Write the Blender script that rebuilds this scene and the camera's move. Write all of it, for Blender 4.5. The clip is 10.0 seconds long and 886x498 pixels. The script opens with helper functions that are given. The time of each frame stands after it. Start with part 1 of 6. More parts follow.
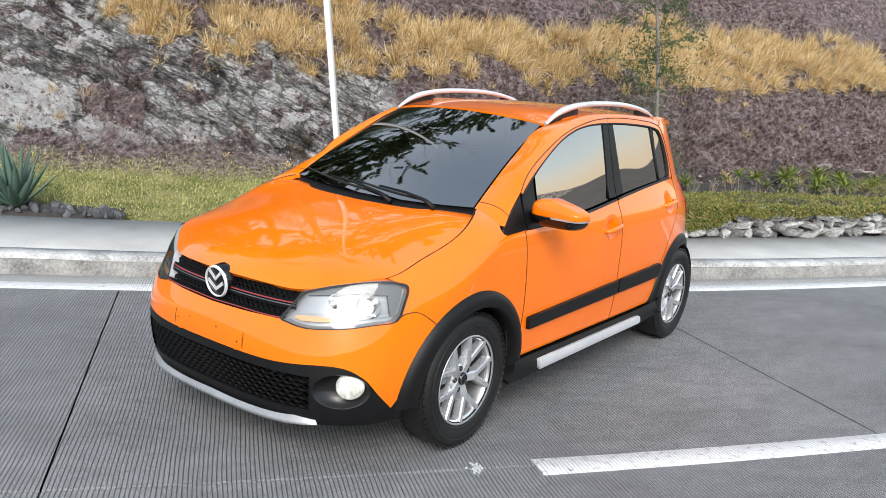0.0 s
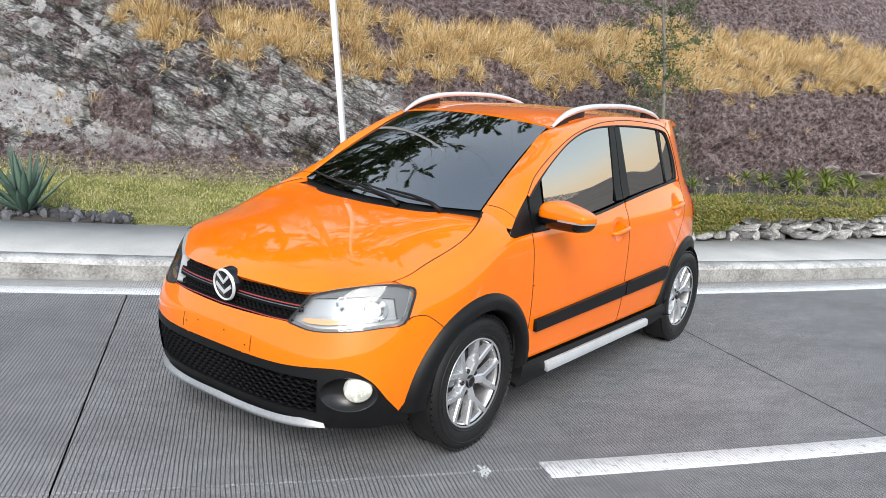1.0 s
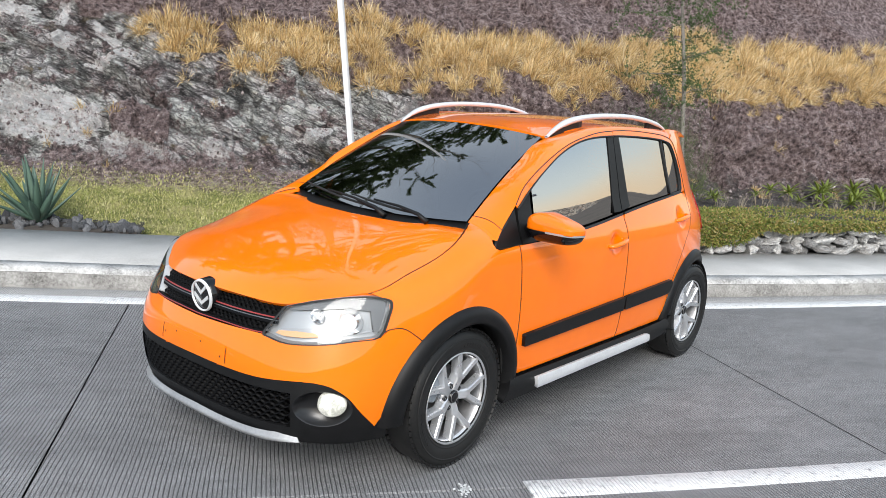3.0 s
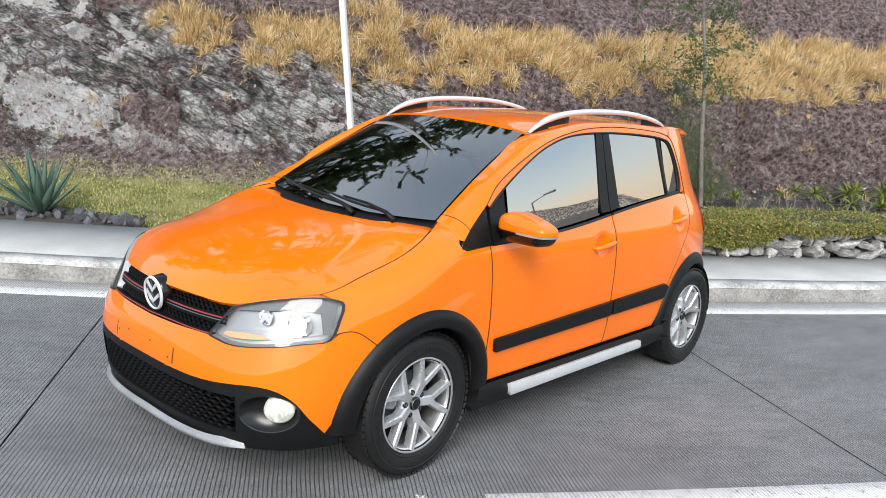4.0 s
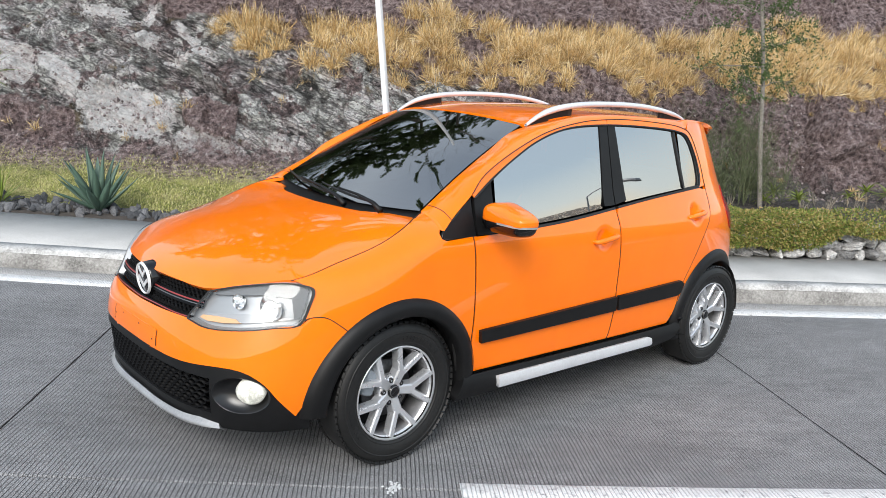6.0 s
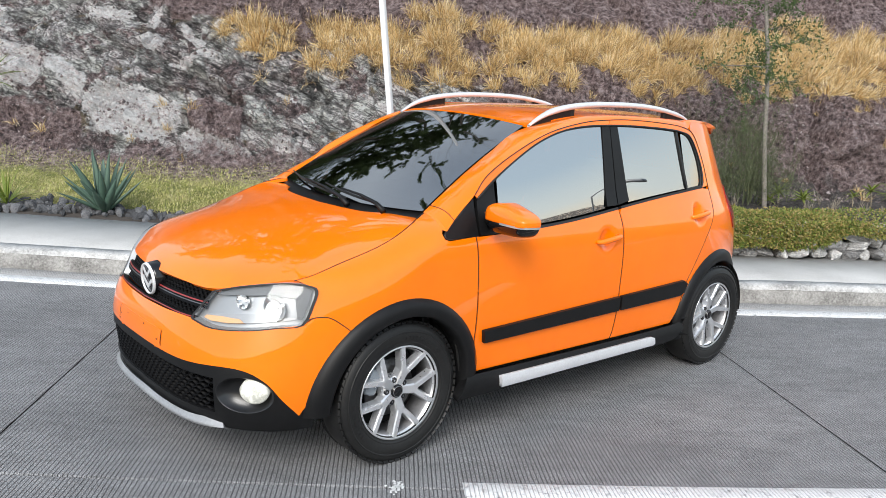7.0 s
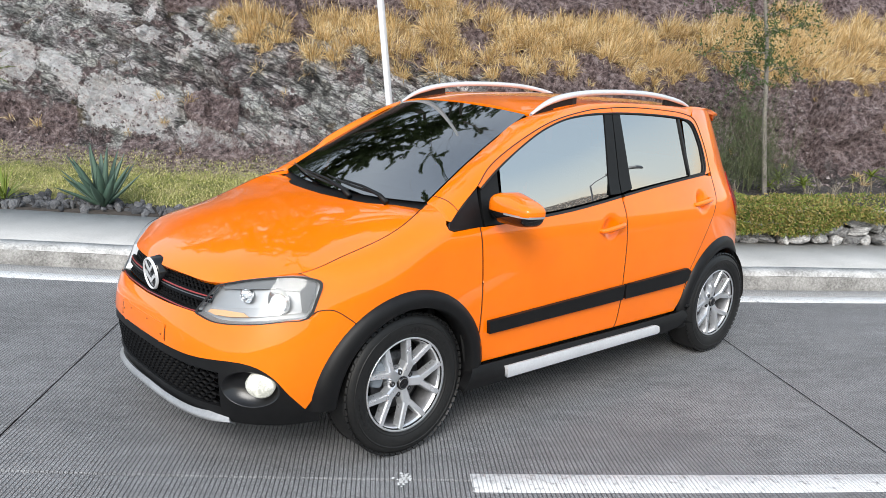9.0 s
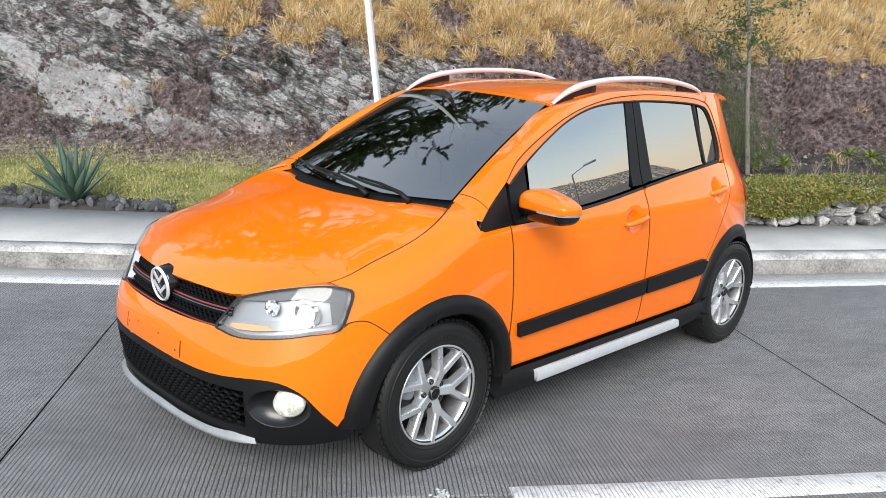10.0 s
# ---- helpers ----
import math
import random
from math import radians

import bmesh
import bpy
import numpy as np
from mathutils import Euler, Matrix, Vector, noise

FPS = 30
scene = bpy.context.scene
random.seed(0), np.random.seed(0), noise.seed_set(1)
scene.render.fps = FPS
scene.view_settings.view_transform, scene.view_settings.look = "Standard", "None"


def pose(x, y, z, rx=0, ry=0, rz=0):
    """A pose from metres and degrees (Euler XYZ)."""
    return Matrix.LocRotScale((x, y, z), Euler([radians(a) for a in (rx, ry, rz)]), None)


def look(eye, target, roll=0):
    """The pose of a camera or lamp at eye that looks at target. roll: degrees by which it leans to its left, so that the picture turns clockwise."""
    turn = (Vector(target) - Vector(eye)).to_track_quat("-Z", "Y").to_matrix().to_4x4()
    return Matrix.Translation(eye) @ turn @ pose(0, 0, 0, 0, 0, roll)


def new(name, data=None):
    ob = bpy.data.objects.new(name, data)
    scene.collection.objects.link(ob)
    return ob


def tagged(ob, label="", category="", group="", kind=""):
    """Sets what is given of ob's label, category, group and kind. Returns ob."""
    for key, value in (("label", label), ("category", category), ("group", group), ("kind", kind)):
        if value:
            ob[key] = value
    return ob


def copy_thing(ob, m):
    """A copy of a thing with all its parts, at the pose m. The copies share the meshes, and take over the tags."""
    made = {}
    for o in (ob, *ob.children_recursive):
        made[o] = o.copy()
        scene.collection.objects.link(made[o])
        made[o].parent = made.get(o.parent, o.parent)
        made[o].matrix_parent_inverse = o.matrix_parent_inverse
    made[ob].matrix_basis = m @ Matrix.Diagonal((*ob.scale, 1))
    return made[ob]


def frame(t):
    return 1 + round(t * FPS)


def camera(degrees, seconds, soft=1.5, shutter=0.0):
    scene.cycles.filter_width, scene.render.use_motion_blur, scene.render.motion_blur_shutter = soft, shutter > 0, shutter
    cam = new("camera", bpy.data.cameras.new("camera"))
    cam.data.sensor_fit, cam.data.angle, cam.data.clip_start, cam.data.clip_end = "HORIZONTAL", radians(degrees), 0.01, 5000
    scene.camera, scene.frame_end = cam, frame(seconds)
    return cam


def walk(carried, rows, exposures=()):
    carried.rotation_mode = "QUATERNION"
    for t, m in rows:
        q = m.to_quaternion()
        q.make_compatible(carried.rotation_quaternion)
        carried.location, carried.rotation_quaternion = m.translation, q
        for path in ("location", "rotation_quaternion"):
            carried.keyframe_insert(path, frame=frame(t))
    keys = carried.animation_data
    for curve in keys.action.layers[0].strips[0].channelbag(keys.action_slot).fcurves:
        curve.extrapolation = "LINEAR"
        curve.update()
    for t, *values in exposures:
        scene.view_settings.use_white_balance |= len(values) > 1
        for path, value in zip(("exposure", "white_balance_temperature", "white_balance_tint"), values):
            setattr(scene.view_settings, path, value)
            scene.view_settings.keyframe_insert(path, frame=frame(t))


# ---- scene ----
cam = camera(57.4, 10.0, soft=0.8)
PATH = [
    (0, (2.886, 2.718, 1.635), (1.306, 1.563, 1.225), 4.8),
    (0.5, (2.889, 2.715, 1.633), (1.314, 1.551, 1.227), 4.7),
    (1, (2.89, 2.72, 1.631), (1.319, 1.55, 1.229), 4.5),
    (1.5, (2.886, 2.72, 1.628), (1.32, 1.542, 1.23), 4.4),
    (2, (2.881, 2.722, 1.627), (1.322, 1.532, 1.235), 4.3),
    (2.5, (2.85, 2.743, 1.63), (1.305, 1.533, 1.245), 4.3),
    (3, (2.693, 2.846, 1.631), (1.169, 1.607, 1.252), 4.4),
    (3.2, (2.61, 2.899, 1.635), (1.094, 1.651, 1.253), 4.5),
    (4.3, (2.281, 3.019, 1.624), (0.843, 1.685, 1.232), 4.9),
    (4.5, (2.215, 3.082, 1.608), (0.797, 1.726, 1.221), 4.9),
    (5, (2.082, 3.248, 1.615), (0.711, 1.846, 1.221), 4.7),
    (5.5, (2.062, 3.301, 1.612), (0.731, 1.863, 1.214), 4.3),
    (7, (2.063, 3.333, 1.614), (0.76, 1.868, 1.217), 3.9),
    (7.5, (2.067, 3.341, 1.614), (0.77, 1.87, 1.219), 3.7),
    (8, (2.071, 3.344, 1.619), (0.781, 1.868, 1.223), 3.5),
    (8.5, (2.075, 3.335, 1.617), (0.783, 1.863, 1.213), 3.3),
    (9, (2.07, 3.3, 1.611), (0.766, 1.844, 1.191), 3.2),
    (9.5, (2.111, 3.168, 1.622), (0.779, 1.743, 1.18), 3.0),
    (10, (2.148, 2.937, 1.642), (0.772, 1.562, 1.178), 2.7),
]
# the road climbs: plans are laid out in the plane of the road, and LEVEL sets them upright
UP = Vector((0.088, -0.092, 0.992)).normalized()
LEVEL = UP.rotation_difference(Vector((0, 0, 1))).to_matrix().to_4x4()
walk(cam, [(t, LEVEL @ look(eye, target, roll)) for t, eye, target, roll in PATH])

# ---------------------------------------------------------------- light
world = bpy.data.worlds.new("evening_sky")
scene.world = world
world.use_nodes = True
wn = world.node_tree.nodes
sky = wn.new("ShaderNodeTexSky")
sky.sky_type = "NISHITA"
sky.sun_disc = False
SUN_ELEVATION, SUN_AZIMUTH = 22.0, 42.0
sky.sun_elevation = radians(SUN_ELEVATION)
sky.sun_rotation = radians(90 - SUN_AZIMUTH)
sky.air_density, sky.dust_density, sky.ozone_density = 1.0, 2.0, 2.0
wn["Background"].inputs["Strength"].default_value = 0.15
# thin high haze over the clear sky: cream at the horizon, blue-grey overhead
place = wn.new("ShaderNodeTexCoord")
split = wn.new("ShaderNodeSeparateXYZ")
haze = wn.new("ShaderNodeValToRGB")
veil = wn.new("ShaderNodeMix")
veil.data_type = "RGBA"
veil.inputs[0].default_value = 0.75
steps = ((0.0, (1.65, 1.32, 0.92)), (0.022, (1.50, 1.36, 1.10)), (0.05, (1.18, 1.28, 1.28)), (0.13, (0.78, 0.95, 1.10)), (0.5, (0.78, 0.88, 0.97)), (0.72, (0.92, 1.02, 1.12)), (1.0, (0.36, 0.46, 0.62)))
while len(haze.color_ramp.elements) < len(steps):
    haze.color_ramp.elements.new(0.5)
for el, (at_, c) in zip(haze.color_ramp.elements, steps):
    el.position, el.color = at_, (*c, 1)
gain = wn.new("ShaderNodeVectorMath")
gain.operation = "SCALE"
gain.inputs[3].default_value = 5.0
wl = world.node_tree.links
wl.new(place.outputs["Generated"], split.inputs[0])
wl.new(split.outputs[2], haze.inputs[0])
wl.new(haze.outputs[0], gain.inputs[0])
wl.new(sky.outputs[0], veil.inputs[6])
wl.new(gain.outputs[0], veil.inputs[7])
wl.new(veil.outputs[2], wn["Background"].inputs[0])
sun_data = bpy.data.lights.new("sun", "SUN")
sun_data.energy, sun_data.angle, sun_data.color = 1.8, radians(28), (1.0, 0.97, 0.93)
sun = new("sun", sun_data)
ca, sa = math.cos(radians(SUN_AZIMUTH)), math.sin(radians(SUN_AZIMUTH))
sun.matrix_world = look((0, 0, 60), (-ca * 60, -sa * 60, 60 - 60 * math.tan(radians(SUN_ELEVATION + 14))))
scene.view_settings.exposure = 0.90

# ---------------------------------------------------------------- materials
def material(name, color, rough=0.5, metal=0.0, **inputs):
    m = bpy.data.materials.new(name)
    m.use_nodes = True
    b = m.node_tree.nodes["Principled BSDF"]
    b.inputs["Base Color"].default_value = (*color, 1)
    b.inputs["Roughness"].default_value = rough
    b.inputs["Metallic"].default_value = metal
    for k, v in inputs.items():
        b.inputs[k.replace("_", " ")].default_value = v
    return m


class Nodes:
    """A short hand for node trees."""

    def __init__(self, m):
        self.tree = m.node_tree
        self.bsdf = m.node_tree.nodes["Principled BSDF"]

    def add(self, kind, **kw):
        n = self.tree.nodes.new("ShaderNode" + kind)
        for k, v in kw.items():
            k = k.replace("_", " ")
            n.inputs[k.title() if k.title() in n.inputs else k].default_value = v
        return n

    def link(self, a, b):
        self.tree.links.new(a, b)

    def coord(self, kind="Object"):
        return self.add("TexCoord").outputs[kind]

    def noise(self, scale, detail=6, rough=0.6, at=None, stretch=None, distortion=0.0):
        n = self.add("TexNoise", scale=scale, detail=detail, roughness=rough, distortion=distortion)
        at = at or self.coord()
        if stretch:
            mp = self.add("Mapping")
            mp.inputs["Scale"].default_value = stretch
            self.link(at, mp.inputs[0])
            at = mp.outputs[0]
        self.link(at, n.inputs["Vector"])
        return n.outputs["Fac"]

    def ramp(self, fac, stops):
        r = self.add("ValToRGB")
        e = r.color_ramp.elements
        while len(e) < len(stops):
            e.new(0.5)
        for el, (p, c) in zip(e, stops):
            el.position = p
            el.color = (*c, 1) if len(c) == 3 else c
        self.link(fac, r.inputs[0])
        return r.outputs[0]

    def mix(self, fac, a, b, mode="MIX"):
        n = self.tree.nodes.new("ShaderNodeMix")
        n.data_type, n.blend_type = "RGBA", mode
        for v, i in ((fac, 0), (a, 6), (b, 7)):
            if isinstance(v, (int, float)):
                n.inputs[i].default_value = v
            elif isinstance(v, tuple):
                n.inputs[i].default_value = (*v, 1)
            else:
                self.link(v, n.inputs[i])
        return n.outputs[2]

    def math(self, op, a, b=0.0):
        n = self.tree.nodes.new("ShaderNodeMath")
        n.operation = op
        for v, i in ((a, 0), (b, 1)):
            if isinstance(v, (int, float)):
                n.inputs[i].default_value = v
            else:
                self.link(v, n.inputs[i])
        return n.outputs[0]

    def bump(self, height, strength=0.3, distance=0.01, after=None):
        n = self.add("Bump", strength=strength, distance=distance)
        self.link(height, n.inputs["Height"])
        if after:
            self.link(after, n.inputs["Normal"])
        self.link(n.outputs[0], self.bsdf.inputs["Normal"])
        return n.outputs[0]

    def color(self, out):
        self.link(out, self.bsdf.inputs["Base Color"])

    def rough(self, out):
        self.link(out, self.bsdf.inputs["Roughness"])


def speckled(name, dark, light, scale, rough=0.8, bump=0.3, distance=0.004, coarse=None, **kw):
    """A matt surface whose tone varies at two scales, with a fine relief."""
    m = material(name, light, rough, **kw)
    n = Nodes(m)
    fine = n.noise(scale, 8, 0.7)
    wide = n.noise(scale * 0.07 if coarse is None else coarse, 5, 0.6)
    both = n.math("ADD", n.math("MULTIPLY", fine, 0.55), n.math("MULTIPLY", wide, 0.45))
    n.color(n.ramp(both, [(0.36, dark), (0.64, light)]))
    n.bump(fine, bump, distance)
    return m


paint = material("orange_paint", (0.93, 0.17, 0.001), 0.36, Coat_Weight=1.0, Coat_Roughness=0.012, Coat_IOR=1.5, Specular_IOR_Level=0.05)
pn = Nodes(paint)
pn.color(pn.ramp(pn.noise(3, 4, 0.6), [(0.3, (0.89, 0.166, 0.0008)), (0.7, (0.94, 0.186, 0.001))]))
pn.rough(pn.ramp(pn.noise(14, 6, 0.7), [(0.35, (0.28,) * 3), (0.7, (0.37,) * 3)]))
black_plastic = speckled("black_grained_plastic", (0.0035, 0.0035, 0.0038), (0.008, 0.008, 0.0086), 260, 0.48, 0.15, 0.001, Specular_IOR_Level=0.25)
gloss_black = material("gloss_black", (0.006, 0.006, 0.007), 0.12)
# black of the real seals, and of bars that stand for shade in gaps
rubber_and_gap = material("black_rubber_and_gap_shade", (0.008, 0.008, 0.008), 0.6)
tyre_rubber = speckled("tyre_rubber", (0.004, 0.004, 0.0042), (0.013, 0.0128, 0.0125), 60, 0.5, 0.25, 0.0012, Specular_IOR_Level=0.4)
alloy = material("silver_alloy", (0.66, 0.67, 0.69), 0.27, 0.75)
an = Nodes(alloy)
an.rough(an.ramp(an.noise(40, 5), [(0.2, (0.26,) * 3), (0.8, (0.31,) * 3)]))
silver_paint = speckled("satin_silver_plastic", (0.60, 0.61, 0.635), (0.74, 0.75, 0.775), 90, 0.38, 0.05, 0.001, metal=0.35)
badge_silver = material("bright_badge_silver", (0.82, 0.83, 0.84), 0.22, 0.45)
lip_silver = speckled("weathered_silver_plastic", (0.24, 0.243, 0.25), (0.36, 0.365, 0.372), 70, 0.4, 0.08, 0.001, metal=0.35)
chrome = material("chrome", (0.86, 0.87, 0.88), 0.07, 1.0)
steel = speckled("brake_steel", (0.10, 0.10, 0.10), (0.25, 0.25, 0.26), 60, 0.4, 0.1, 0.001, metal=0.8)
# near-black colour holds the shade inside seams, grilles, holes and other cavities
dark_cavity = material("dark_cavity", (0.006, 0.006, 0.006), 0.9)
mesh_black = material("grille_black", (0.003, 0.003, 0.0035), 0.55, Specular_IOR_Level=0.1)
interior = speckled("charcoal_trim", (0.012, 0.012, 0.013), (0.022, 0.022, 0.023), 200, 0.8, 0.2, 0.001)
red_trim = material("red_trim_line", (0.28, 0.03, 0.028), 0.3)
lamp_red = material("tail_lamp_red", (0.25, 0.01, 0.012), 0.1)
lamp_white = material("lamp_reflector", (0.42, 0.43, 0.44), 0.24, 0.35)


def glass_material(name, tint, ior):
    m = bpy.data.materials.new(name)
    m.use_nodes = True
    t = m.node_tree
    t.nodes.remove(t.nodes["Principled BSDF"])
    out = t.nodes["Material Output"]
    clear, gloss, mix, fr = (t.nodes.new("ShaderNode" + k) for k in ("BsdfTransparent", "BsdfGlossy", "MixShader", "Fresnel"))
    clear.inputs[0].default_value = (*tint, 1)
    gloss.inputs["Roughness"].default_value = 0.0
    fr.inputs["IOR"].default_value = ior
    t.links.new(fr.outputs[0], mix.inputs[0])
    t.links.new(clear.outputs[0], mix.inputs[1])
    t.links.new(gloss.outputs[0], mix.inputs[2])
    t.links.new(mix.outputs[0], out.inputs[0])
    return m


side_glass = glass_material("tinted_side_glass", (0.05, 0.055, 0.055), 6.2)
front_glass = glass_material("tinted_windscreen_glass", (0.04, 0.045, 0.045), 4.0)
lamp_glass = glass_material("clear_lamp_glass", (0.93, 0.94, 0.95), 1.5)


# ---------------------------------------------------------------- building helpers
def spline(xs, ys):
    """A natural cubic through the knots, straight beyond its ends."""
    xs, ys = np.array(xs, float), np.array(ys, float)
    if xs[0] > xs[-1]:
        xs, ys = xs[::-1], ys[::-1]
    n, h = len(xs), np.diff(xs)
    a, r = np.eye(n), np.zeros(n)
    for i in range(1, n - 1):
        a[i, i - 1:i + 2] = h[i - 1], 2 * (h[i - 1] + h[i]), h[i]
        r[i] = 6 * ((ys[i + 1] - ys[i]) / h[i] - (ys[i] - ys[i - 1]) / h[i - 1])
    m = np.linalg.solve(a, r)

    def f(x):
        x = min(max(x, xs[0]), xs[-1])
        i = min(max(int(np.searchsorted(xs, x)) - 1, 0), n - 2)
        p, q = xs[i + 1] - x, x - xs[i]
        return float((m[i] * p ** 3 + m[i + 1] * q ** 3) / (6 * h[i]) + (ys[i] / h[i] - m[i] * h[i] / 6) * p + (ys[i + 1] / h[i] - m[i + 1] * h[i] / 6) * q)
    return f


def smooth_line(pts, per=5):
    """A Catmull-Rom line through points of any dimension."""
    p = [np.array(q, float) for q in pts]
    p = [2 * p[0] - p[1]] + p + [2 * p[-1] - p[-2]]
    out = []
    for i in range(1, len(p) - 2):
        for k in range(per):
            t = k / per
            out.append(0.5 * ((2 * p[i]) + (p[i + 1] - p[i - 1]) * t + (2 * p[i - 1] - 5 * p[i] + 4 * p[i + 1] - p[i + 2]) * t * t + (3 * p[i] - p[i - 1] - 3 * p[i + 1] + p[i + 2]) * t ** 3))
    return out + [p[-2]]


def part(name, bm, mat, parent=None, label="", smooth=True, m=None):
    """Links a bmesh as one mesh object, under a thing or a part when given."""
    for f in bm.faces:
        f.smooth = smooth
    me = bpy.data.meshes.new(name)
    bm.to_mesh(me)
    bm.free()
    me.materials.append(mat)
    ob = new(name, me)
    if parent:
        ob.parent = parent
    if m is not None:
        ob.matrix_basis = m
    if label:
        ob["label"] = label
    return ob


def thing(name, label, category, m=LEVEL, group="", kind=""):
    ob = new(name)
    ob.matrix_basis = m
    ob.empty_display_size = 0.1
    return tagged(ob, label, category, group, kind)


def upright(p):
    """An upright pose at a place of the road's plan."""
    return Matrix.Translation(LEVEL @ Vector(p))


def face_out(bm, out):
    bm.normal_update()
    if sum((f.normal * f.calc_area() for f in bm.faces), Vector()).dot(Vector(out)) < 0:
        bmesh.ops.reverse_faces(bm, faces=bm.faces)
        bm.normal_update()


def panel(outline, surf, out, step=0.05, depth=0.014, lift=0.0, rim=0.003):
    """A sheet over a plan outline, laid on surf(u, v), with a rounded flange turned in along its edge."""
    bm = bmesh.new()
    bm.faces.new([bm.verts.new((float(u), float(v), 0)) for u, v in outline])
    su, sv = step if isinstance(step, tuple) else (step, step)
    us, vs = [float(p[0]) for p in outline], [float(p[1]) for p in outline]
    for lo, hi, s, axis in ((min(us), max(us), su, (1, 0, 0)), (min(vs), max(vs), sv, (0, 1, 0))):
        count = max(2, int((hi - lo) / s))
        for i in range(1, count):
            c = lo + (hi - lo) * i / count
            bmesh.ops.bisect_plane(bm, geom=bm.verts[:] + bm.edges[:] + bm.faces[:], dist=1e-5, plane_co=Vector(axis) * c, plane_no=axis)
    bmesh.ops.remove_doubles(bm, verts=bm.verts, dist=1e-5)
    for v in bm.verts:
        v.co = surf(v.co.x, v.co.y)
    big = [f for f in bm.faces if len(f.verts) > 4]
    if big:
        bmesh.ops.triangulate(bm, faces=big)
    face_out(bm, out)
    if lift:
        for v, n in [(v, v.normal.copy()) for v in bm.verts]:
            v.co += n * lift
    normals = {v: (sum((f.normal * f.calc_area() for f in v.link_faces), Vector()) + Vector(out) * 1e-7).normalized() for e in bm.edges if e.is_boundary for v in e.verts}
    for e in bm.edges:
        if e.is_boundary:
            e.smooth = False
    for drop in (rim, depth):
        made = bmesh.ops.extrude_edge_only(bm, edges=[e for e in bm.edges if e.is_boundary])["geom"]
        after = {}
        for v in made:
            if isinstance(v, bmesh.types.BMVert):
                src = min((e.other_vert(v) for e in v.link_edges if e.other_vert(v) in normals), key=lambda w: (w.co - v.co).length_squared)
                after[v] = normals[src]
        for v, nrm in after.items():
            v.co -= nrm * drop
        normals = after
    return bm


def loft(curves, out, flip=None):
    """A sheet through curves of equal length."""
    bm = bmesh.new()
    rows = [[bm.verts.new(tuple(float(a) for a in p)) for p in c] for c in curves]
    for a, b in zip(rows, rows[1:]):
        for i in range(len(a) - 1):
            bm.faces.new((a[i], a[i + 1], b[i + 1], b[i]))
    face_out(bm, out)
    return bm


def thicken(bm, depth):
    """Gives a sheet a back, depth metres behind it."""
    bm.normal_update()
    bmesh.ops.solidify(bm, geom=bm.faces[:], thickness=depth)
    return bm


def box_into(bm, c, size, m=None):
    mat = Matrix.Translation(c) @ Matrix.Diagonal((*size, 1))
    bmesh.ops.create_cube(bm, size=1, matrix=(m @ mat) if m else mat)


def rounded_box(size, c=(0, 0, 0), r=0.01, seg=2, m=None):
    bm = bmesh.new()
    box_into(bm, c, size)
    bmesh.ops.bevel(bm, geom=bm.edges[:], offset=r, segments=seg, affect="EDGES", profile=0.5)
    if m:
        bmesh.ops.transform(bm, matrix=m, verts=bm.verts)
    return bm


def lathe(profile, seg, axis="Y"):
    """Turns (radius, along) about the Y axis."""
    bm = bmesh.new()
    rings = []
    for r, a in profile:
        rings.append([bm.verts.new((r * math.cos(2 * math.pi * i / seg), a, r * math.sin(2 * math.pi * i / seg))) for i in range(seg)])
    for a, b in zip(rings, rings[1:]):
        for i in range(seg):
            bm.faces.new((a[i], a[(i + 1) % seg], b[(i + 1) % seg], b[i]))
    bmesh.ops.recalc_face_normals(bm, faces=bm.faces)
    return bm


def tube(points, radius, seg=8, cap=True):
    """A round bar along points; radius may be a list."""
    bm = bmesh.new()
    pts = [Vector(p) for p in points]
    rad = radius if isinstance(radius, (list, tuple)) else [radius] * len(pts)
    rings, side = [], None
    for i, p in enumerate(pts):
        d = (pts[min(i + 1, len(pts) - 1)] - pts[max(i - 1, 0)]).normalized()
        if side is None:
            side = d.orthogonal().normalized()
        side = (side - d * side.dot(d)).normalized()
        up = d.cross(side)
        rings.append([bm.verts.new(p + (side * math.cos(2 * math.pi * k / seg) + up * math.sin(2 * math.pi * k / seg)) * rad[i]) for k in range(seg)])
    for a, b in zip(rings, rings[1:]):
        for k in range(seg):
            bm.faces.new((a[k], a[(k + 1) % seg], b[(k + 1) % seg], b[k]))
    if cap:
        bm.faces.new(rings[0][::-1]), bm.faces.new(rings[-1])
    return bm


def join(a, b):
    """Adds bmesh b to bmesh a."""
    me = bpy.data.meshes.new("joined")
    b.to_mesh(me)
    b.free()
    a.from_mesh(me)
    bpy.data.meshes.remove(me)
    return a


# ---------------------------------------------------------------- the road's plan: s along the kerb, d out from it
CENTRE, RADIUS, START = Vector((-25.76, -33.51)), 39.95, 0.91547


def at(s, d, z=0.0):
    a, r = START + s / RADIUS, RADIUS + d
    return Vector((CENTRE.x + r * math.cos(a), CENTRE.y + r * math.sin(a), z - 0.006 * max(0.0, s - 12) ** 2))


def plan(p):
    x, y = p[0] - CENTRE.x, p[1] - CENTRE.y
    return (math.atan2(y, x) - START) * RADIUS, math.hypot(x, y) - RADIUS


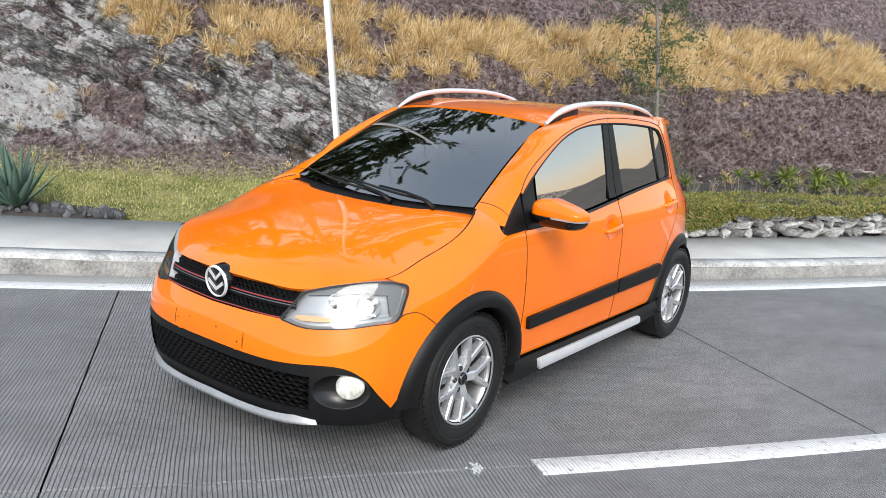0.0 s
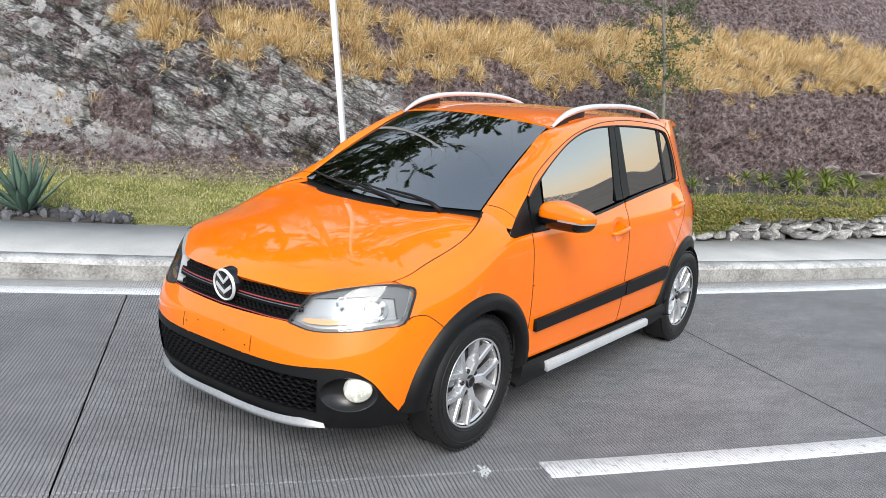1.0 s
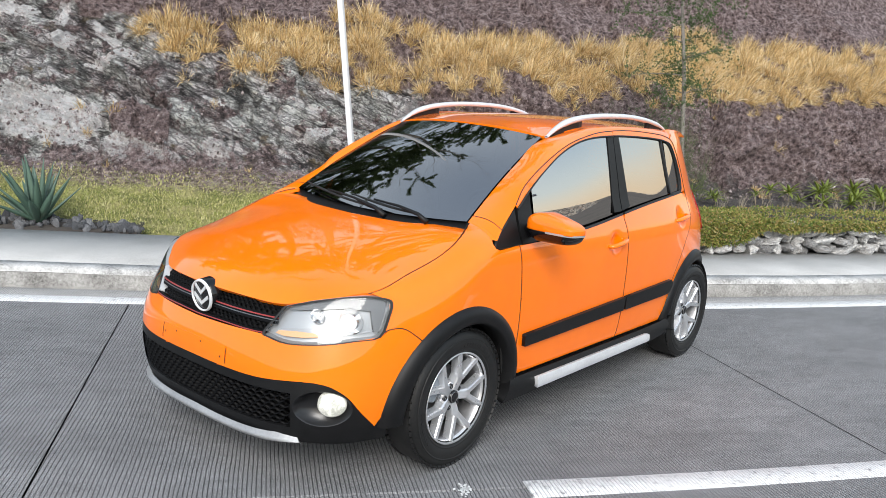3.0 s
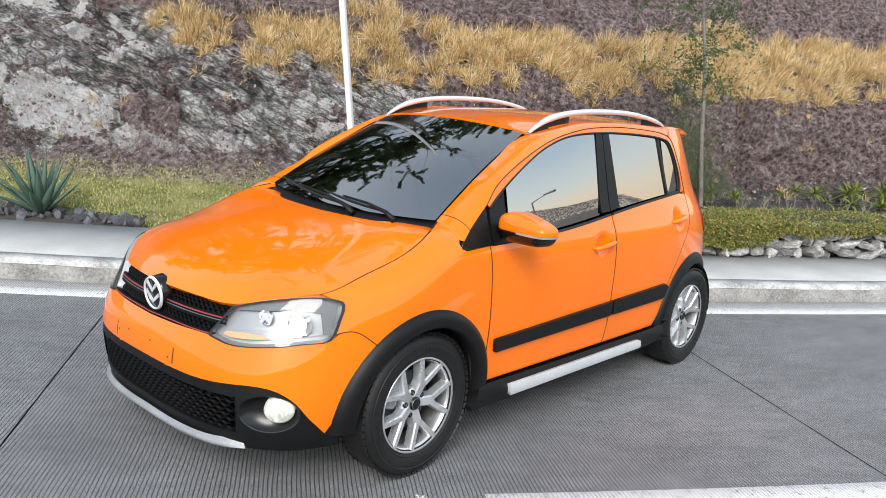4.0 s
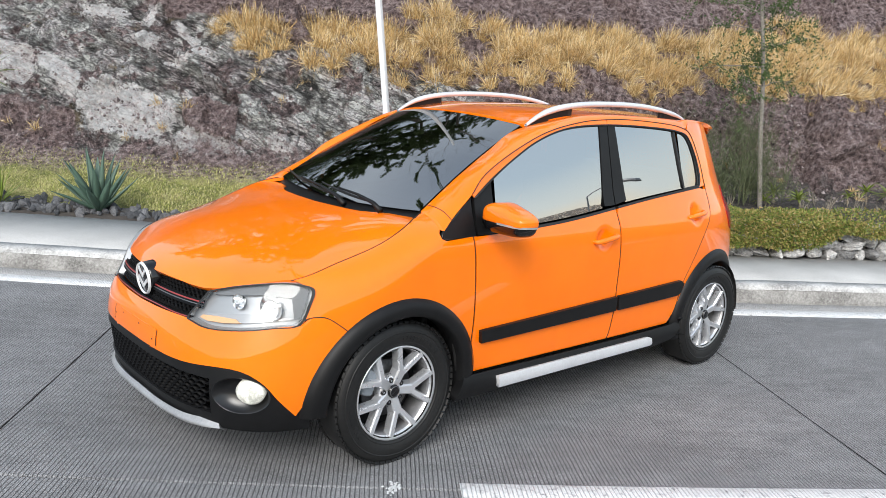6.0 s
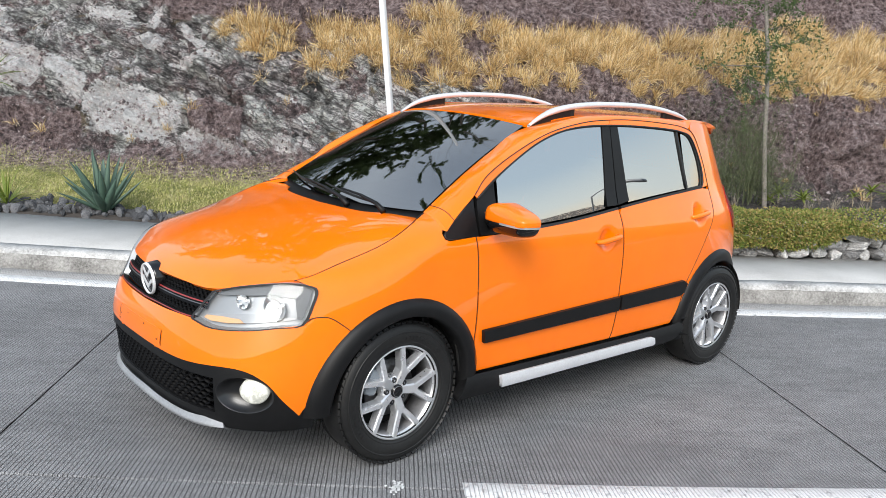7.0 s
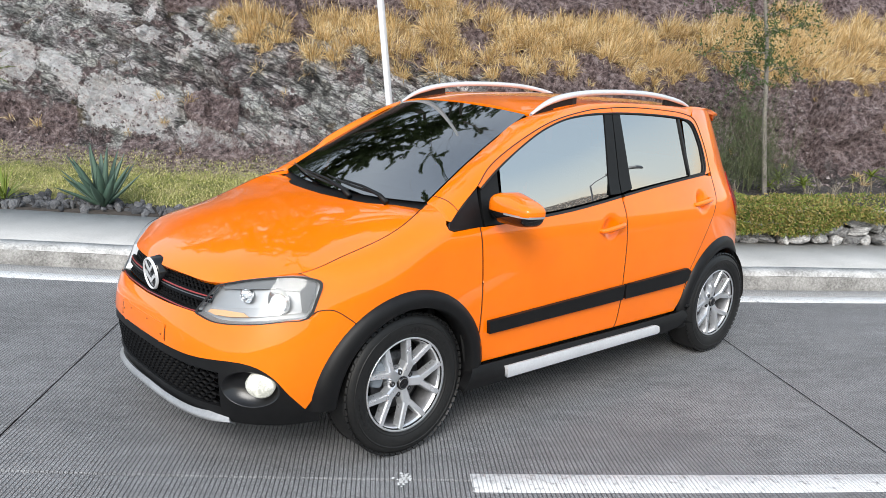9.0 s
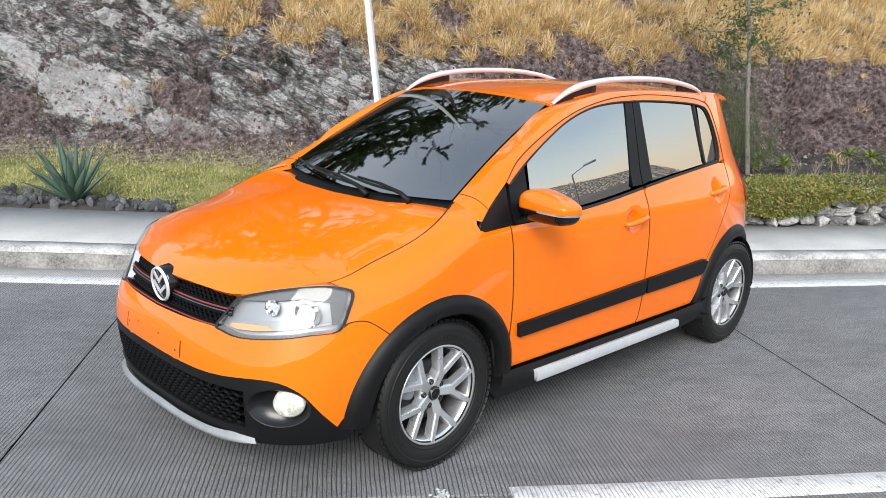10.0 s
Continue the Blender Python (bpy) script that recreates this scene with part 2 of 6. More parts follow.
def strip(profile, s0, s1, step=0.3, slant=(0, 0)):
    """Sweeps a profile of (d, z) along the road; slant skews its two ends."""
    bm = bmesh.new()
    n = max(1, round((s1 - s0) / step))
    rows = [[bm.verts.new(at(s0 + (s1 - s0) * i / n + (d - 1.6) * (slant[0] * (n - i) + slant[1] * i) / n, d, z)) for d, z in profile] for i in range(n + 1)]
    for a, b in zip(rows, rows[1:]):
        for k in range(len(profile) - 1):
            bm.faces.new((a[k], a[k + 1], b[k + 1], b[k]))
    return bm

# ---------------------------------------------------------------- ground, road, kerb, hillside
def grooved(name, low, mid_, high, fill, wear=0.0):
    """Brushed road concrete with fine cross grooves; paint on it lets the grooves show."""
    m = material(name, mid_, 0.85)
    n = Nodes(m)
    uv = n.coord("UV")
    sep = n.add("SeparateXYZ")
    n.link(uv, sep.inputs[0])
    wander = n.math("ADD", n.math("MULTIPLY", n.noise(1.3, 3, 0.5, at=uv), 0.02), n.math("MULTIPLY", n.noise(24, 2, 0.5, at=uv, stretch=(1, 0.12, 1)), 0.010))
    along = n.math("ADD", sep.outputs[0], wander)
    groove = n.math("ABSOLUTE", n.math("SUBTRACT", n.math("FRACT", n.math("DIVIDE", along, 0.0175)), 0.5))
    line = n.add("MapRange")
    n.link(groove, line.inputs[0])
    line.inputs[1].default_value, line.inputs[2].default_value = 0.045, 0.15
    broken = n.ramp(n.noise(60, 6, 0.8, at=uv, stretch=(1.4, 0.5, 1)), [(0.47, (0, 0, 0)), (0.56, (1, 1, 1))])
    cut = n.mix(broken, line.outputs[0], (1.0, 1.0, 1.0))
    cut = n.mix(0.68, cut, line.outputs[0])
    grain = n.noise(190, 8, 0.8, at=uv)
    patch = n.noise(9, 8, 0.75, at=uv, stretch=(0.6, 1.4, 1))
    stain = n.noise(0.9, 8, 0.7, at=uv, stretch=(0.7, 1.5, 1), distortion=0.6)
    chips = n.ramp(n.noise(75, 4, 0.7, at=uv), [(0.63, (0, 0, 0)), (0.67, (1, 1, 1))])
    tone = n.math("ADD", n.math("ADD", n.math("MULTIPLY", grain, 0.80), n.math("MULTIPLY", stain, 0.10)), n.math("MULTIPLY", patch, 0.10))
    base = n.ramp(tone, [(0.43, low), (0.5, mid_), (0.575, high)])
    base = n.mix(n.math("MULTIPLY", chips, 0.6), base, high)
    if wear:
        base = n.mix(n.ramp(n.noise(26, 9, 0.8, at=uv), [(0.36, (1, 1, 1)), (0.47, (0, 0, 0))]), base, (0.17, 0.17, 0.175))
    n.color(n.mix(n.math("MULTIPLY", n.math("SUBTRACT", 1.0, cut), 0.9 - 0.35 * (wear > 0)), base, fill))
    relief = n.math("ADD", n.math("MULTIPLY", cut, 0.8), n.math("MULTIPLY", grain, 0.6))
    n.bump(relief, 0.8, 0.005)
    return m


concrete_road = grooved("grooved_road_concrete", (0.058, 0.058, 0.060), (0.175, 0.175, 0.179), (0.42, 0.42, 0.425), (0.010, 0.010, 0.010))
gutter_concrete = grooved("pale_gutter_concrete", (0.20, 0.196, 0.19), (0.36, 0.352, 0.34), (0.56, 0.55, 0.535), (0.07, 0.068, 0.066), 0.0)
pale_concrete = speckled("pale_walk_concrete", (0.32, 0.314, 0.302), (0.56, 0.55, 0.53), 95, 0.88, 0.35, 0.004, coarse=1.1)
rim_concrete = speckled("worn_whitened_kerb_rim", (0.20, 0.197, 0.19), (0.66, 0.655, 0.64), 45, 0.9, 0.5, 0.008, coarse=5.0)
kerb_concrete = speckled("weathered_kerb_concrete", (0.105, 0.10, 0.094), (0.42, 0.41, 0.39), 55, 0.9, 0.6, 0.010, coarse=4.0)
white_line = grooved("worn_white_road_paint", (0.52, 0.52, 0.52), (0.74, 0.74, 0.735), (0.88, 0.88, 0.875), (0.10, 0.10, 0.10), 1.0)
joint_fill = material("dark_joint_sealant", (0.02, 0.02, 0.02), 0.8)


def road_uv(bm, place=lambda v: v):
    layer = bm.loops.layers.uv.verify()
    for f in bm.faces:
        for l in f.loops:
            l[layer].uv = plan(l.vert.co)


ground_mat = speckled("dry_earth", (0.09, 0.07, 0.06), (0.2, 0.165, 0.13), 0.8, 0.95, 0.3, 0.05, coarse=0.02)


def build_ground():
    bm = bmesh.new()
    normal = LEVEL.to_3x3() @ Vector((0, 0, 1))
    radii = [0.0] + [3 * 1.28 ** i for i in range(28)]
    rings = []
    for r in radii[1:]:
        ring = []
        for k in range(64):
            a = 2 * math.pi * k / 64
            x, y = r * math.cos(a), r * math.sin(a)
            grade = -(normal.x * x + normal.y * y) / normal.z
            keep = 1 / (1 + (r / 30) ** 2.4)
            drop = 0.30 * max(0.0, plan((x, y))[1] - 10.5) * keep
            ring.append(bm.verts.new((x, y, grade * keep - 0.30 - 14 * (1 - keep) - drop)))
        rings.append(ring)
    for a, b in zip(rings, rings[1:]):
        for k in range(64):
            bm.faces.new((a[k], a[(k + 1) % 64], b[(k + 1) % 64], b[k]))
    bm.faces.new(rings[0])
    bmesh.ops.recalc_face_normals(bm, faces=bm.faces)
    face_out(bm, (0, 0, 1))
    tagged(part("ground", bm, ground_mat), "dry brown earth falling away beyond the road", "ground", kind="structure")


build_ground()

JOINTS = [-1.2 + 3.76 * k if k else -1.2 for k in range(-5, 9)]
SLANT = {-1.2: 0.036}
LANES = [(0.0, 3.19), (3.19, 6.45), (6.45, 9.8)]
road = thing("road", "grey grooved concrete road in slabs with worn white lines", "road", kind="structure")
bm = strip([(-0.3, -0.10), (9.8, -0.10)], JOINTS[0], JOINTS[-1], 0.6)
road_uv(bm)
face_out(bm, (0, 0, 1))
part("road_bed", bm, joint_fill, road)
for s0, s1 in zip(JOINTS, JOINTS[1:]):
    for d0, d1 in LANES:
        g = 0.004
        bm = strip([(d0 + g, -0.09), (d0 + g, -0.006), (d0 + g + 0.006, 0), ((d0 + d1) / 2, 0), (d1 - g - 0.006, 0), (d1 - g, -0.006), (d1 - g, -0.09)], s0 + g, s1 - g, 0.47, (SLANT.get(s0, 0), SLANT.get(s1, 0)))
        face_out(bm, (0, 0, 1))
        road_uv(bm)
        part("slab", bm, concrete_road, road, smooth=False)


def marking(name, d0, d1, s0, s1):
    bm = strip([(d0, 0.0005), (d0 + 0.004, 0.004), (d1 - 0.004, 0.004), (d1, 0.0005)], s0, s1, 0.3)
    face_out(bm, (0, 0, 1))
    road_uv(bm)
    return part(name, bm, white_line, road, "worn white painted line")


bm = strip([(0.006, 0.0), (0.010, 0.003), (0.195, 0.003), (0.20, 0.0005)], -19, 28.5, 0.3)
face_out(bm, (0, 0, 1))
road_uv(bm)
part("gutter", bm, gutter_concrete, road, "pale concrete gutter along the kerb")
marking("edge_line", 0.205, 0.375, -19, 28.5)
for k in range(-1, 4):
    marking("dash_line", 3.135, 3.285, 0.705 + 7.5 * k, 0.705 + 7.5 * k + 3.4)

kerb = thing("kerb", "weathered concrete kerb with a pale rounded top edge", "kerb", kind="structure")
for i in range(-3, 5):
    span = (i * 6 + 0.7, i * 6 + 6.696, 0.25)
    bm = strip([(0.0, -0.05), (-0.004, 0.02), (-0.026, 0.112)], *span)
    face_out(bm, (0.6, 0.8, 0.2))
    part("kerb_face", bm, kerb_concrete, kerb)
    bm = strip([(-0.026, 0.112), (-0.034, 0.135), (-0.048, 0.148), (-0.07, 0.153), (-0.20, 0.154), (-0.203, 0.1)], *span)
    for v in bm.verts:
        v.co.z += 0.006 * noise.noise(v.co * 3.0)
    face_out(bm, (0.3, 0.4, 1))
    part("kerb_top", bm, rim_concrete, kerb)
walk_slab = thing("pavement", "pale smooth concrete pavement beside the road", "pavement", kind="structure")
for i in range(-2, 4):
    bm = strip([(-0.207, 0.10), (-0.209, 0.150), (-0.213, 0.153), (-1.40, 0.162), (-1.41, 0.10)], i * 8.0 + 1.0, i * 8.0 + 8.996, 0.5)
    face_out(bm, (0, 0, 1))
    part("slab", bm, pale_concrete, walk_slab)

# hillside: lawn strip, then a steep rock cut, then an easier slope
HILL_D = [-1.38, -1.9, -2.6, -3.2, -3.6, -3.9, -4.2, -4.5, -4.9, -5.4, -6.2, -8, -11, -15, -22]
HILL_Z = [0.10, 0.20, 0.33, 0.46, 0.66, 0.98, 1.38, 1.72, 2.02, 2.36, 2.9, 4.3, 6.3, 8.2, 9.5]
hill_profile = spline(HILL_D, HILL_Z)


def bank_z(s, d):
    z = hill_profile(d)
    rise = max(0.0, min(1.0, (s - 2.0) / 0.5)) * max(0.0, min(1.0, (-1.45 - d) / 0.12))
    z = max(z, z + (0.45 + 0.03 * (-1.6 - d) - z) * rise) if d > -3.3 else max(z, 0.50 * rise + z * (1 - rise))
    return 0.46 + (z - 0.46) * (1 + 0.055 * min(max(0, s - 9.5), 12)) if z > 0.46 else z


def unit(v):
    return 0.5 + 0.5 * noise.cell(v)


def blocks(p):
    """Broken angular blocks: how far a block stands out with the tilt of its face, its tone, the nearness of a joint."""
    dist, spots = noise.voronoi(p)
    c, q = spots[0], p - spots[0]
    a, b, e = unit(c * 7.3), unit(c * 5.1 + Vector((3, 1, 7))), unit(c * 9.7 + Vector((1, 8, 2)))
    return a - 0.5 + (b - 0.5) * 1.5 * q.x + (e - 0.5) * 1.7 * q.y, a, math.exp(-(dist[1] - dist[0]) / 0.06)


# mineral patches on the face: s, z, half sizes, lean, how far they stand out
PATCHES = ((-3.10, 1.03, 0.72, 0.29, -0.12, 0.07), (-1.85, 0.64, 0.52, 0.15, -0.22, 0.09), (-4.95, 1.50, 0.62, 0.24, -0.1, 0.04), (-4.15, 1.40, 0.36, 0.13, -0.4, 0.03), (-4.02, 2.28, 0.36, 0.13, 0.0, 0.04),
           (-2.63, 2.03, 0.24, 0.08, -0.5, 0.03), (-2.27, 1.81, 0.22, 0.07, 0.1, 0.04), (-2.63, 1.70, 0.20, 0.05, 0.15, 0.03), (-3.12, 1.90, 0.15, 0.10, 0.0, 0.03), (-3.30, 2.22, 0.09, 0.17, 0.0, 0.02), (-5.9, 2.1, 0.5, 0.2, -0.2, 0.04), (-0.95, 0.72, 0.22, 0.08, -0.2, 0.03), (0.35, 1.02, 0.20, 0.07, 0.2, 0.03), (-1.0, 1.28, 0.20, 0.04, -0.4, 0.02))
# crevices: s at their foot, how they lean, depth, width
CREVICES = ((6.84, 0.41, 0.50, 0.085), (7.25, 0.3, 0.16, 0.07), (8.35, 0.3, 0.22, 0.08), (5.55, 0.35, 0.16, 0.07), (4.3, 0.2, 0.12, 0.08), (9.9, -0.3, 0.16, 0.08))


def clamp(v):
    return max(0.0, min(1.0, v))


def hill_point(s, d):
    """A place on the bank, with its tone, its paleness and its share of bare soil."""
    z = bank_z(s, d)
    steep = clamp((-d - 3.2) / 0.5)
    out = at(s, d + 1) - at(s, d)
    p = at(s, d, z)
    tone, pale, soil = 0.5, 0.0, 0.0
    if steep > 0:
        wave = noise.fractal(Vector((s * 0.9, z * 1.2, 3.0)), 0.9, 2.0, 4)
        soil = max(clamp((s - 0.9 + 0.9 * wave) / 1.2), clamp((z - 2.30 + 0.16 * (s + 3.2) + 0.16 * wave) / 0.22), clamp((1.02 - 0.25 * (s + 4.2) - z + 0.2 * wave) / 0.2) * clamp((-3.55 - s) / 0.3))
        rock = 1 - 0.78 * soil
        big = noise.fractal(Vector((s * 0.5, d * 0.5, z * 0.5)), 1.0, 2.0, 3)
        clods = noise.fractal(Vector((s * 4.5, d * 4.5, z * 4.5)), 0.75, 2.0, 5)
        warp = 0.35 * noise.fractal(Vector((s * 0.9, z * 1.4, 2.0)), 1, 2, 3)
        u, v = 0.94 * s - 0.34 * z + warp, 0.34 * s + 0.94 * z + 0.6 * warp
        b1, t1, j1 = blocks(Vector((u * 1.25, v * 2.7, 0.5)))
        b2, t2, j2 = blocks(Vector((u * 3.1, v * 8.5, 4.5)))
        push = 0.14 * big + (0.028 + 0.045 * soil) * clods + rock * (0.15 * b1 + 0.062 * b2 - 0.03 * j1 - 0.012 * j2) + soil * (0.13 * b1 + 0.05 * b2 - 0.02 * j1)
        for foot, lean, deep, wide in CREVICES:
            push -= deep * math.exp(-((s - foot - lean * (z - 0.84) - 0.14 * wave) / wide) ** 2) * clamp((1.95 - z) / 0.3)
        ledge = 1.56 - 0.125 * (s - 8.4) + 0.08 * wave
        push += clamp((s - 7.6) / 0.6) * (0.20 * clamp((ledge - z) / 0.06) - 0.10) * clamp((z - 0.75) / 0.4)
        tone = 0.5 * t1 + 0.5 * t2
        ragged = noise.fractal(Vector((s * 2.6, z * 4.0, 7.0)), 0.8, 2.0, 5)
        for cs, cz, rs, rz, lean, proud in PATCHES:
            a, b = (s - cs) / rs, (z - cz - lean * (s - cs)) / rz
            q = abs(a) ** 3 + abs(b) ** 3
            if q < 3:
                pale = max(pale, clamp(1.15 - 0.75 * q + 0.55 * ragged))
                push += proud * clamp((1.25 - q) * 3)
        a, b = (s + 1.93) / 0.40, (z - 0.97 + 0.22 * (s + 1.93)) / 0.24
        q = abs(a) ** 3 + abs(b) ** 3
        push += 0.10 * clamp((1.1 - q) * 4)
        soil = max(soil, 0.95 * clamp((1.05 - q) * 3))
        pale *= 1 - 0.9 * clamp((1.0 - q) * 3)
        p += (out * 0.8 + Vector((0, 0, 0.6))) * push * steep
    else:
        p.z += 0.012 * noise.fractal(Vector((s * 2, d * 2, 0)), 1, 2, 4)
    return p, clamp(tone), pale, soil


def hill_z(s, d):
    return bank_z(s, d) + 0.02


earth = material("rocky_purple_earth", (0.12, 0.09, 0.08), 0.95)
n = Nodes(earth)
uv = n.coord("UV")
sep = n.add("SeparateXYZ")
n.link(uv, sep.inputs[0])
ob = n.coord()
bed_uv = n.add("UVMap")
bed_uv.uv_map = "bedding"
bedding = bed_uv.outputs[0]
attr = n.add("Attribute")
attr.attribute_name = "rockface"
parts_ = n.add("SeparateColor")
n.link(attr.outputs["Color"], parts_.inputs[0])
tone_, pale_mask, soil_mask = parts_.outputs[0], parts_.outputs[1], parts_.outputs[2]


def blend(*pairs):
    total = None
    for f, k in pairs:
        f = n.math("MULTIPLY", f, k)
        total = f if total is None else n.math("ADD", total, f)
    return total


fine, mid, speck = n.noise(26, 10, 0.8, at=ob), n.noise(5.5, 10, 0.72, at=ob, distortion=0.8), n.noise(70, 6, 0.8, at=ob)
strata = n.noise(3.0, 12, 0.78, at=bedding, stretch=(0.8, 4.2, 1), distortion=0.7)
leaves_ = n.noise(9.0, 8, 0.75, at=bedding, stretch=(0.6, 3.4, 1), distortion=0.5)
grit = blend((fine, 0.6), (speck, 0.4))


def line_of(noise_, wide):
    """Thin lines along the level set of a noise."""
    return n.ramp(n.math("ABSOLUTE", n.math("SUBTRACT", noise_, 0.5)), [(0.0, (0, 0, 0)), (wide, (1, 1, 1))])


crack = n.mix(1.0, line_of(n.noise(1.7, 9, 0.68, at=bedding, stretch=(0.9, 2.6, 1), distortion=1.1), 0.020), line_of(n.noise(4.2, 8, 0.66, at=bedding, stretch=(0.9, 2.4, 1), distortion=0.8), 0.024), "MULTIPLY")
cross = n.add("TexVoronoi", scale=1.0)
cross.feature = "DISTANCE_TO_EDGE"
bent = n.add("VectorMath")
bent.operation = "MULTIPLY_ADD"
nz = n.add("TexNoise", scale=2.4, detail=6, roughness=0.6)
n.link(bedding, nz.inputs["Vector"])
n.link(nz.outputs["Color"], bent.inputs[0])
bent.inputs[1].default_value = (0.30, 0.22, 0.0)
n.link(bedding, bent.inputs[2])
squash = n.add("Mapping")
squash.inputs["Scale"].default_value = (3.4, 6.2, 1.0)
n.link(bent.outputs[0], squash.inputs[0])
n.link(squash.outputs[0], cross.inputs["Vector"])
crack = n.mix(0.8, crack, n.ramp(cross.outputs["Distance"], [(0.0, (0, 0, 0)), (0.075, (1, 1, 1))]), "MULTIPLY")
clod = n.add("TexVoronoi", scale=13.0)
n.link(ob, clod.inputs["Vector"])
soil = n.ramp(blend((grit, 0.70), (mid, 0.18), (clod.outputs["Distance"], 0.12)), [(0.425, (0.025, 0.016, 0.017)), (0.463, (0.145, 0.097, 0.095)), (0.508, (0.285, 0.198, 0.192)), (0.565, (0.58, 0.46, 0.45))])
tones = blend((strata, 0.42), (leaves_, 0.18), (grit, 0.28), (tone_, 0.12))
# the near-black low stops put the shade of hollows into the colour
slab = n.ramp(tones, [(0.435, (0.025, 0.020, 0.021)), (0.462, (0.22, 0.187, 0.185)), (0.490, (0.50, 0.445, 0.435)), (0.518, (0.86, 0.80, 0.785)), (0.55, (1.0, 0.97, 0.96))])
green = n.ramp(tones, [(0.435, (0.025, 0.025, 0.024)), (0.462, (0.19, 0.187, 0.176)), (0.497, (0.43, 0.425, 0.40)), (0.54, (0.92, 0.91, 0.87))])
ochre = n.ramp(tones, [(0.42, (0.06, 0.045, 0.03)), (0.52, (0.30, 0.235, 0.155)), (0.60, (0.55, 0.46, 0.34))])
hue = n.noise(1.5, 5, 0.6, at=bedding, stretch=(1, 2.2, 1))
rock = n.mix(n.ramp(hue, [(0.46, (0, 0, 0)), (0.54, (1, 1, 1))]), slab, green)
rock = n.mix(n.ramp(n.noise(2.1, 5, 0.6, at=ob), [(0.60, (0, 0, 0)), (0.66, (1, 1, 1))]), rock, ochre)
rock = n.mix(n.ramp(n.noise(2.3, 6, 0.65, at=ob), [(0.54, (0, 0, 0)), (0.60, (1, 1, 1))]), rock, soil)
pale = n.ramp(blend((grit, 0.55), (strata, 0.25), (mid, 0.20)), [(0.43, (0.13, 0.09, 0.09)), (0.458, (0.62, 0.505, 0.495)), (0.483, (0.96, 0.88, 0.86)), (0.51, (1.0, 0.98, 0.97))])
is_soil = n.ramp(blend((soil_mask, 0.8), (mid, 0.3), (fine, 0.3)), [(0.58, (0, 0, 0)), (0.72, (1, 1, 1))])
is_pale = n.ramp(n.math("ADD", blend((pale_mask, 0.40), (strata, 0.70), (fine, 0.75), (mid, 0.35)), -0.90), [(0.20, (0, 0, 0)), (0.25, (1, 1, 1))])
body = n.mix(is_soil, rock, soil)
body = n.mix(is_pale, body, pale)
hard = n.math("MULTIPLY", n.math("SUBTRACT", 1.0, n.math("MULTIPLY", is_soil, 0.75)), n.math("SUBTRACT", 1.0, n.math("MULTIPLY", is_pale, 0.6)))
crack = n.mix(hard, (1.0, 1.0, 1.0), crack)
# crack lines are coloured near black, shade that the relief alone lacks
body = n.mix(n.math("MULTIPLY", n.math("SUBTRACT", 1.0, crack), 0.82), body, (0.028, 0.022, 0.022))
foot = n.ramp(n.math("ADD", n.math("ADD", sep.outputs[1], 3.95), n.math("MULTIPLY", n.math("SUBTRACT", mid, 0.5), 1.2)), [(0.36, (0, 0, 0)), (0.52, (1, 1, 1))])
body = n.mix(foot, body, soil)
is_bed = n.math("MULTIPLY", n.ramp(n.math("ADD", n.math("ADD", sep.outputs[1], 3.92), n.math("MULTIPLY", n.math("SUBTRACT", mid, 0.5), 0.9)), [(0.18, (0, 0, 0)), (0.36, (1, 1, 1))]), n.ramp(n.math("MULTIPLY", sep.outputs[0], 0.25), [(0.40, (0, 0, 0)), (0.55, (1, 1, 1))]))
body = n.mix(is_bed, body, n.ramp(blend((grit, 0.7), (mid, 0.3)), [(0.42, (0.035, 0.029, 0.027)), (0.5, (0.09, 0.077, 0.072)), (0.58, (0.20, 0.175, 0.16))]))
lawn = n.ramp(n.math("ADD", n.math("MULTIPLY", n.noise(70, 8, 0.8, at=ob), 0.6), n.math("MULTIPLY", n.noise(2.5, 5, 0.6, at=ob), 0.4)), [(0.42, (0.10, 0.13, 0.03)), (0.5, (0.36, 0.36, 0.11)), (0.58, (0.66, 0.57, 0.29))])
lawn_side = n.math("ADD", n.math("MULTIPLY", n.math("ADD", sep.outputs[1], 3.25), 1.6), n.math("MULTIPLY", n.math("SUBTRACT", mid, 0.5), 1.8))
is_lawn = n.math("MULTIPLY", n.ramp(lawn_side, [(0.35, (0, 0, 0)), (0.75, (1, 1, 1))]), n.ramp(n.math("ADD", n.math("MULTIPLY", sep.outputs[0], -0.5), 2.0), [(0.2, (0, 0, 0)), (0.8, (1, 1, 1))]))
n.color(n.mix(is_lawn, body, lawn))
n.bump(blend((grit, 1.0), (strata, 0.9), (leaves_, 0.35), (crack, 0.55), (mid, 0.8), (clod.outputs["Distance"], 0.4)), 1.0, 0.14)


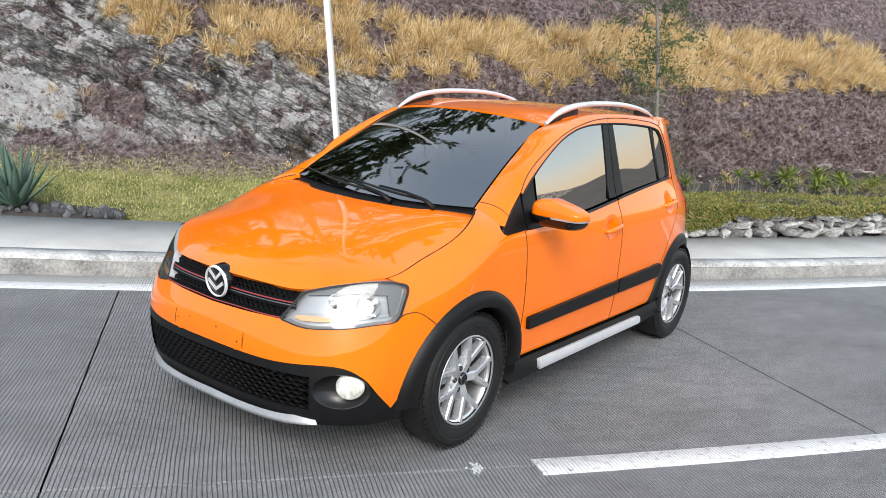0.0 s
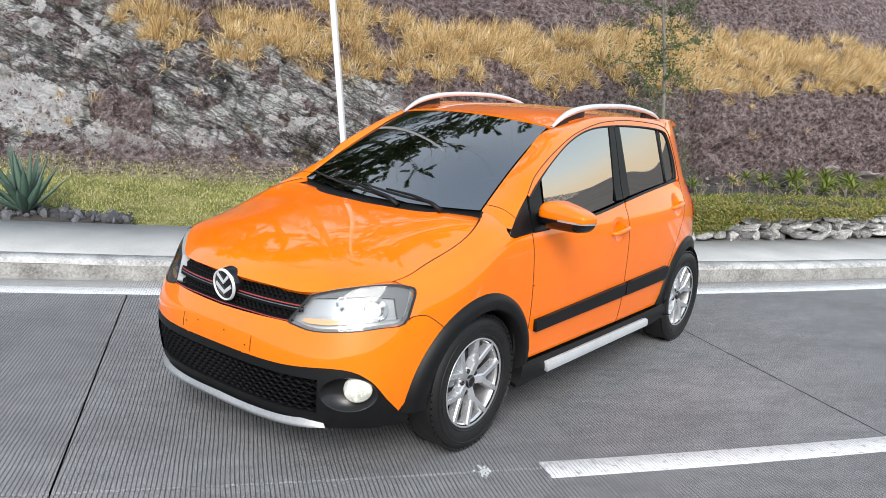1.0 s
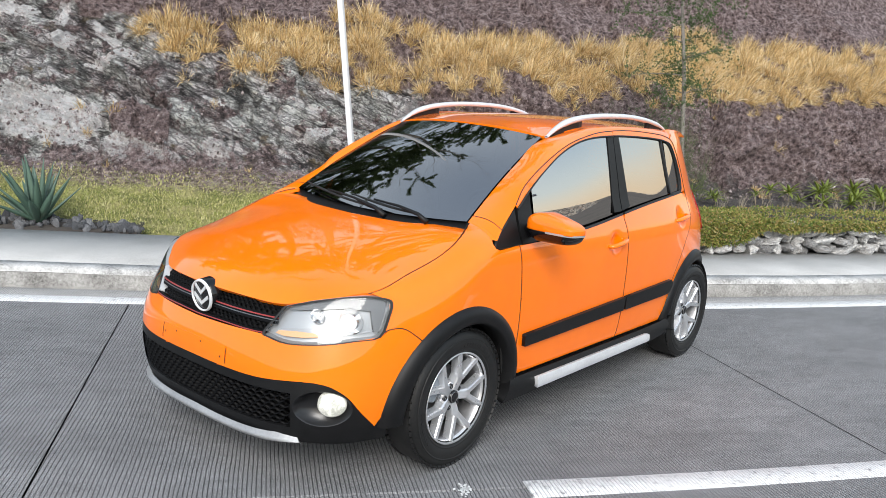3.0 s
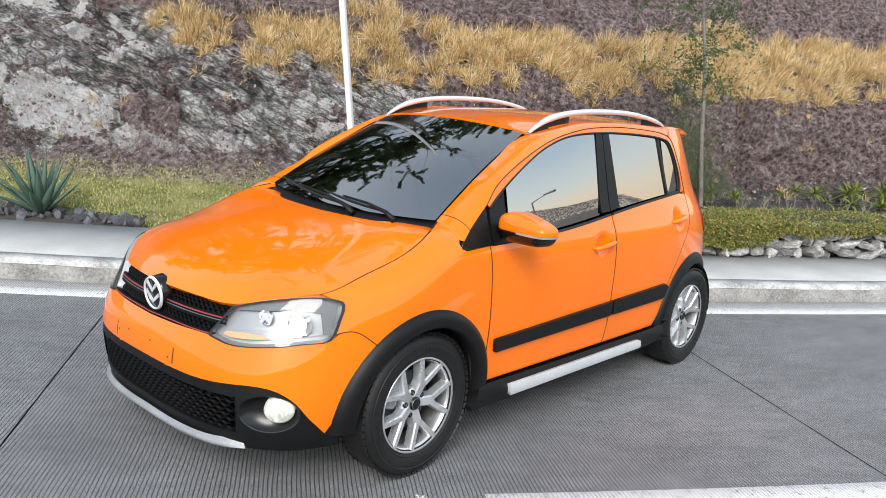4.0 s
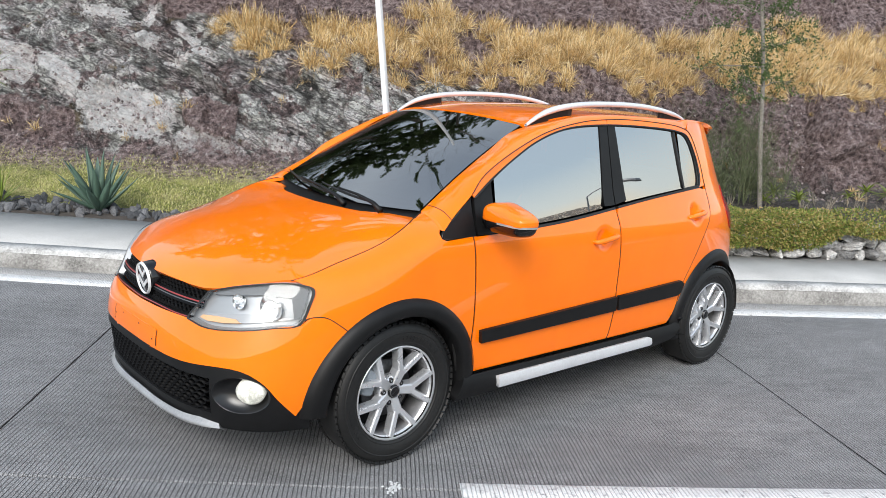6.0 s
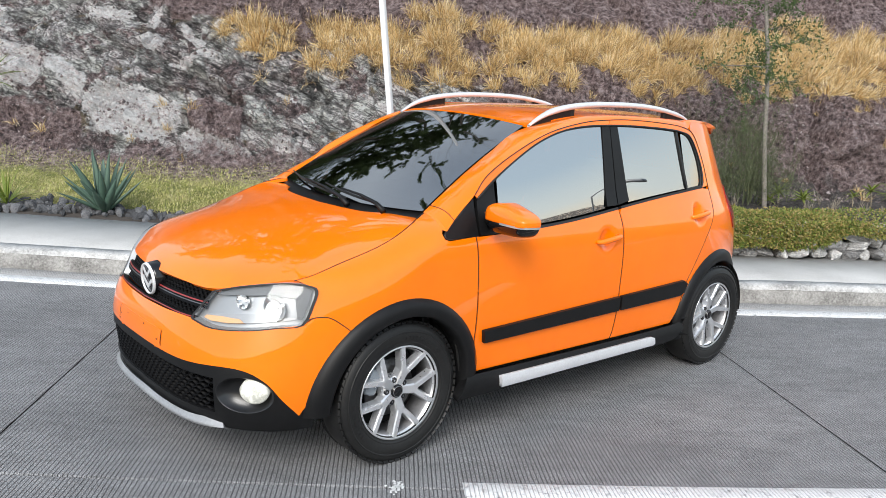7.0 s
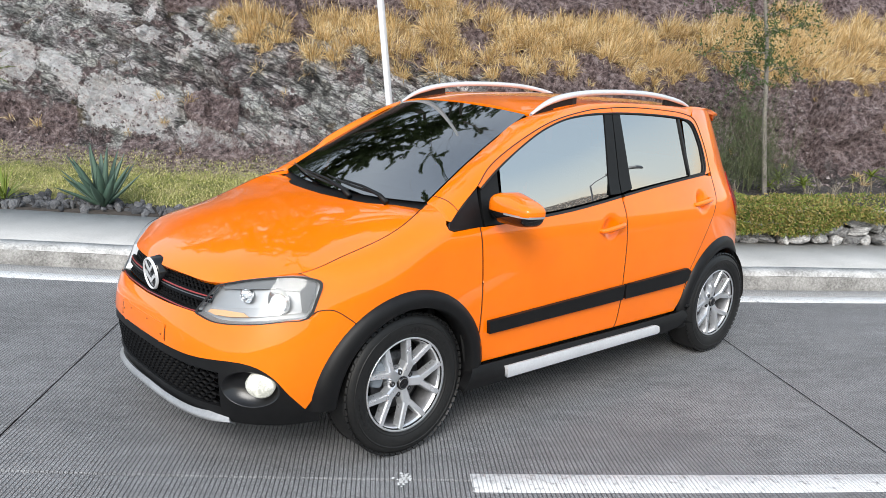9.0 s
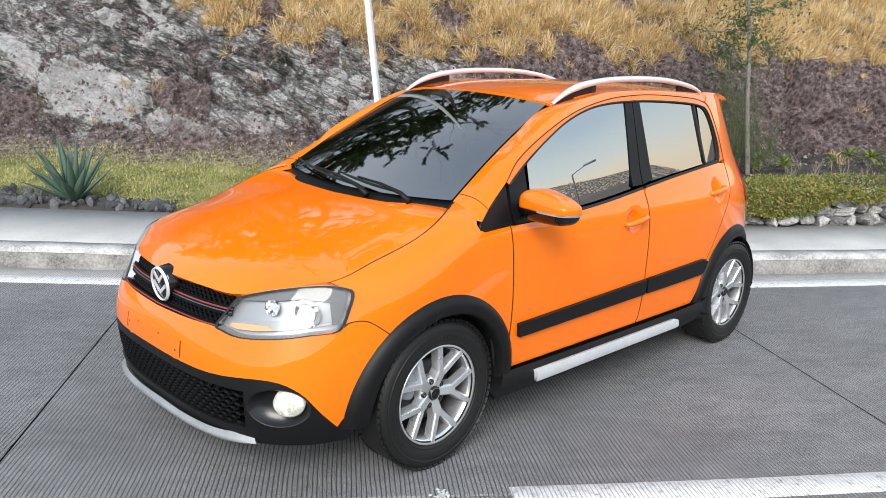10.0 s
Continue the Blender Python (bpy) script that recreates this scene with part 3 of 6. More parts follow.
def build_hill():
    bm = bmesh.new()
    face_layer = bm.verts.layers.float_color.new("rockface")
    ss = [-40, -30, -22, -16, -12, -9] + [-7 + 0.034 * i for i in range(324)] + [4.05 + 0.05 * i for i in range(180)] + [13.5, 14.5, 16, 19, 24, 30, 38, 48, 60, 75, 90]
    ds = [-1.385 - 0.09 * i for i in range(20)] + [-3.19 - 0.027 * i for i in range(92)] + [-5.7 - 0.1 * i for i in range(12)] + [-7 - 0.4 * i for i in range(9)] + [-11, -12.5, -14, -16, -19, -22, -40]
    rows = []
    for s in ss:
        row = []
        for d in ds:
            p, tone, pale_, soil_ = hill_point(s, max(d, -22))
            v = bm.verts.new(p if d > -30 else at(s, d, 1.0))
            v[face_layer] = (tone, pale_, soil_, 1)
            row.append(v)
        rows.append(row)
    for a, b in zip(rows, rows[1:]):
        for k in range(len(ds) - 1):
            bm.faces.new((a[k], a[k + 1], b[k + 1], b[k]))
    face_out(bm, (0, 0, 1))
    road_uv(bm)
    layer = bm.loops.layers.uv.new("bedding")
    for f in bm.faces:
        for l in f.loops:
            (s, d), z = plan(l.vert.co), l.vert.co.z
            z = z if d > -6 else z + 0.8 * (d + 6)
            l[layer].uv = 0.94 * s - 0.34 * z, 0.34 * s + 0.94 * z
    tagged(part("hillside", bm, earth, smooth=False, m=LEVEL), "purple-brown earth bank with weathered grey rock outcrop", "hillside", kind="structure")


build_hill()

# ---------------------------------------------------------------- the car's surfaces: x forward from the front axle, y to its left
BELT = spline([-2.6, -2.25, -1.54, -1.0, -0.24], [1.125, 1.108, 1.045, 0.99, 0.963])
half_width = spline([0.15, 0.25, 0.35, 0.5, 0.7, 0.85, 0.95, 1.02, 1.1, 1.2, 1.3, 1.4, 1.46, 1.50, 1.54], [0.735, 0.79, 0.813, 0.824, 0.829, 0.824, 0.808, 0.778, 0.746, 0.719, 0.693, 0.667, 0.650, 0.628, 0.585])
nose_x = spline([0.15, 0.25, 0.35, 0.46, 0.56, 0.64, 0.72, 0.78, 0.84, 1.0], [0.735, 0.782, 0.803, 0.815, 0.810, 0.785, 0.752, 0.728, 0.68, 0.60])
tail_x = spline([0.2, 0.35, 0.6, 0.9, 1.05, 1.3, 1.5], [-3.08, -3.14, -3.16, -3.10, -3.02, -2.90, -2.80])
seam_y = spline([-0.30, -0.24, -0.17, -0.10, 0.05, 0.28, 0.47, 0.60, 0.665, 0.72, 0.745], [0.585, 0.605, 0.640, 0.670, 0.69, 0.682, 0.657, 0.52, 0.43, 0.22, 0.05])
seam_z = spline([-0.30, -0.24, -0.17, -0.10, 0.05, 0.28, 0.47, 0.60, 0.665, 0.745], [1.066, 1.054, 1.037, 1.010, 0.945, 0.874, 0.824, 0.785, 0.76, 0.768])
hood_mid = spline([-0.12, 0.0, 0.2, 0.4, 0.6, 0.70, 0.75], [1.024, 1.005, 0.965, 0.915, 0.855, 0.812, 0.772])


def nose_power(z):
    return 3.1 - 0.7 * min(max((z - 0.4) / 0.4, 0), 1)


def side_y(x, z):
    w = half_width(z)
    if x > 0:
        t, p = min(x / nose_x(z), 0.999), nose_power(z)
        w *= (1 - t ** p) ** (1 / p)
    elif x < -1.7:
        t = min((-1.7 - x) / (-1.7 - tail_x(z)), 0.995)
        w *= (1 - t ** 3.2) ** (1 / 3.2)
    for hx, hz in ((-1.305, 0.893), (-2.195, 0.967)):
        q = ((x - hx) / 0.062) ** 2 + ((z - hz) / 0.052) ** 2
        if q < 1:
            w -= 0.028 * (1 - q) ** 0.6
    if x > -0.35:
        top = seam_z(x)
        deep = 0.085 + 0.065 * min(max((x + 0.25) / 0.3, 0), 1)
        low = top - deep
        if z > low:
            t = min((z - low) / deep, 1)
            k = min((x + 0.35) / 0.10, 1)
            w = w - k * max(w - seam_y(x), 0) * (1 - (1 - t ** 2.2) ** 0.65)
    return w


def glass_y(x, z):
    """The side windows: a barrel curve of their own, set in from the doors."""
    belt = BELT(x)
    low, high, tall = half_width(belt) - 0.022, half_width(1.45) - 0.010, 1.45 - belt
    u, back = z - belt, min(max((-1.5 - x) / 0.7, 0), 1)
    lean, low, high = 0.234 + 0.045 * back, low + 0.011 * back, high - 0.003 * back
    y = low - lean * u - (low - high - lean * tall) / tall ** 2 * u * u
    return y * side_y(x, 1.25) / half_width(1.25)


def flank(sign, x, z):
    """The body's side; its right upper half stands a little further in."""
    return side_y(x, z) * (1 - (0.125 * min(max((z - 1.0) / 0.14, 0), 1) if sign < 0 else 0))


def on_glass(sign):
    return lambda x, z: Vector((x, sign * glass_y(x, z) * (0.88 if sign < 0 else 1), z))


def trim_on(sign):
    return lambda x, z: Vector((x, sign * (max(side_y(x, z) - 0.004, glass_y(x, z) + 0.005) if sign > 0 else flank(sign, x, z) - 0.004), z))


def on_side(sign, lift=0.0):
    return lambda x, z: Vector((x, sign * (flank(sign, x, z) + lift), z))


def nose(angle, z, lift=0.0):
    """A point of the front, by the angle round it in degrees."""
    a, p = radians(angle), nose_power(z)
    c, s = abs(math.cos(a)), abs(math.sin(a))
    r = ((c / nose_x(z)) ** p + (s / half_width(z)) ** p) ** (-1 / p) + lift
    return Vector((r * math.cos(a), r * math.sin(a), z))


def hood_z(x, y):
    t = min(abs(y) / seam_y(x), 1)
    return hood_mid(x) - max(hood_mid(x) - seam_z(x), 0) * t ** 2.6


car = thing("car", "orange five-door hatchback with black cladding and silver roof rails", "car")
LEFT, RIGHT = (0, 1, 0), (0, -1, 0)


def circle(cx, r, a0, a1, count=28, cz=0.31):
    return [(cx + r * math.cos(radians(a0 + (a1 - a0) * i / count)), cz + r * math.sin(radians(a0 + (a1 - a0) * i / count))) for i in range(count + 1)]


# outlines in side view (x, z)
front_seam = smooth_line([(-0.385, 0.967), (-0.392, 0.825), (-0.402, 0.612), (-0.398, 0.449), (-0.384, 0.336)], 4)
mid_seam = smooth_line([(-1.430, 1.018), (-1.438, 0.81), (-1.436, 0.622), (-1.442, 0.526), (-1.430, 0.38), (-1.418, 0.336)], 4)
rear_seam = smooth_line([(-2.385, 1.125), (-2.390, 1.03), (-2.362, 0.95), (-2.25, 0.803), (-2.157, 0.673), (-2.085, 0.561), (-2.045, 0.42), (-1.99, 0.338)], 4)
DOOR_TOP = [(-0.418, 1.144), (-0.51, 1.228), (-0.708, 1.327), (-0.959, 1.42), (-1.225, 1.472), (-1.446, 1.490), (-1.661, 1.494), (-1.926, 1.484), (-2.14, 1.465), (-2.265, 1.42), (-2.345, 1.28), (-2.385, 1.125)]
door_top = smooth_line(DOOR_TOP, 5)
WINDOW_TOP = [(-0.43, 1.125), (-0.56, 1.212), (-0.72, 1.300), (-0.88, 1.374), (-1.05, 1.426), (-1.23, 1.452), (-1.445, 1.462), (-1.66, 1.462), (-1.93, 1.453), (-2.12, 1.437), (-2.23, 1.405), (-2.305, 1.29), (-2.332, 1.165), (-2.30, 1.114)]
window_top = smooth_line(WINDOW_TOP, 5)
belt_front = [(x, BELT(x)) for x in np.linspace(-0.40, -1.43, 14)]
belt_rear = [(x, BELT(x)) for x in np.linspace(-1.458, -2.30, 10)]


def shifted(line, dx):
    return [(p[0] + dx, p[1]) for p in line]


def build_side(sign):
    out = (0, sign, 0)
    surf = on_side(sign)
    # front wing
    top = [(x, seam_z(x) - 0.0003) for x in np.linspace(0.446, -0.236, 18)]
    wing = top + [(-0.214, 1.003), (-0.199, 0.988), (-0.199, 0.968), (-0.222, 0.959)] + shifted(front_seam, 0.010) + [(-0.36, 0.33)] + circle(0, 0.415, 180, 52, 26)[2:] + smooth_line([(0.30, 0.655), (0.36, 0.694), (0.42, 0.694), (0.446, 0.672)], 3) + [(0.414, 0.74), (0.388, 0.80)]
    part("front_wing", panel(wing, surf, out, (0.03, 0.011)), paint, car)
    # doors
    front = belt_front + mid_seam + front_seam[::-1]
    d1 = part("front_door", panel(front, surf, out, 0.02), paint, car)
    rear = belt_rear + rear_seam[1:] + shifted(mid_seam, -0.011)[::-1]
    d2 = part("rear_door", panel(rear, surf, out, 0.02), paint, car)
    # the frames above the belt
    split = min(range(len(door_top)), key=lambda i: abs(door_top[i][0] + 1.446))
    wsplit = min(range(len(window_top)), key=lambda i: abs(window_top[i][0] + 1.446))
    part("window_frame", panel(door_top[:split + 1] + window_top[:wsplit + 1][::-1], surf, out, 0.06, 0.003, rim=0.002), paint, d1)
    part("window_frame", panel([(p[0] - 0.006, p[1]) if i == 0 else p for i, p in enumerate(door_top[split:])] + window_top[wsplit:][::-1], surf, out, 0.06, 0.003, rim=0.002), paint, d2)
    # black surround of the windows, in three pieces
    flat = lambda x, z: Vector((x, sign * (half_width(z) * (1 if sign > 0 else flank(sign, -0.4, z) / half_width(z)) - 0.004), z))
    tip = [(float(x), float(z)) for x, z in smooth_line([(-0.226, 1.003), (-0.206, 0.987), (-0.206, 0.970), (-0.226, 0.9635)], 4)]
    sail = [(-0.408, 1.132)] + tip + [(-0.40, 0.967)]
    part("window_corner", panel(sail, flat, out, 0.05), black_plastic, car)
    part("corner_seal", tube([flat(x, z) for x, z in sail], 0.0032, 6), gloss_black, car)
    sail2 = [(-0.412, 0.969), (-0.545, 0.972), (-0.545, 1.20)] + [p for p in window_top if p[0] > -0.54][::-1]
    part("mirror_corner", panel(sail2, flat, out, 0.05), black_plastic, d1)
    g1 = [(x, BELT(x) + 0.016) for x in np.linspace(-0.55, -1.345, 12)] + [(-1.375, 1.455)] + [(p[0], p[1] - 0.002) for p in window_top if -1.36 < p[0] < -0.55][::-1]
    part("belt_seal", panel([(x, BELT(x) + 0.001) for x in np.linspace(-0.548, -1.43, 12)] + [(x, BELT(x) + 0.013) for x in np.linspace(-1.43, -0.548, 12)], on_side(sign, 0.002), out, 0.08), rubber_and_gap, d1)
    part("window", panel(g1, on_glass(sign), out, 0.06, 0.004), side_glass, d1)
    part("pillar_trim", panel([(-1.35, BELT(-1.35) + 0.027), (-1.438, BELT(-1.44) + 0.02), (-1.443, 1.461), (-1.380, 1.459)], trim_on(sign), out, 0.06), black_plastic, d1)
    part("pillar_trim", panel([(-1.446, BELT(-1.446) + 0.02), (-1.545, BELT(-1.545) + 0.027), (-1.512, 1.459), (-1.449, 1.461)], trim_on(sign), out, 0.06), black_plastic, d2)
    part("belt_seal", panel([(x, BELT(x) + 0.001) for x in np.linspace(-1.458, -2.30, 12)] + [(x, BELT(x) + 0.013) for x in np.linspace(-2.305, -1.458, 12)], on_side(sign, 0.002), out, 0.08), rubber_and_gap, d2)
    g2 = [(x, BELT(x) + 0.016) for x in np.linspace(-1.55, -2.118, 9)] + [(-2.062, 1.442)] + [(p[0], p[1] - 0.002) for p in window_top if -2.057 < p[0] < -1.52][::-1] + [(-1.517, 1.460)]
    part("window", panel(g2, on_glass(sign), out, 0.06, 0.004), side_glass, d2)
    part("window_divider", panel([(-2.119, BELT(-2.12) + 0.02), (-2.137, BELT(-2.137) + 0.02), (-2.083, 1.437), (-2.064, 1.438)], trim_on(sign), out, 0.06), rubber_and_gap, d2)
    g3 = [(x, BELT(x) + 0.014) for x in np.linspace(-2.139, -2.318, 5)] + [(p[0] - 0.002, p[1] - 0.001) for p in window_top if p[0] < -2.09 and p[1] > 1.15][::-1]
    part("quarter_window", panel(g3, on_glass(sign), out, 0.05, 0.004), side_glass, d2)
    # added near-black sheet behind the doors, so that their seams look shaded
    back_sheet = [(-0.25, 0.955), (-0.30, 0.5), (-0.345, 0.345), (-2.0, 0.345), (-2.10, 0.56), (-2.3, 0.77), (-2.43, 0.95), (-2.45, 1.12), (-2.30, 1.10), (-1.5, 1.03), (-0.9, 0.98)]
    part("seam_shade_sheet", panel(back_sheet, on_side(sign, -0.024), out, 0.08, 0.002), dark_cavity, car)
    # an added dark bar draws the shaded seam over the doors
    line3 = [Vector((x, sign * (flank(sign, x, z) + 0.001), z)) for x, z in [(float(p[0]), float(p[1])) for p in door_top]]
    part("door_top_gap_shade", tube(line3, 0.0024, 6), rubber_and_gap, car)
    # shade of the door shut lines, laid in as thin black bars
    for seam, shift in ((front_seam, 0.005), (mid_seam, -0.0055), (rear_seam, -0.005)):
        line3 = [Vector((float(x) + shift, sign * (flank(sign, float(x), float(z)) - 0.0012), float(z))) for x, z in seam]
        part("door_gap_shade", tube(line3, 0.0017, 6), rubber_and_gap, car)
    for owner, run in ((d1, window_top[:wsplit + 1]), (d2, window_top[wsplit:])):
        line3 = [Vector((float(p[0]), sign * max(flank(sign, float(p[0]), float(p[1])) - 0.003, glass_y(float(p[0]), float(p[1])) * (1 if sign > 0 else 0.87) - 0.001), float(p[1]))) for p in run]
        part("window_seal", tube(line3, 0.0058, 6), rubber_and_gap, owner)
    foot = [window_top[-8 + i] for i in range(8)] + [(x, BELT(x) + 0.012) for x in np.linspace(-2.29, -2.12, 5)]
    line3 = [Vector((float(p[0]), sign * max(flank(sign, float(p[0]), float(p[1])) - 0.003, glass_y(float(p[0]), float(p[1])) * (1 if sign > 0 else 0.87) + 0.002), float(p[1]))) for p in foot]
    part("window_seal", tube(line3, 0.006, 6), rubber_and_gap, d2)
    inner = [(float(p[0]) + 0.013, float(p[1]) - 0.004) for p in window_top if p[0] < -2.16 and p[1] > 1.13]
    part("window_seal", tube([Vector((x, sign * (glass_y(x, z) * (1 if sign > 0 else 0.87) + 0.003), z)) for x, z in inner], 0.005, 6), rubber_and_gap, d2)
    # black bar in place of the shade between bumper and wing
    gap = smooth_line([(0.458, 0.670), (0.42, 0.6935), (0.36, 0.6935), (0.30, 0.654), (0.262, 0.622)], 4)
    part("bumper_gap_shade", tube([Vector((float(x), sign * (flank(sign, float(x), float(z)) + 0.0005), float(z))) for x, z in gap], 0.0019, 6), rubber_and_gap, car)
    # rear quarter
    tail = [(tail_x(z) + 0.035, z) for z in np.linspace(0.42, 1.44, 16)]
    roof_line = [(-2.62, 1.478), (-2.45, 1.49), (-2.27, 1.497)]
    arch = circle(-2.467, 0.415, 10, 186, 34)
    quarter = shifted(rear_seam, -0.010)[:-5] + [(-2.07, 0.46)] + [p for p in arch if p[0] < -2.10 and p[1] > 0.3] + [(-2.89, 0.25), (-3.03, 0.26), (-3.07, 0.36)] + tail + roof_line + [(p[0] - 0.006, p[1] + 0.004) for p in door_top if p[0] < -2.2]
    part("rear_quarter", panel(quarter, surf, out, 0.05), paint, car)


for side in (1, -1):
    build_side(side)

# bonnet
lead = smooth_line([(0.748, 0.0), (0.742, 0.10), (0.722, 0.22), (0.690, 0.36), (0.655, 0.44), (0.60, 0.515), (0.53, 0.595), (0.468, 0.648)], 3)
edge = [(x, seam_y(x) - 0.004) for x in np.linspace(0.45, -0.19, 15)]
back = smooth_line([(-0.208, 0.610), (-0.208, 0.575), (-0.22, 0.50), (-0.118, 0.38), (-0.085, 0.22), (-0.07, 0.0)], 3)
half = lead + edge + back
part("bonnet", panel(half + [(x, -y) for x, y in half[-2:0:-1]], lambda x, y: Vector((x, y, hood_z(x, y))), (0, 0, 1), 0.04, 0.02), paint, car)

# the shade in the bonnet's gap is a black bar along it
for sign in (1, -1):
    part("bonnet_gap_shade", tube([(x, sign * (seam_y(x) - 0.001), seam_z(x) - 0.0010) for x in np.linspace(0.455, -0.225, 26)], 0.0018, 6), rubber_and_gap, car)

# windscreen: from the cowl to the roof's front edge
def screen(u, v):
    """u from -1 (right) to 1 (left), v from 0 (foot) to 1 (head)."""
    foot = Vector((-0.145 - 0.095 * u * u, 0.60 * u, 1.038 + 0.018 * u * u))
    head = Vector((-0.865 - 0.085 * u * u, 0.505 * u, 1.478 - 0.036 * u * u))
    p = foot.lerp(head, v)
    return p + Vector((0.5, 0, 0.86)) * 0.035 * math.sin(math.pi * v) * (1 - 0.5 * abs(u) ** 3)


def grid(f, u0, u1, v0, v1, nu, nv, out):
    return loft([[f(u0 + (u1 - u0) * i / nu, v0 + (v1 - v0) * k / nv) for i in range(nu + 1)] for k in range(nv + 1)], out)


part("windscreen", grid(screen, -0.985, 0.985, 0.0, 0.99, 24, 16, (1, 0, 1)), front_glass, car)
cowl = smooth_line([(-0.20, 0.60), (-0.165, 0.50), (-0.128, 0.38), (-0.095, 0.22), (-0.08, 0.0)], 3)
cowl = [(p[0], p[1]) for p in cowl] + [(p[0], -p[1]) for p in cowl[-2::-1]]
front_row = [(x, y, hood_z(x, y) - 0.012) for x, y in cowl]
back_row = [screen(y / 0.60, 0.02) - Vector((0.012, 0, 0.012)) for x, y in cowl]
part("cowl", loft([front_row, back_row], (0, 0, 1)), black_plastic, car)

# roof and the frames beside the windscreen
roof_mid = spline([-0.86, -1.1, -1.5, -1.9, -2.3, -2.6, -2.86], [1.480, 1.510, 1.533, 1.537, 1.525, 1.503, 1.475])
roof_half = spline([-0.95, -1.2, -1.6, -2.0, -2.4, -2.82], [0.507, 0.545, 0.565, 0.562, 0.545, 0.50])
roof_edge_z = spline([-0.95, -1.2, -1.6, -2.0, -2.4, -2.82], [1.442, 1.488, 1.508, 1.506, 1.492, 1.450])


def roof_z(x, y):
    t = min(abs(y) / roof_half(x), 1)
    return roof_mid(x) - (roof_mid(x) - roof_edge_z(x)) * t ** 2.5


head = [(screen(u, 1).x - 0.004, screen(u, 1).y) for u in np.linspace(0, 1, 8)]
redge = [(x, roof_half(x)) for x in np.linspace(-1.0, -2.72, 22)]
rend = smooth_line([(-2.76, 0.46), (-2.79, 0.3), (-2.80, 0.0)], 4)
half = head + redge + rend
part("roof", panel(half + [(x, -y) for x, y in half[-2:0:-1]], lambda x, y: Vector((x, y, roof_z(x, y))), (0, 0, 1), 0.07, 0.01), paint, car)


def build_frame(sign):
    lower = [(-0.217, 1.000), (-0.30, 1.062)] + DOOR_TOP[:8] + [(-2.14, 1.467), (-2.21, 1.458), (-2.275, 1.490), (-2.45, 1.486), (-2.62, 1.474), (-2.71, 1.460)]
    lower = [np.array((x, sign * (flank(sign, x, z) if k > 1 else flank(sign, -0.4, z)), z)) for k, (x, z) in enumerate(lower)]
    upper = [screen(1.0, v) for v in (0.0, 0.12, 0.28, 0.40, 0.64, 0.93)] + [Vector((x, roof_half(x), roof_edge_z(x))) for x in (-1.24, -1.45, -1.66, -1.93, -2.13, -2.21, -2.29, -2.46, -2.62, -2.71)]
    upper = [np.array((p.x, sign * p.y, p.z)) for p in upper]
    a, b = smooth_line(lower, 5), smooth_line(upper, 5)
    rows = []
    for k in range(7):
        t = k / 6
        rows.append([p + (q - p) * t + np.array((0, sign * 0.5, 0.6)) * 0.022 * math.sin(math.pi * t) for p, q in zip(a, b)])
    part("roof_side", loft(rows, (0, sign, 1)), paint, car)


build_frame(1), build_frame(-1)
for sign in (1, -1):
    edge_ = [(-0.214 - 0.022 * t, 1.003 + 0.0505 * t) for t in np.linspace(0, 1, 9)]
    low_row = [(x + 0.004, sign * (flank(sign, x, z) - 0.002), z - 0.001) for x, z in edge_]
    a, b = np.array((-0.217, sign * flank(sign, -0.4, 1.0), 1.0)), screen(1.0, 0.0)
    b = np.array((b.x, sign * b.y, b.z))
    high_row = [tuple(a + (b - a) * t + np.array((0, sign * 0.5, 0.6)) * 0.022 * math.sin(math.pi * t)) for t in np.linspace(0, 1, 9)]
    mid_row = [tuple((np.array(p) + np.array(q)) / 2) for p, q in zip(low_row, high_row)]
    part("wing_corner", loft([low_row, mid_row, high_row], (0, sign, 1)), paint, car)
# dark bar added for the shaded seam from wing to pillar
for sign in (1, -1):
    a, b = np.array((-0.272, sign * flank(sign, -0.4, 1.041), 1.041)), screen(1.0, 0.055)
    b = np.array((b.x, sign * b.y, b.z))
    line_ = [a + (b - a) * t + np.array((0, sign * 0.5, 0.6)) * 0.022 * math.sin(math.pi * t) for t in np.linspace(0, 1, 9)]
    part("wing_seam_shade", tube([tuple(q) for q in line_], 0.0019, 6), rubber_and_gap, car)


# front bumper: orange above, black below
def mirrored(half):
    return half + [(-a, z) for a, z in half[-2:0:-1]]


def on_nose(lift=0.0):
    return lambda a, z: nose(a, z, lift)


TOP_EDGE = smooth_line([(0, 0.637), (14, 0.641), (27, 0.643), (34.8, 0.626), (44.5, 0.638), (52, 0.655), (58.6, 0.669), (61.2, 0.692), (65.6, 0.692), (70.2, 0.654)], 4)
LOW_EDGE = smooth_line([(0, 0.478), (12.6, 0.478), (26.8, 0.478), (42.3, 0.490), (49.6, 0.448), (54.3, 0.366), (58.2, 0.300)], 4)
FLARE_SIDE = [(72.3, 0.641), (70.3, 0.60), (67.3, 0.54), (63.3, 0.42)]
half = [(float(a), float(z)) for a, z in TOP_EDGE] + FLARE_SIDE + [(float(a), float(z)) for a, z in LOW_EDGE[::-1]]
bumper = panel(mirrored(half), on_nose(), (1, 0, 0), (3.0, 0.03))
for v in bumper.verts:
    if abs(v.co.y) < 0.36 and v.co.z < 0.475:
        v.co.z = 0.4765
part("front_bumper", bumper, paint, car)
low_edge_z = spline([float(a) for a, z in LOW_EDGE], [float(z) for a, z in LOW_EDGE])
angles = np.linspace(-36.5, 36.5, 30)
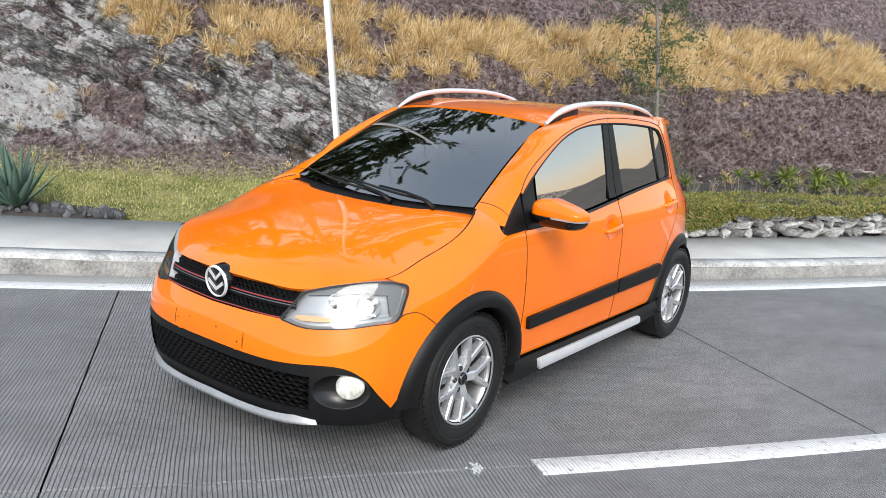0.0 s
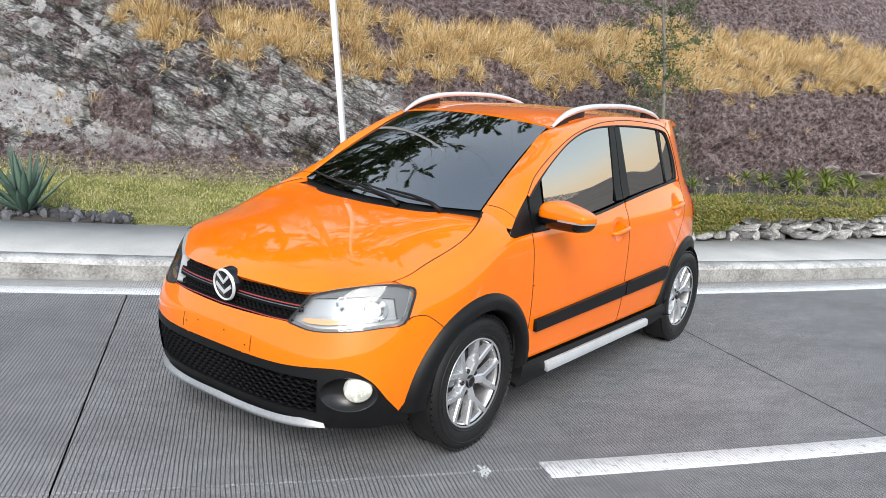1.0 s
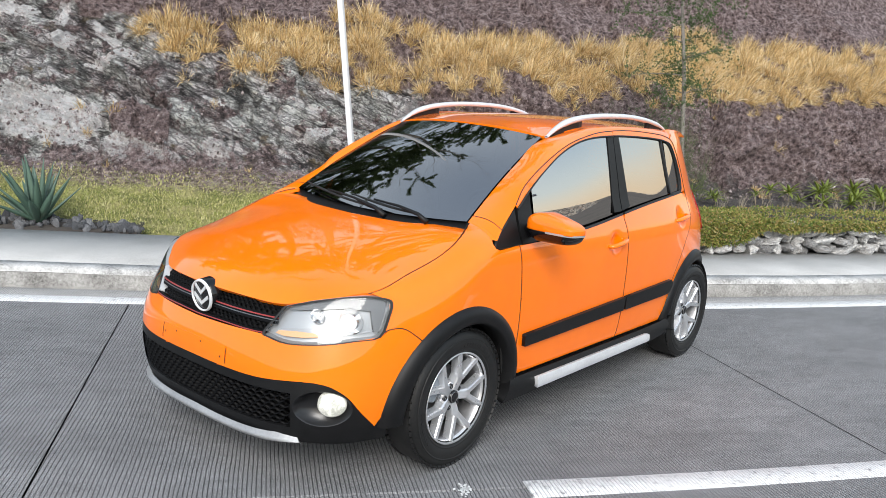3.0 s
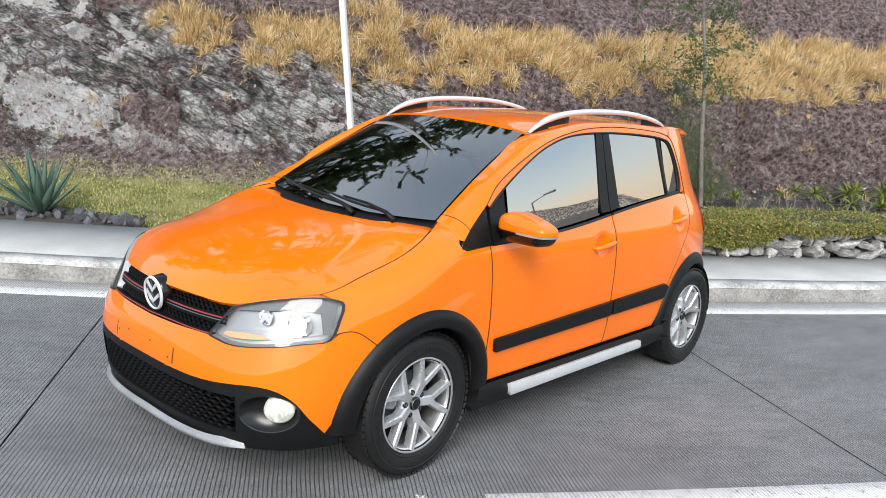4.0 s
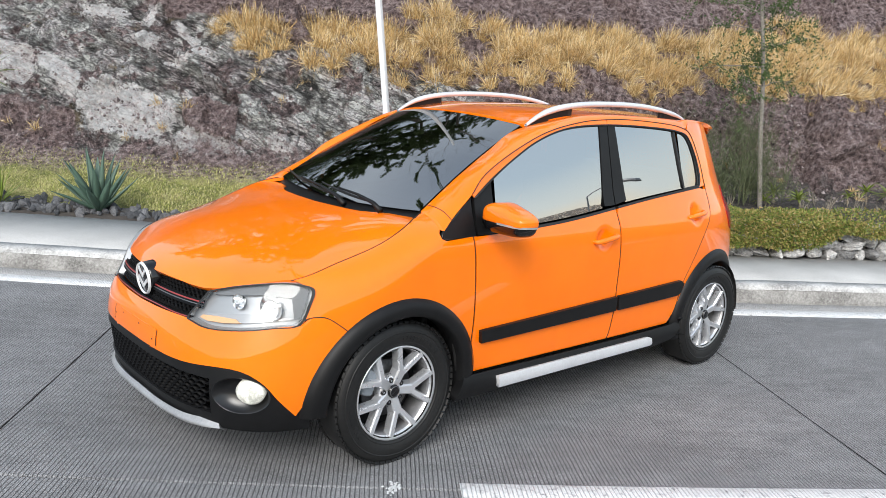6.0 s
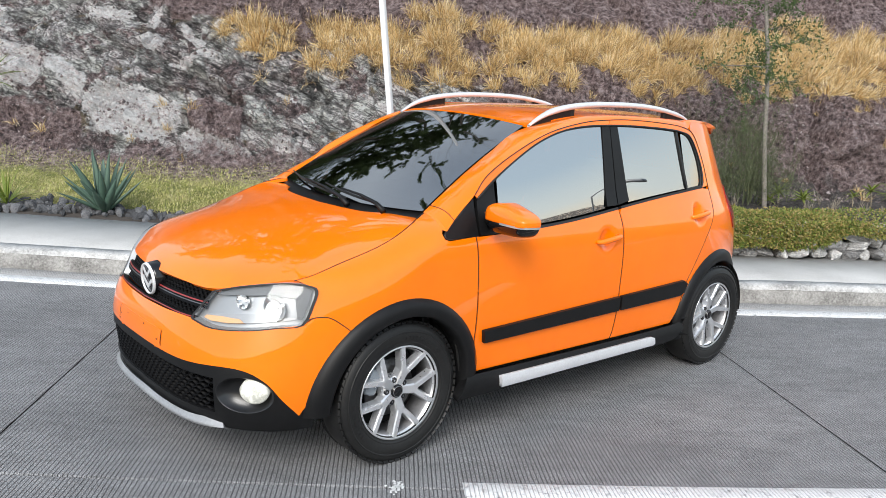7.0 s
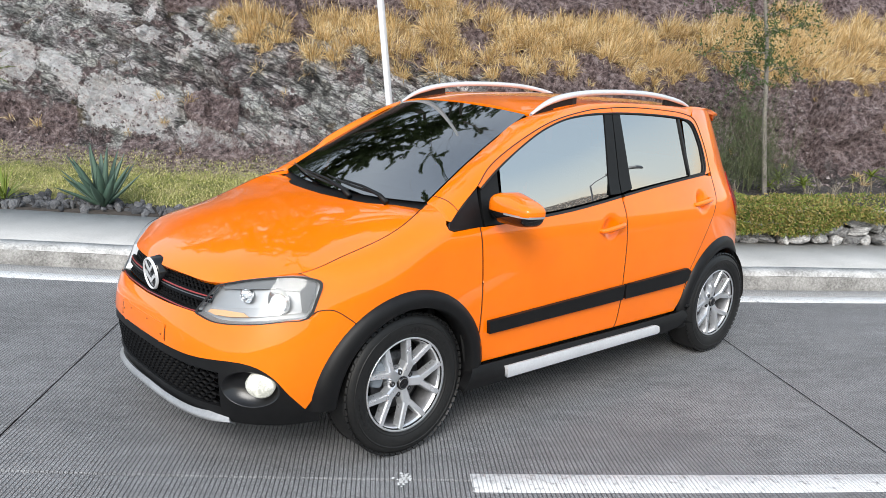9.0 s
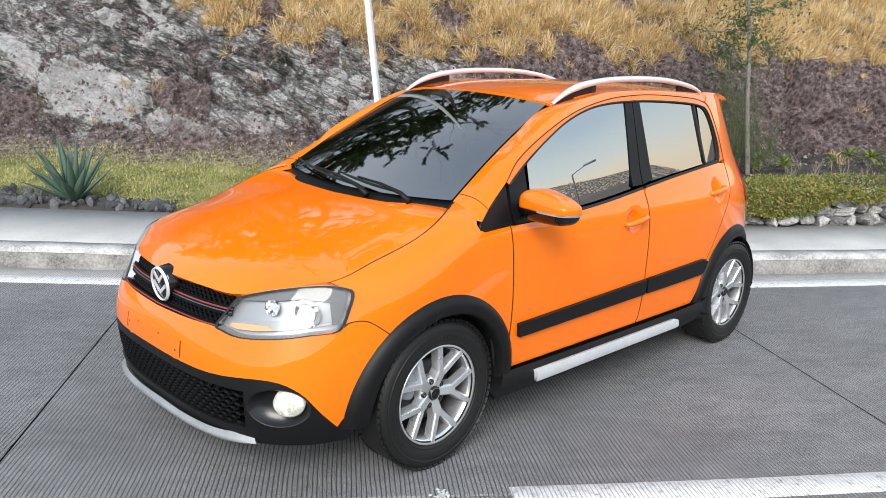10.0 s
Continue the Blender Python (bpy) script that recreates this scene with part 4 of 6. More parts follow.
part("lower_bumper", panel([(a, 0.436) for a in angles] + [(a, low_edge_z(abs(a)) - 0.002) for a in angles[::-1]], on_nose(-0.004), (1, 0, 0), (3.0, 0.03)), black_plastic, car)
part("lower_frame", panel([(a, 0.222) for a in angles] + [(a, 0.288) for a in angles[::-1]], on_nose(-0.004), (1, 0, 0), (3.0, 0.03)), black_plastic, car)
half = smooth_line([(0, 0.247), (14, 0.246), (30, 0.250), (37.5, 0.264)], 4) + [(39.0, 0.228), (30, 0.212), (14, 0.205), (0, 0.204)]
half = [(float(a), float(z)) for a, z in half]
part("front_lip", panel(mirrored(half), lambda a, z: nose(a, z, 0.030 * min(max((0.252 - z) / 0.026, 0), 1) - 0.014 * min(max((abs(a) - 24) / 14, 0), 1) ** 2 - 0.6 * max(0, 0.222 - z)), (1, 0, -0.3), (3.0, 0.007), 0.05), lip_silver, car, "satin silver lower lip")


# wheel-arch flares
def build_flare(cx, sign):
    rows = [[] for _ in range(6)]
    for i in range(45):
        a = radians((-3 if cx == 0 else -12) + (194 if cx == 0 else 204) * i / 44)
        for k, (r, lift) in enumerate(((0.430, -0.01), (0.424, 0.010), (0.395, 0.026), (0.362, 0.026), (0.352, 0.018), (0.350, -0.07))):
            grow = 1 + 0.05 * max(0, math.cos(a)) ** 6 * (1 if cx == 0 and k < 3 else 0)
            x, z = cx + r * grow * math.cos(a), 0.31 + r * math.sin(a) * (1 if math.sin(a) > 0 else 1)
            base = side_y(min(max(x, -2.95), 0.55), max(z, 0.3))
            rows[k].append((x, sign * (base + lift), z))
    bm = loft(rows, (0, sign, 0.2))
    part("wheel_arch", bm, black_plastic, car)


for cx in (0, -2.467):
    for sign in (1, -1):
        build_flare(cx, sign)

# sills, silver strips and side mouldings
for sign in (1, -1):
    out = (0, sign, 0)
    sill = smooth_line([(-0.36, 0.330), (-1.0, 0.327), (-1.98, 0.332), (-2.06, 0.37)], 4) + smooth_line([(-2.10, 0.30), (-1.9, 0.235), (-1.0, 0.225), (-0.30, 0.225)], 4)
    part("sill", panel(sill, lambda x, z: Vector((x, sign * (0.828 + 0.02 * math.sin(math.pi * (z - 0.2) / 0.14)), z)), out, (0.15, 0.02), 0.05), black_plastic, car)
    strip_ = [(-0.555, 0.306), (-1.745, 0.306), (-1.775, 0.295), (-1.785, 0.258), (-1.77, 0.252), (-0.56, 0.247)]
    part("sill_strip", panel(strip_, lambda x, z: Vector((x, sign * (0.862 + 0.006 * math.sin(math.pi * (z - 0.247) / 0.06)), z)), out, (0.2, 0.015), 0.03, rim=0.006), silver_paint, car, "silver sill strip")
    for x0, x1 in ((-0.432, -1.436), (-1.446, -2.085)):
        top = [(x, 0.535 + (-x - 0.43) * 0.037) for x in np.linspace(x0 - 0.005, x1, 8)]
        low = [(x, 0.475 + (-x - 0.43) * 0.020) for x in np.linspace(x1, x0 - 0.012, 8)]
        if x1 < -2:
            top, low = top[:-1] + [(-2.045, 0.594), (-2.083, 0.572)], [(-2.055, 0.520), (-2.03, 0.508)] + low[1:]
        part("side_moulding", panel(top + low, on_side(sign, 0.02), out, (0.1, 0.02), 0.022, rim=0.006), black_plastic, car)

# tail, underbody, wheel wells
def tail_face(y, z):
    w = half_width(z) * 0.98
    t = min(abs(y) / w, 0.999)
    return Vector((-1.7 + (tail_x(z) + 1.7) * (1 - t ** 3.2) ** (1 / 3.2), y, z))


part("tailgate", panel([(-0.72, 0.5), (0.72, 0.5), (0.70, 0.95), (0.52, 1.44), (-0.52, 1.44), (-0.70, 0.95)], tail_face, (-1, 0, 0), 0.06), paint, car)
part("rear_bumper", panel([(-0.74, 0.24), (0.74, 0.24), (0.74, 0.5), (-0.74, 0.5)], tail_face, (-1, 0, 0), 0.06, lift=0.01), black_plastic, car)
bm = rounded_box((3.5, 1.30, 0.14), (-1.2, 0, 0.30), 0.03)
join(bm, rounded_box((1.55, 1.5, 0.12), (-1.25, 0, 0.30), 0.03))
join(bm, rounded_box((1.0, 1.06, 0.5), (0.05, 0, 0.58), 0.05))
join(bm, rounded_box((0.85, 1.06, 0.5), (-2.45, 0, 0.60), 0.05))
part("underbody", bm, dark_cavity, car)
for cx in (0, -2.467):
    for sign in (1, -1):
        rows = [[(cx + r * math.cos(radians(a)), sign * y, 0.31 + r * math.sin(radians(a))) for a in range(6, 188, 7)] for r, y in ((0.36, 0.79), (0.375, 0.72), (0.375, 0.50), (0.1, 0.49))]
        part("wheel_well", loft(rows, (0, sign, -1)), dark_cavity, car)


housing_black = material("dark_bolt_steel", (0.03, 0.03, 0.032), 0.35, 0.6)


caliper_grey = material("pale_caliper_paint", (0.24, 0.27, 0.30), 0.4, 0.2)
# darker silver than the rim: the shade inside the wheel is in its colour
barrel_shade = speckled("shaded_rim_barrel", (0.16, 0.16, 0.165), (0.30, 0.30, 0.31), 30, 0.45, 0.05, 0.001, metal=0.6)


# wheels
def build_wheel():
    w = thing("wheel", "", "", Matrix())
    half = [(0.209, -0.088), (0.224, -0.097), (0.250, -0.1045), (0.270, -0.1045), (0.288, -0.0995), (0.301, -0.0915), (0.309, -0.081), (0.313, -0.066), (0.315, -0.03)]
    prof = [(0.196, -0.056)] + [(r, a * 0.66) for r, a in half] + [(r, -a) for r, a in half[::-1]] + [(0.196, 0.084)]
    t = part("tyre", lathe(prof, 72), tyre_rubber, w)
    bm = bmesh.new()
    for k in range(62):
        for sgn in (1, -1):
            m = Matrix.Rotation(2 * math.pi * (k + 0.25 * sgn) / 62, 4, "Y") @ Matrix.Translation((0.3048, 0.0805 if sgn > 0 else -0.0525, 0)) @ Matrix.Rotation(sgn * -0.72, 4, "Z")
            box_into(bm, (-0.001, 0, 0), (0.0085, 0.030, 0.0235), m)
    tagged(part("tread", bm, tyre_rubber, w, smooth=False), kind="stuff")
    part("sidewall_ring", lathe([(0.270, 0.1045), (0.272, 0.1065), (0.276, 0.1065), (0.278, 0.1035)], 72), tyre_rubber, w)
    bm = bmesh.new()
    for k in list(range(9)) + list(range(30, 37)) + list(range(48, 60)):
        m = Matrix.Rotation(2 * math.pi * k / 80 + 0.4, 4, "Y") @ Matrix.Translation((0.247, 0.1035, 0)) @ Matrix.Rotation(0.22, 4, "Z")
        box_into(bm, (0, 0, 0), (0.016 if k % 5 else 0.012, 0.003, 0.011), m)
    tagged(part("sidewall_marks", bm, tyre_rubber, w, smooth=False), kind="stuff")
    part("sidewall_ring", lathe([(0.218, 0.0945), (0.221, 0.0985), (0.226, 0.0985), (0.229, 0.0975)], 72), tyre_rubber, w)
    rim = [(0.201, 0.090), (0.209, 0.0945), (0.209, 0.086), (0.199, 0.078), (0.194, 0.070)]
    part("rim", lathe(rim, 64), alloy, w)
    part("rim_barrel", lathe([(0.194, 0.070), (0.188, 0.060), (0.184, -0.055), (0.190, -0.056)], 64), barrel_shade, w)
    def bar(bm, a, b, wa, wb, ya, yb, steps=5):
        """A flat-topped bar of the wheel's face from a to b, in polar (radius, angle)."""
        (xa, za), (xb, zb) = ((r * math.cos(t), r * math.sin(t)) for r, t in (a, b))
        L = math.hypot(xb - xa, zb - za)
        nx, nz = -(zb - za) / L, (xb - xa) / L
        rows = []
        for i in range(steps + 1):
            t = i / steps
            x, z, wd, y = xa + (xb - xa) * t, za + (zb - za) * t, wa + (wb - wa) * t, ya + (yb - ya) * t
            rows.append([(x + nx * q * wd, y + dy, z + nz * q * wd) for q, dy in ((-1.35, -0.040), (-1.0, -0.007), (-0.72, 0.0), (0.72, 0.0), (1.0, -0.007), (1.35, -0.040))])
        return join(bm, loft(rows, (0, 1, 0)))
    for k in range(5):
        a0 = 2 * math.pi * k / 5 + math.pi / 2
        bm = bar(bmesh.new(), (0.030, a0), (0.106, a0), 0.0205, 0.0240, 0.066, 0.0800)
        for sgn in (1, -1):
            bm = bar(bm, (0.092, a0 + sgn * 0.085), (0.2005, a0 + sgn * 0.335), 0.0135, 0.0130, 0.0795, 0.0885)
        part("spoke", bm, alloy, w, smooth=False)
    part("hub", lathe([(0.001, 0.064), (0.030, 0.064), (0.040, 0.064), (0.060, 0.060), (0.068, 0.048), (0.070, 0.02)], 40), alloy, w)
    part("hub_cap", lathe([(0.0005, 0.076), (0.024, 0.075), (0.029, 0.071), (0.030, 0.055)], 32), gloss_black, w)
    part("hub_ring", lathe([(0.0215, 0.0752), (0.0222, 0.0766), (0.0245, 0.0762), (0.0252, 0.0745)], 32), steel, w)
    for k in range(5):
        a = 2 * math.pi * (k + 0.5) / 5 + math.pi / 2
        bm = lathe([(0.0005, 0.058), (0.005, 0.058), (0.006, 0.067), (0.0085, 0.066), (0.0125, 0.063), (0.0135, 0.05)], 12)
        part("wheel_bolt", bm, housing_black, w, m=Matrix.Translation((0.050 * math.cos(a), 0, 0.051 * math.sin(a))))
    part("brake_disc", lathe([(0.06, 0.012), (0.075, 0.012), (0.128, 0.010), (0.128, -0.012), (0.06, -0.012)], 48), steel, w)
    part("brake_caliper", rounded_box((0.07, 0.07, 0.12), (0.125, 0.020, 0.01), 0.02), caliper_grey, w)
    # added dark disc: the shade behind the spokes as colour
    part("wheel_back", lathe([(0.001, -0.03), (0.183, -0.03), (0.184, -0.055)], 32), dark_cavity, w)
    return w


first = build_wheel()
first.parent = car
first.matrix_basis = pose(0, 0.712, 0.316, 0, -21, 0)
copy_thing(first, pose(-2.467, 0.712, 0.316, 0, 4, 0)).parent = car
for cx in (0, -2.467):
    other = copy_thing(first, pose(cx, -0.712, 0.316, 0, 10, 180))
    other.parent = car


def ring_loft(inner, outer, surf, out, steps=5):
    """A sheet between two loops of plan points, laid on surf."""
    rows = []
    for k in range(steps + 1):
        t = k / steps
        row = [surf(a[0] + (b[0] - a[0]) * t, a[1] + (b[1] - a[1]) * t) for a, b in zip(inner, outer)]
        rows.append(row + [row[0]])
    bm = loft(rows, out)
    bmesh.ops.remove_doubles(bm, verts=bm.verts, dist=1e-6)
    return bm


def ray_to(poly, c, ang, scale):
    """Where a ray from c leaves a polygon; scale stretches the first coordinate."""
    dx, dy = math.cos(ang) * scale, math.sin(ang)
    best = None
    for (x1, y1), (x2, y2) in zip(poly, poly[1:] + poly[:1]):
        ex, ey = x2 - x1, y2 - y1
        den = dx * ey - dy * ex
        if abs(den) < 1e-12:
            continue
        t = ((x1 - c[0]) * ey - (y1 - c[1]) * ex) / den
        w = ((x1 - c[0]) * dy - (y1 - c[1]) * dx) / den
        if t > 0 and -1e-9 <= w <= 1 + 1e-9 and (best is None or t > best):
            best = t
    return c[0] + dx * best, c[1] + dy * best


def honeycomb(inside, w, h, a_span, z_span, surf, wall=0.16, depth=0.014):
    """Six-sided cells over the angles and heights of the front: rims, walls, open middles. Widths are in degrees."""
    bm = bmesh.new()
    row, z = 0, z_span[0]
    while z <= z_span[1]:
        a = a_span[0] + (w / 2 if row % 2 else 0)
        while a <= a_span[1]:
            if inside(a, z):
                hexa = [(-0.5, -0.22), (-0.5, 0.22), (0, 0.62), (0.5, 0.22), (0.5, -0.22), (0, -0.62)]
                loops = []
                for k, lift in ((1.02, 0.0), (1 - wall, 0.0), (1 - wall * 1.3, -depth)):
                    loops.append([bm.verts.new(surf(lift)(a + x * w * k, z + y * h * k * 1.22)) for x, y in hexa])
                for p, q in zip(loops, loops[1:]):
                    for i in range(6):
                        bm.faces.new((p[i], p[(i + 1) % 6], q[(i + 1) % 6], q[i]))
            a += w
        row += 1
        z += h
    face_out(bm, (1, 0, 0))
    return bm


fog_glass = material("fog_lamp_glow", (0.74, 0.735, 0.66), 0.16, Emission_Strength=0.07)
fog_nodes = Nodes(fog_glass)
fog_nodes.color(fog_nodes.ramp(fog_nodes.noise(26, 5, 0.7), [(0.38, (0.42, 0.42, 0.37)), (0.55, (0.80, 0.795, 0.72))]))
Nodes(fog_glass).bsdf.inputs["Emission Color"].default_value = (1.0, 0.98, 0.86, 1)
bulb_glow = material("bulb_glow", (0.95, 0.95, 0.95), 0.3, Emission_Strength=0.2)
Nodes(bulb_glow).bsdf.inputs["Emission Color"].default_value = (0.95, 0.98, 1.0, 1)
housing_grey = material("lamp_housing_grey", (0.42, 0.435, 0.45), 0.36, 0.4)
lamp_amber = material("amber_indicator", (0.80, 0.46, 0.24), 0.25)
bowl_black = material("satin_black_bowl", (0.010, 0.010, 0.011), 0.28)
housing_dark = material("lamp_housing_dark", (0.18, 0.188, 0.197), 0.5, 0.0, Specular_IOR_Level=0.3)
reflector_chrome = material("lamp_reflector_chrome", (0.80, 0.81, 0.82), 0.16, 1.0)

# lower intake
# a near-black sheet gives the shade behind the intake mesh
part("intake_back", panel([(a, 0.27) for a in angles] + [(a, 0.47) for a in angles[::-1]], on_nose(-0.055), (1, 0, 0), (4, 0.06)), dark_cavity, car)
part("intake_mesh", honeycomb(lambda a, z: abs(a) < 36.2 - max(0, 0.33 - z) * 40, 2.85, 0.0190, (-37.8, 37.8), (0.287, 0.437), lambda lift: on_nose(-0.012 + lift), 0.13, 0.026), mesh_black, car)

# upper grille
gtop = spline([0, 10, 20, 28, 33], [0.772, 0.772, 0.766, 0.756, 0.750])
glow = spline([0, 14, 27, 33], [0.640, 0.644, 0.644, 0.650])
GA = np.linspace(-32, 32, 27)


def grille_edge(a):
    return 26.3 + 4.2 * (a - 0.65) / 0.1


# the shade behind the grille is coloured in by a dark sheet
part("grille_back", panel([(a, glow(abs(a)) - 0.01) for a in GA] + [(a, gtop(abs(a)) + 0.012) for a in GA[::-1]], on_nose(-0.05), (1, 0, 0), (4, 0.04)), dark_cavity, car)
part("grille_mesh", honeycomb(lambda a, z: abs(a) < grille_edge(z) and glow(abs(a)) + 0.014 < z < gtop(abs(a)) - 0.004 and not 0.688 < z < 0.716, 2.1, 0.0142, (-33.6, 33.6), (0.645, 0.77), lambda lift: on_nose(-0.026 + lift), 0.14, 0.014), mesh_black, car)
for name, z0, z1, lift, mat in (("grille_bar", 0.684, 0.716, -0.012, mesh_black), ("red_line", 0.7050, 0.7098, -0.008, red_trim), ("chrome_line", 0.6955, 0.6988, -0.008, steel)):
    b = np.linspace(-30.2, 30.2, 26)
    part(name, panel([(a, z0) for a in b] + [(a, z1) for a in b[::-1]], on_nose(lift), (1, 0, 0), (3, 0.02), 0.012, rim=0.002), mat, car)
b = np.linspace(-27.5, 27.5, 26)
part("grille_sill", panel([(a, glow(abs(a)) - 0.001) for a in b] + [(a, glow(abs(a)) + 0.0105) for a in b[::-1]], on_nose(-0.004), (1, 0, 0), (3, 0.02), 0.02), mesh_black, car)
part("red_line", panel([(a, glow(abs(a)) + 0.003) for a in b] + [(a, glow(abs(a)) + 0.0065) for a in b[::-1]], on_nose(0.0), (1, 0, 0), (3, 0.02), 0.006, rim=0.001), red_trim, car)

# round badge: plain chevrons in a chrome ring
badge = part("badge", lathe([(0.0005, 0.0), (0.055, -0.001), (0.064, -0.004), (0.070, -0.012), (0.072, -0.05)], 48), gloss_black, car, m=pose(0.770, 0, 0.720, 0, 0, -90) @ pose(0, 0, 0, -6, 0, 0))
part("badge_ring", lathe([(0.0605, 0.000), (0.062, 0.007), (0.0675, 0.007), (0.0710, -0.003)], 48), badge_silver, badge, "chrome ring")
for k, (z0, wdt, span) in enumerate(((0.004, 0.0065, 0.036), (-0.040, 0.0065, 0.046))):
    bm = bmesh.new()
    for sgn in (-1, 1):
        pts = [(0, z0), (0, z0 + wdt * 2.3), (sgn * span, z0 + wdt * 2.3 + 0.034), (sgn * (span + 0.002), z0 + 0.034 - wdt * 0.1)]
        f = bm.faces.new([bm.verts.new((x, 0.001, z)) for x, z in pts])
        ex = bmesh.ops.extrude_face_region(bm, geom=[f])
        for v in ex["geom"]:
            if isinstance(v, bmesh.types.BMVert):
                v.co.y += 0.005
    bmesh.ops.recalc_face_normals(bm, faces=bm.faces)
    part("badge_bar", bm, badge_silver, badge, smooth=False)

# number-plate base; near-black discs stand for the shade in its fixing holes
b = np.linspace(-15.3, 15.3, 12)
mount = part("plate_base", panel([(a, 0.500) for a in b] + [(a, 0.560) for a in b[::-1]], on_nose(0.0025), (1, 0, 0), (4, 0.03), 0.004, rim=0.002), paint, car)
# black bars colour in the shade at the plate base's ends
for a in (-15.6, 15.6):
    part("plate_gap_shade", tube([nose(a, z, 0.0015) for z in np.linspace(0.492, 0.556, 6)], 0.0014, 6), rubber_and_gap, mount)
for a, z in ((-8, 0.545), (4.5, 0.545), (-13.8, 0.524), (13.6, 0.514)):
    bm = bmesh.new()
    bmesh.ops.create_circle(bm, cap_ends=True, radius=0.0045, segments=8)
    part("fixing_hole", bm, dark_cavity, mount, m=Matrix.Translation(nose(a, z, 0.0045)) @ pose(0, 0, 0, 90, 0, 90 + a * 0.4))


def build_front_lamp(sign):
    def s(lift):
        return lambda a, z: Vector((nose(a, z, lift).x, sign * nose(a, z, lift).y, z))
    side_poly = [(36.5, 0.222), (36.5, low_edge_z(36.5) - 0.002)] + [(float(a), float(z) - 0.002) for a, z in LOW_EDGE if a > 36.6] + [(62.0, 0.290), (62.0, 0.232), (52, 0.222)]
    c = (44.6, 0.382)
    outer = [ray_to(side_poly, c, 2 * math.pi * k / 144, 80) for k in range(144)]
    def oval(ra, rz, ca=c[0], cz=c[1]):
        return [(ca + ra * math.cos(2 * math.pi * k / 144), cz + rz * math.sin(2 * math.pi * k / 144)) for k in range(144)]
    part("fog_surround", ring_loft(oval(7.5, 0.075), outer, s(-0.004), (1, sign, 0)), black_plastic, car)
    rows = []
    for ra, rz, lift in ((7.5, 0.075, -0.004), (7.1, 0.071, -0.008), (6.4, 0.063, -0.05), (0.1, 0.001, -0.055)):
        r = [s(lift)(a, z) for a, z in oval(ra, rz)]
        rows.append(r + [r[0]])
    lamp = part("fog_lamp", loft(rows, (1, sign, 0)), bowl_black, car)
    rows = []
    for ra, rz, lift in ((3.8, 0.054, -0.045), (3.7, 0.053, -0.020), (3.1, 0.044, -0.010), (1.7, 0.025, -0.005), (0.05, 0.001, -0.004)):
        r = [s(lift)(a, z) for a, z in oval(ra, rz, 47.0, 0.397)]
        rows.append(r + [r[0]])
    part("lens", loft(rows, (1, sign, 0)), fog_glass, lamp, "lit cream fog lamp lens")
    # head lamp
    edge_line = smooth_line([(32.4, 0.755), (29.6, 0.70), (27.3, 0.649), (29.5, 0.637), (35, 0.626), (44.5, 0.637), (52, 0.654), (58.3, 0.668), (60.7, 0.74), (61.7, 0.797), (59.2, 0.814), (54.5, 0.818), (48, 0.808), (40.5, 0.788), (36, 0.771)], 3)
    edge_line = [(float(a), float(z)) for a, z in edge_line]
    middle = (45.0, 0.715)
    head_lamp = part("head_lamp", panel([(middle[0] + (a - middle[0]) * 1.012, middle[1] + (z - middle[1]) * 1.03) for a, z in edge_line], s(-0.042), (1, sign, 0), (3, 0.03), 0.002), housing_grey, car)
    rows = [[s(lift)(a, z) for a, z in edge_line + edge_line[:1]] for lift in (-0.001, -0.042)]
    part("lamp_wall", loft(rows, (-1, -sign, 0)), lamp_white, head_lamp)
    rows = [[s(0.0016)(middle[0] + (a - middle[0]) * k, middle[1] + (z - middle[1]) * k) for a, z in edge_line + edge_line[:1]] for k in (1.03, 0.978)]
    part("lamp_seal", loft(rows, (1, sign, 0)), rubber_and_gap, head_lamp)
    # brow, reflectors, light bar
    brow = [(33.4, 0.742), (40, 0.752), (48, 0.765), (56.2, 0.762), (57.0, 0.682), (58.3, 0.682), (59.9, 0.74), (60.7, 0.795), (59, 0.809), (54, 0.813), (47, 0.802), (40, 0.781), (34.5, 0.762)]
    part("brow", panel(brow, s(-0.02), (1, sign, 0), (3, 0.02), 0.02), housing_dark, head_lamp)
    for a0, z0, r0, name in ((52.0, 0.722, 0.054, "main_reflector"), (42.6, 0.733, 0.030, "inner_reflector")):
        p = nose(a0, z0, -0.046)
        m = Matrix.Translation((p.x, sign * p.y, p.z)) @ pose(0, 0, 0, 0, 0, sign * (-90 + 22))
        bm = lathe([(r0, 0.034), (r0 * 0.93, 0.032), (r0 * 0.8, 0.018), (r0 * 0.5, 0.006), (0.012, 0.001), (0.0005, 0.0)], 28)
        part(name, bm, reflector_chrome, head_lamp, m=m)
        part("bulb", lathe([(0.0005, 0.022), (0.004, 0.020), (0.005, 0.014), (0.005, 0.002)], 14), bulb_glow, head_lamp, m=m)
    part("light_bar", panel([(31.5, 0.668), (45, 0.690), (50, 0.680), (57.0, 0.688), (56.5, 0.680), (44, 0.655), (34, 0.645), (30.5, 0.651)], s(-0.028), (1, sign, 0), (3, 0.02), 0.02), lamp_white, head_lamp)
    part("indicator", panel([(31.2, 0.662), (36, 0.668), (41.5, 0.668), (43, 0.656), (38, 0.648), (33, 0.645), (30.4, 0.651)], s(-0.020), (1, sign, 0), (3, 0.02), 0.015), lamp_amber, head_lamp, "amber indicator")
    part("lens", panel(edge_line, s(-0.001), (1, sign, 0), (2, 0.02), 0.003, rim=0.001), lamp_glass, head_lamp, "clear lens")


build_front_lamp(1), build_front_lamp(-1)


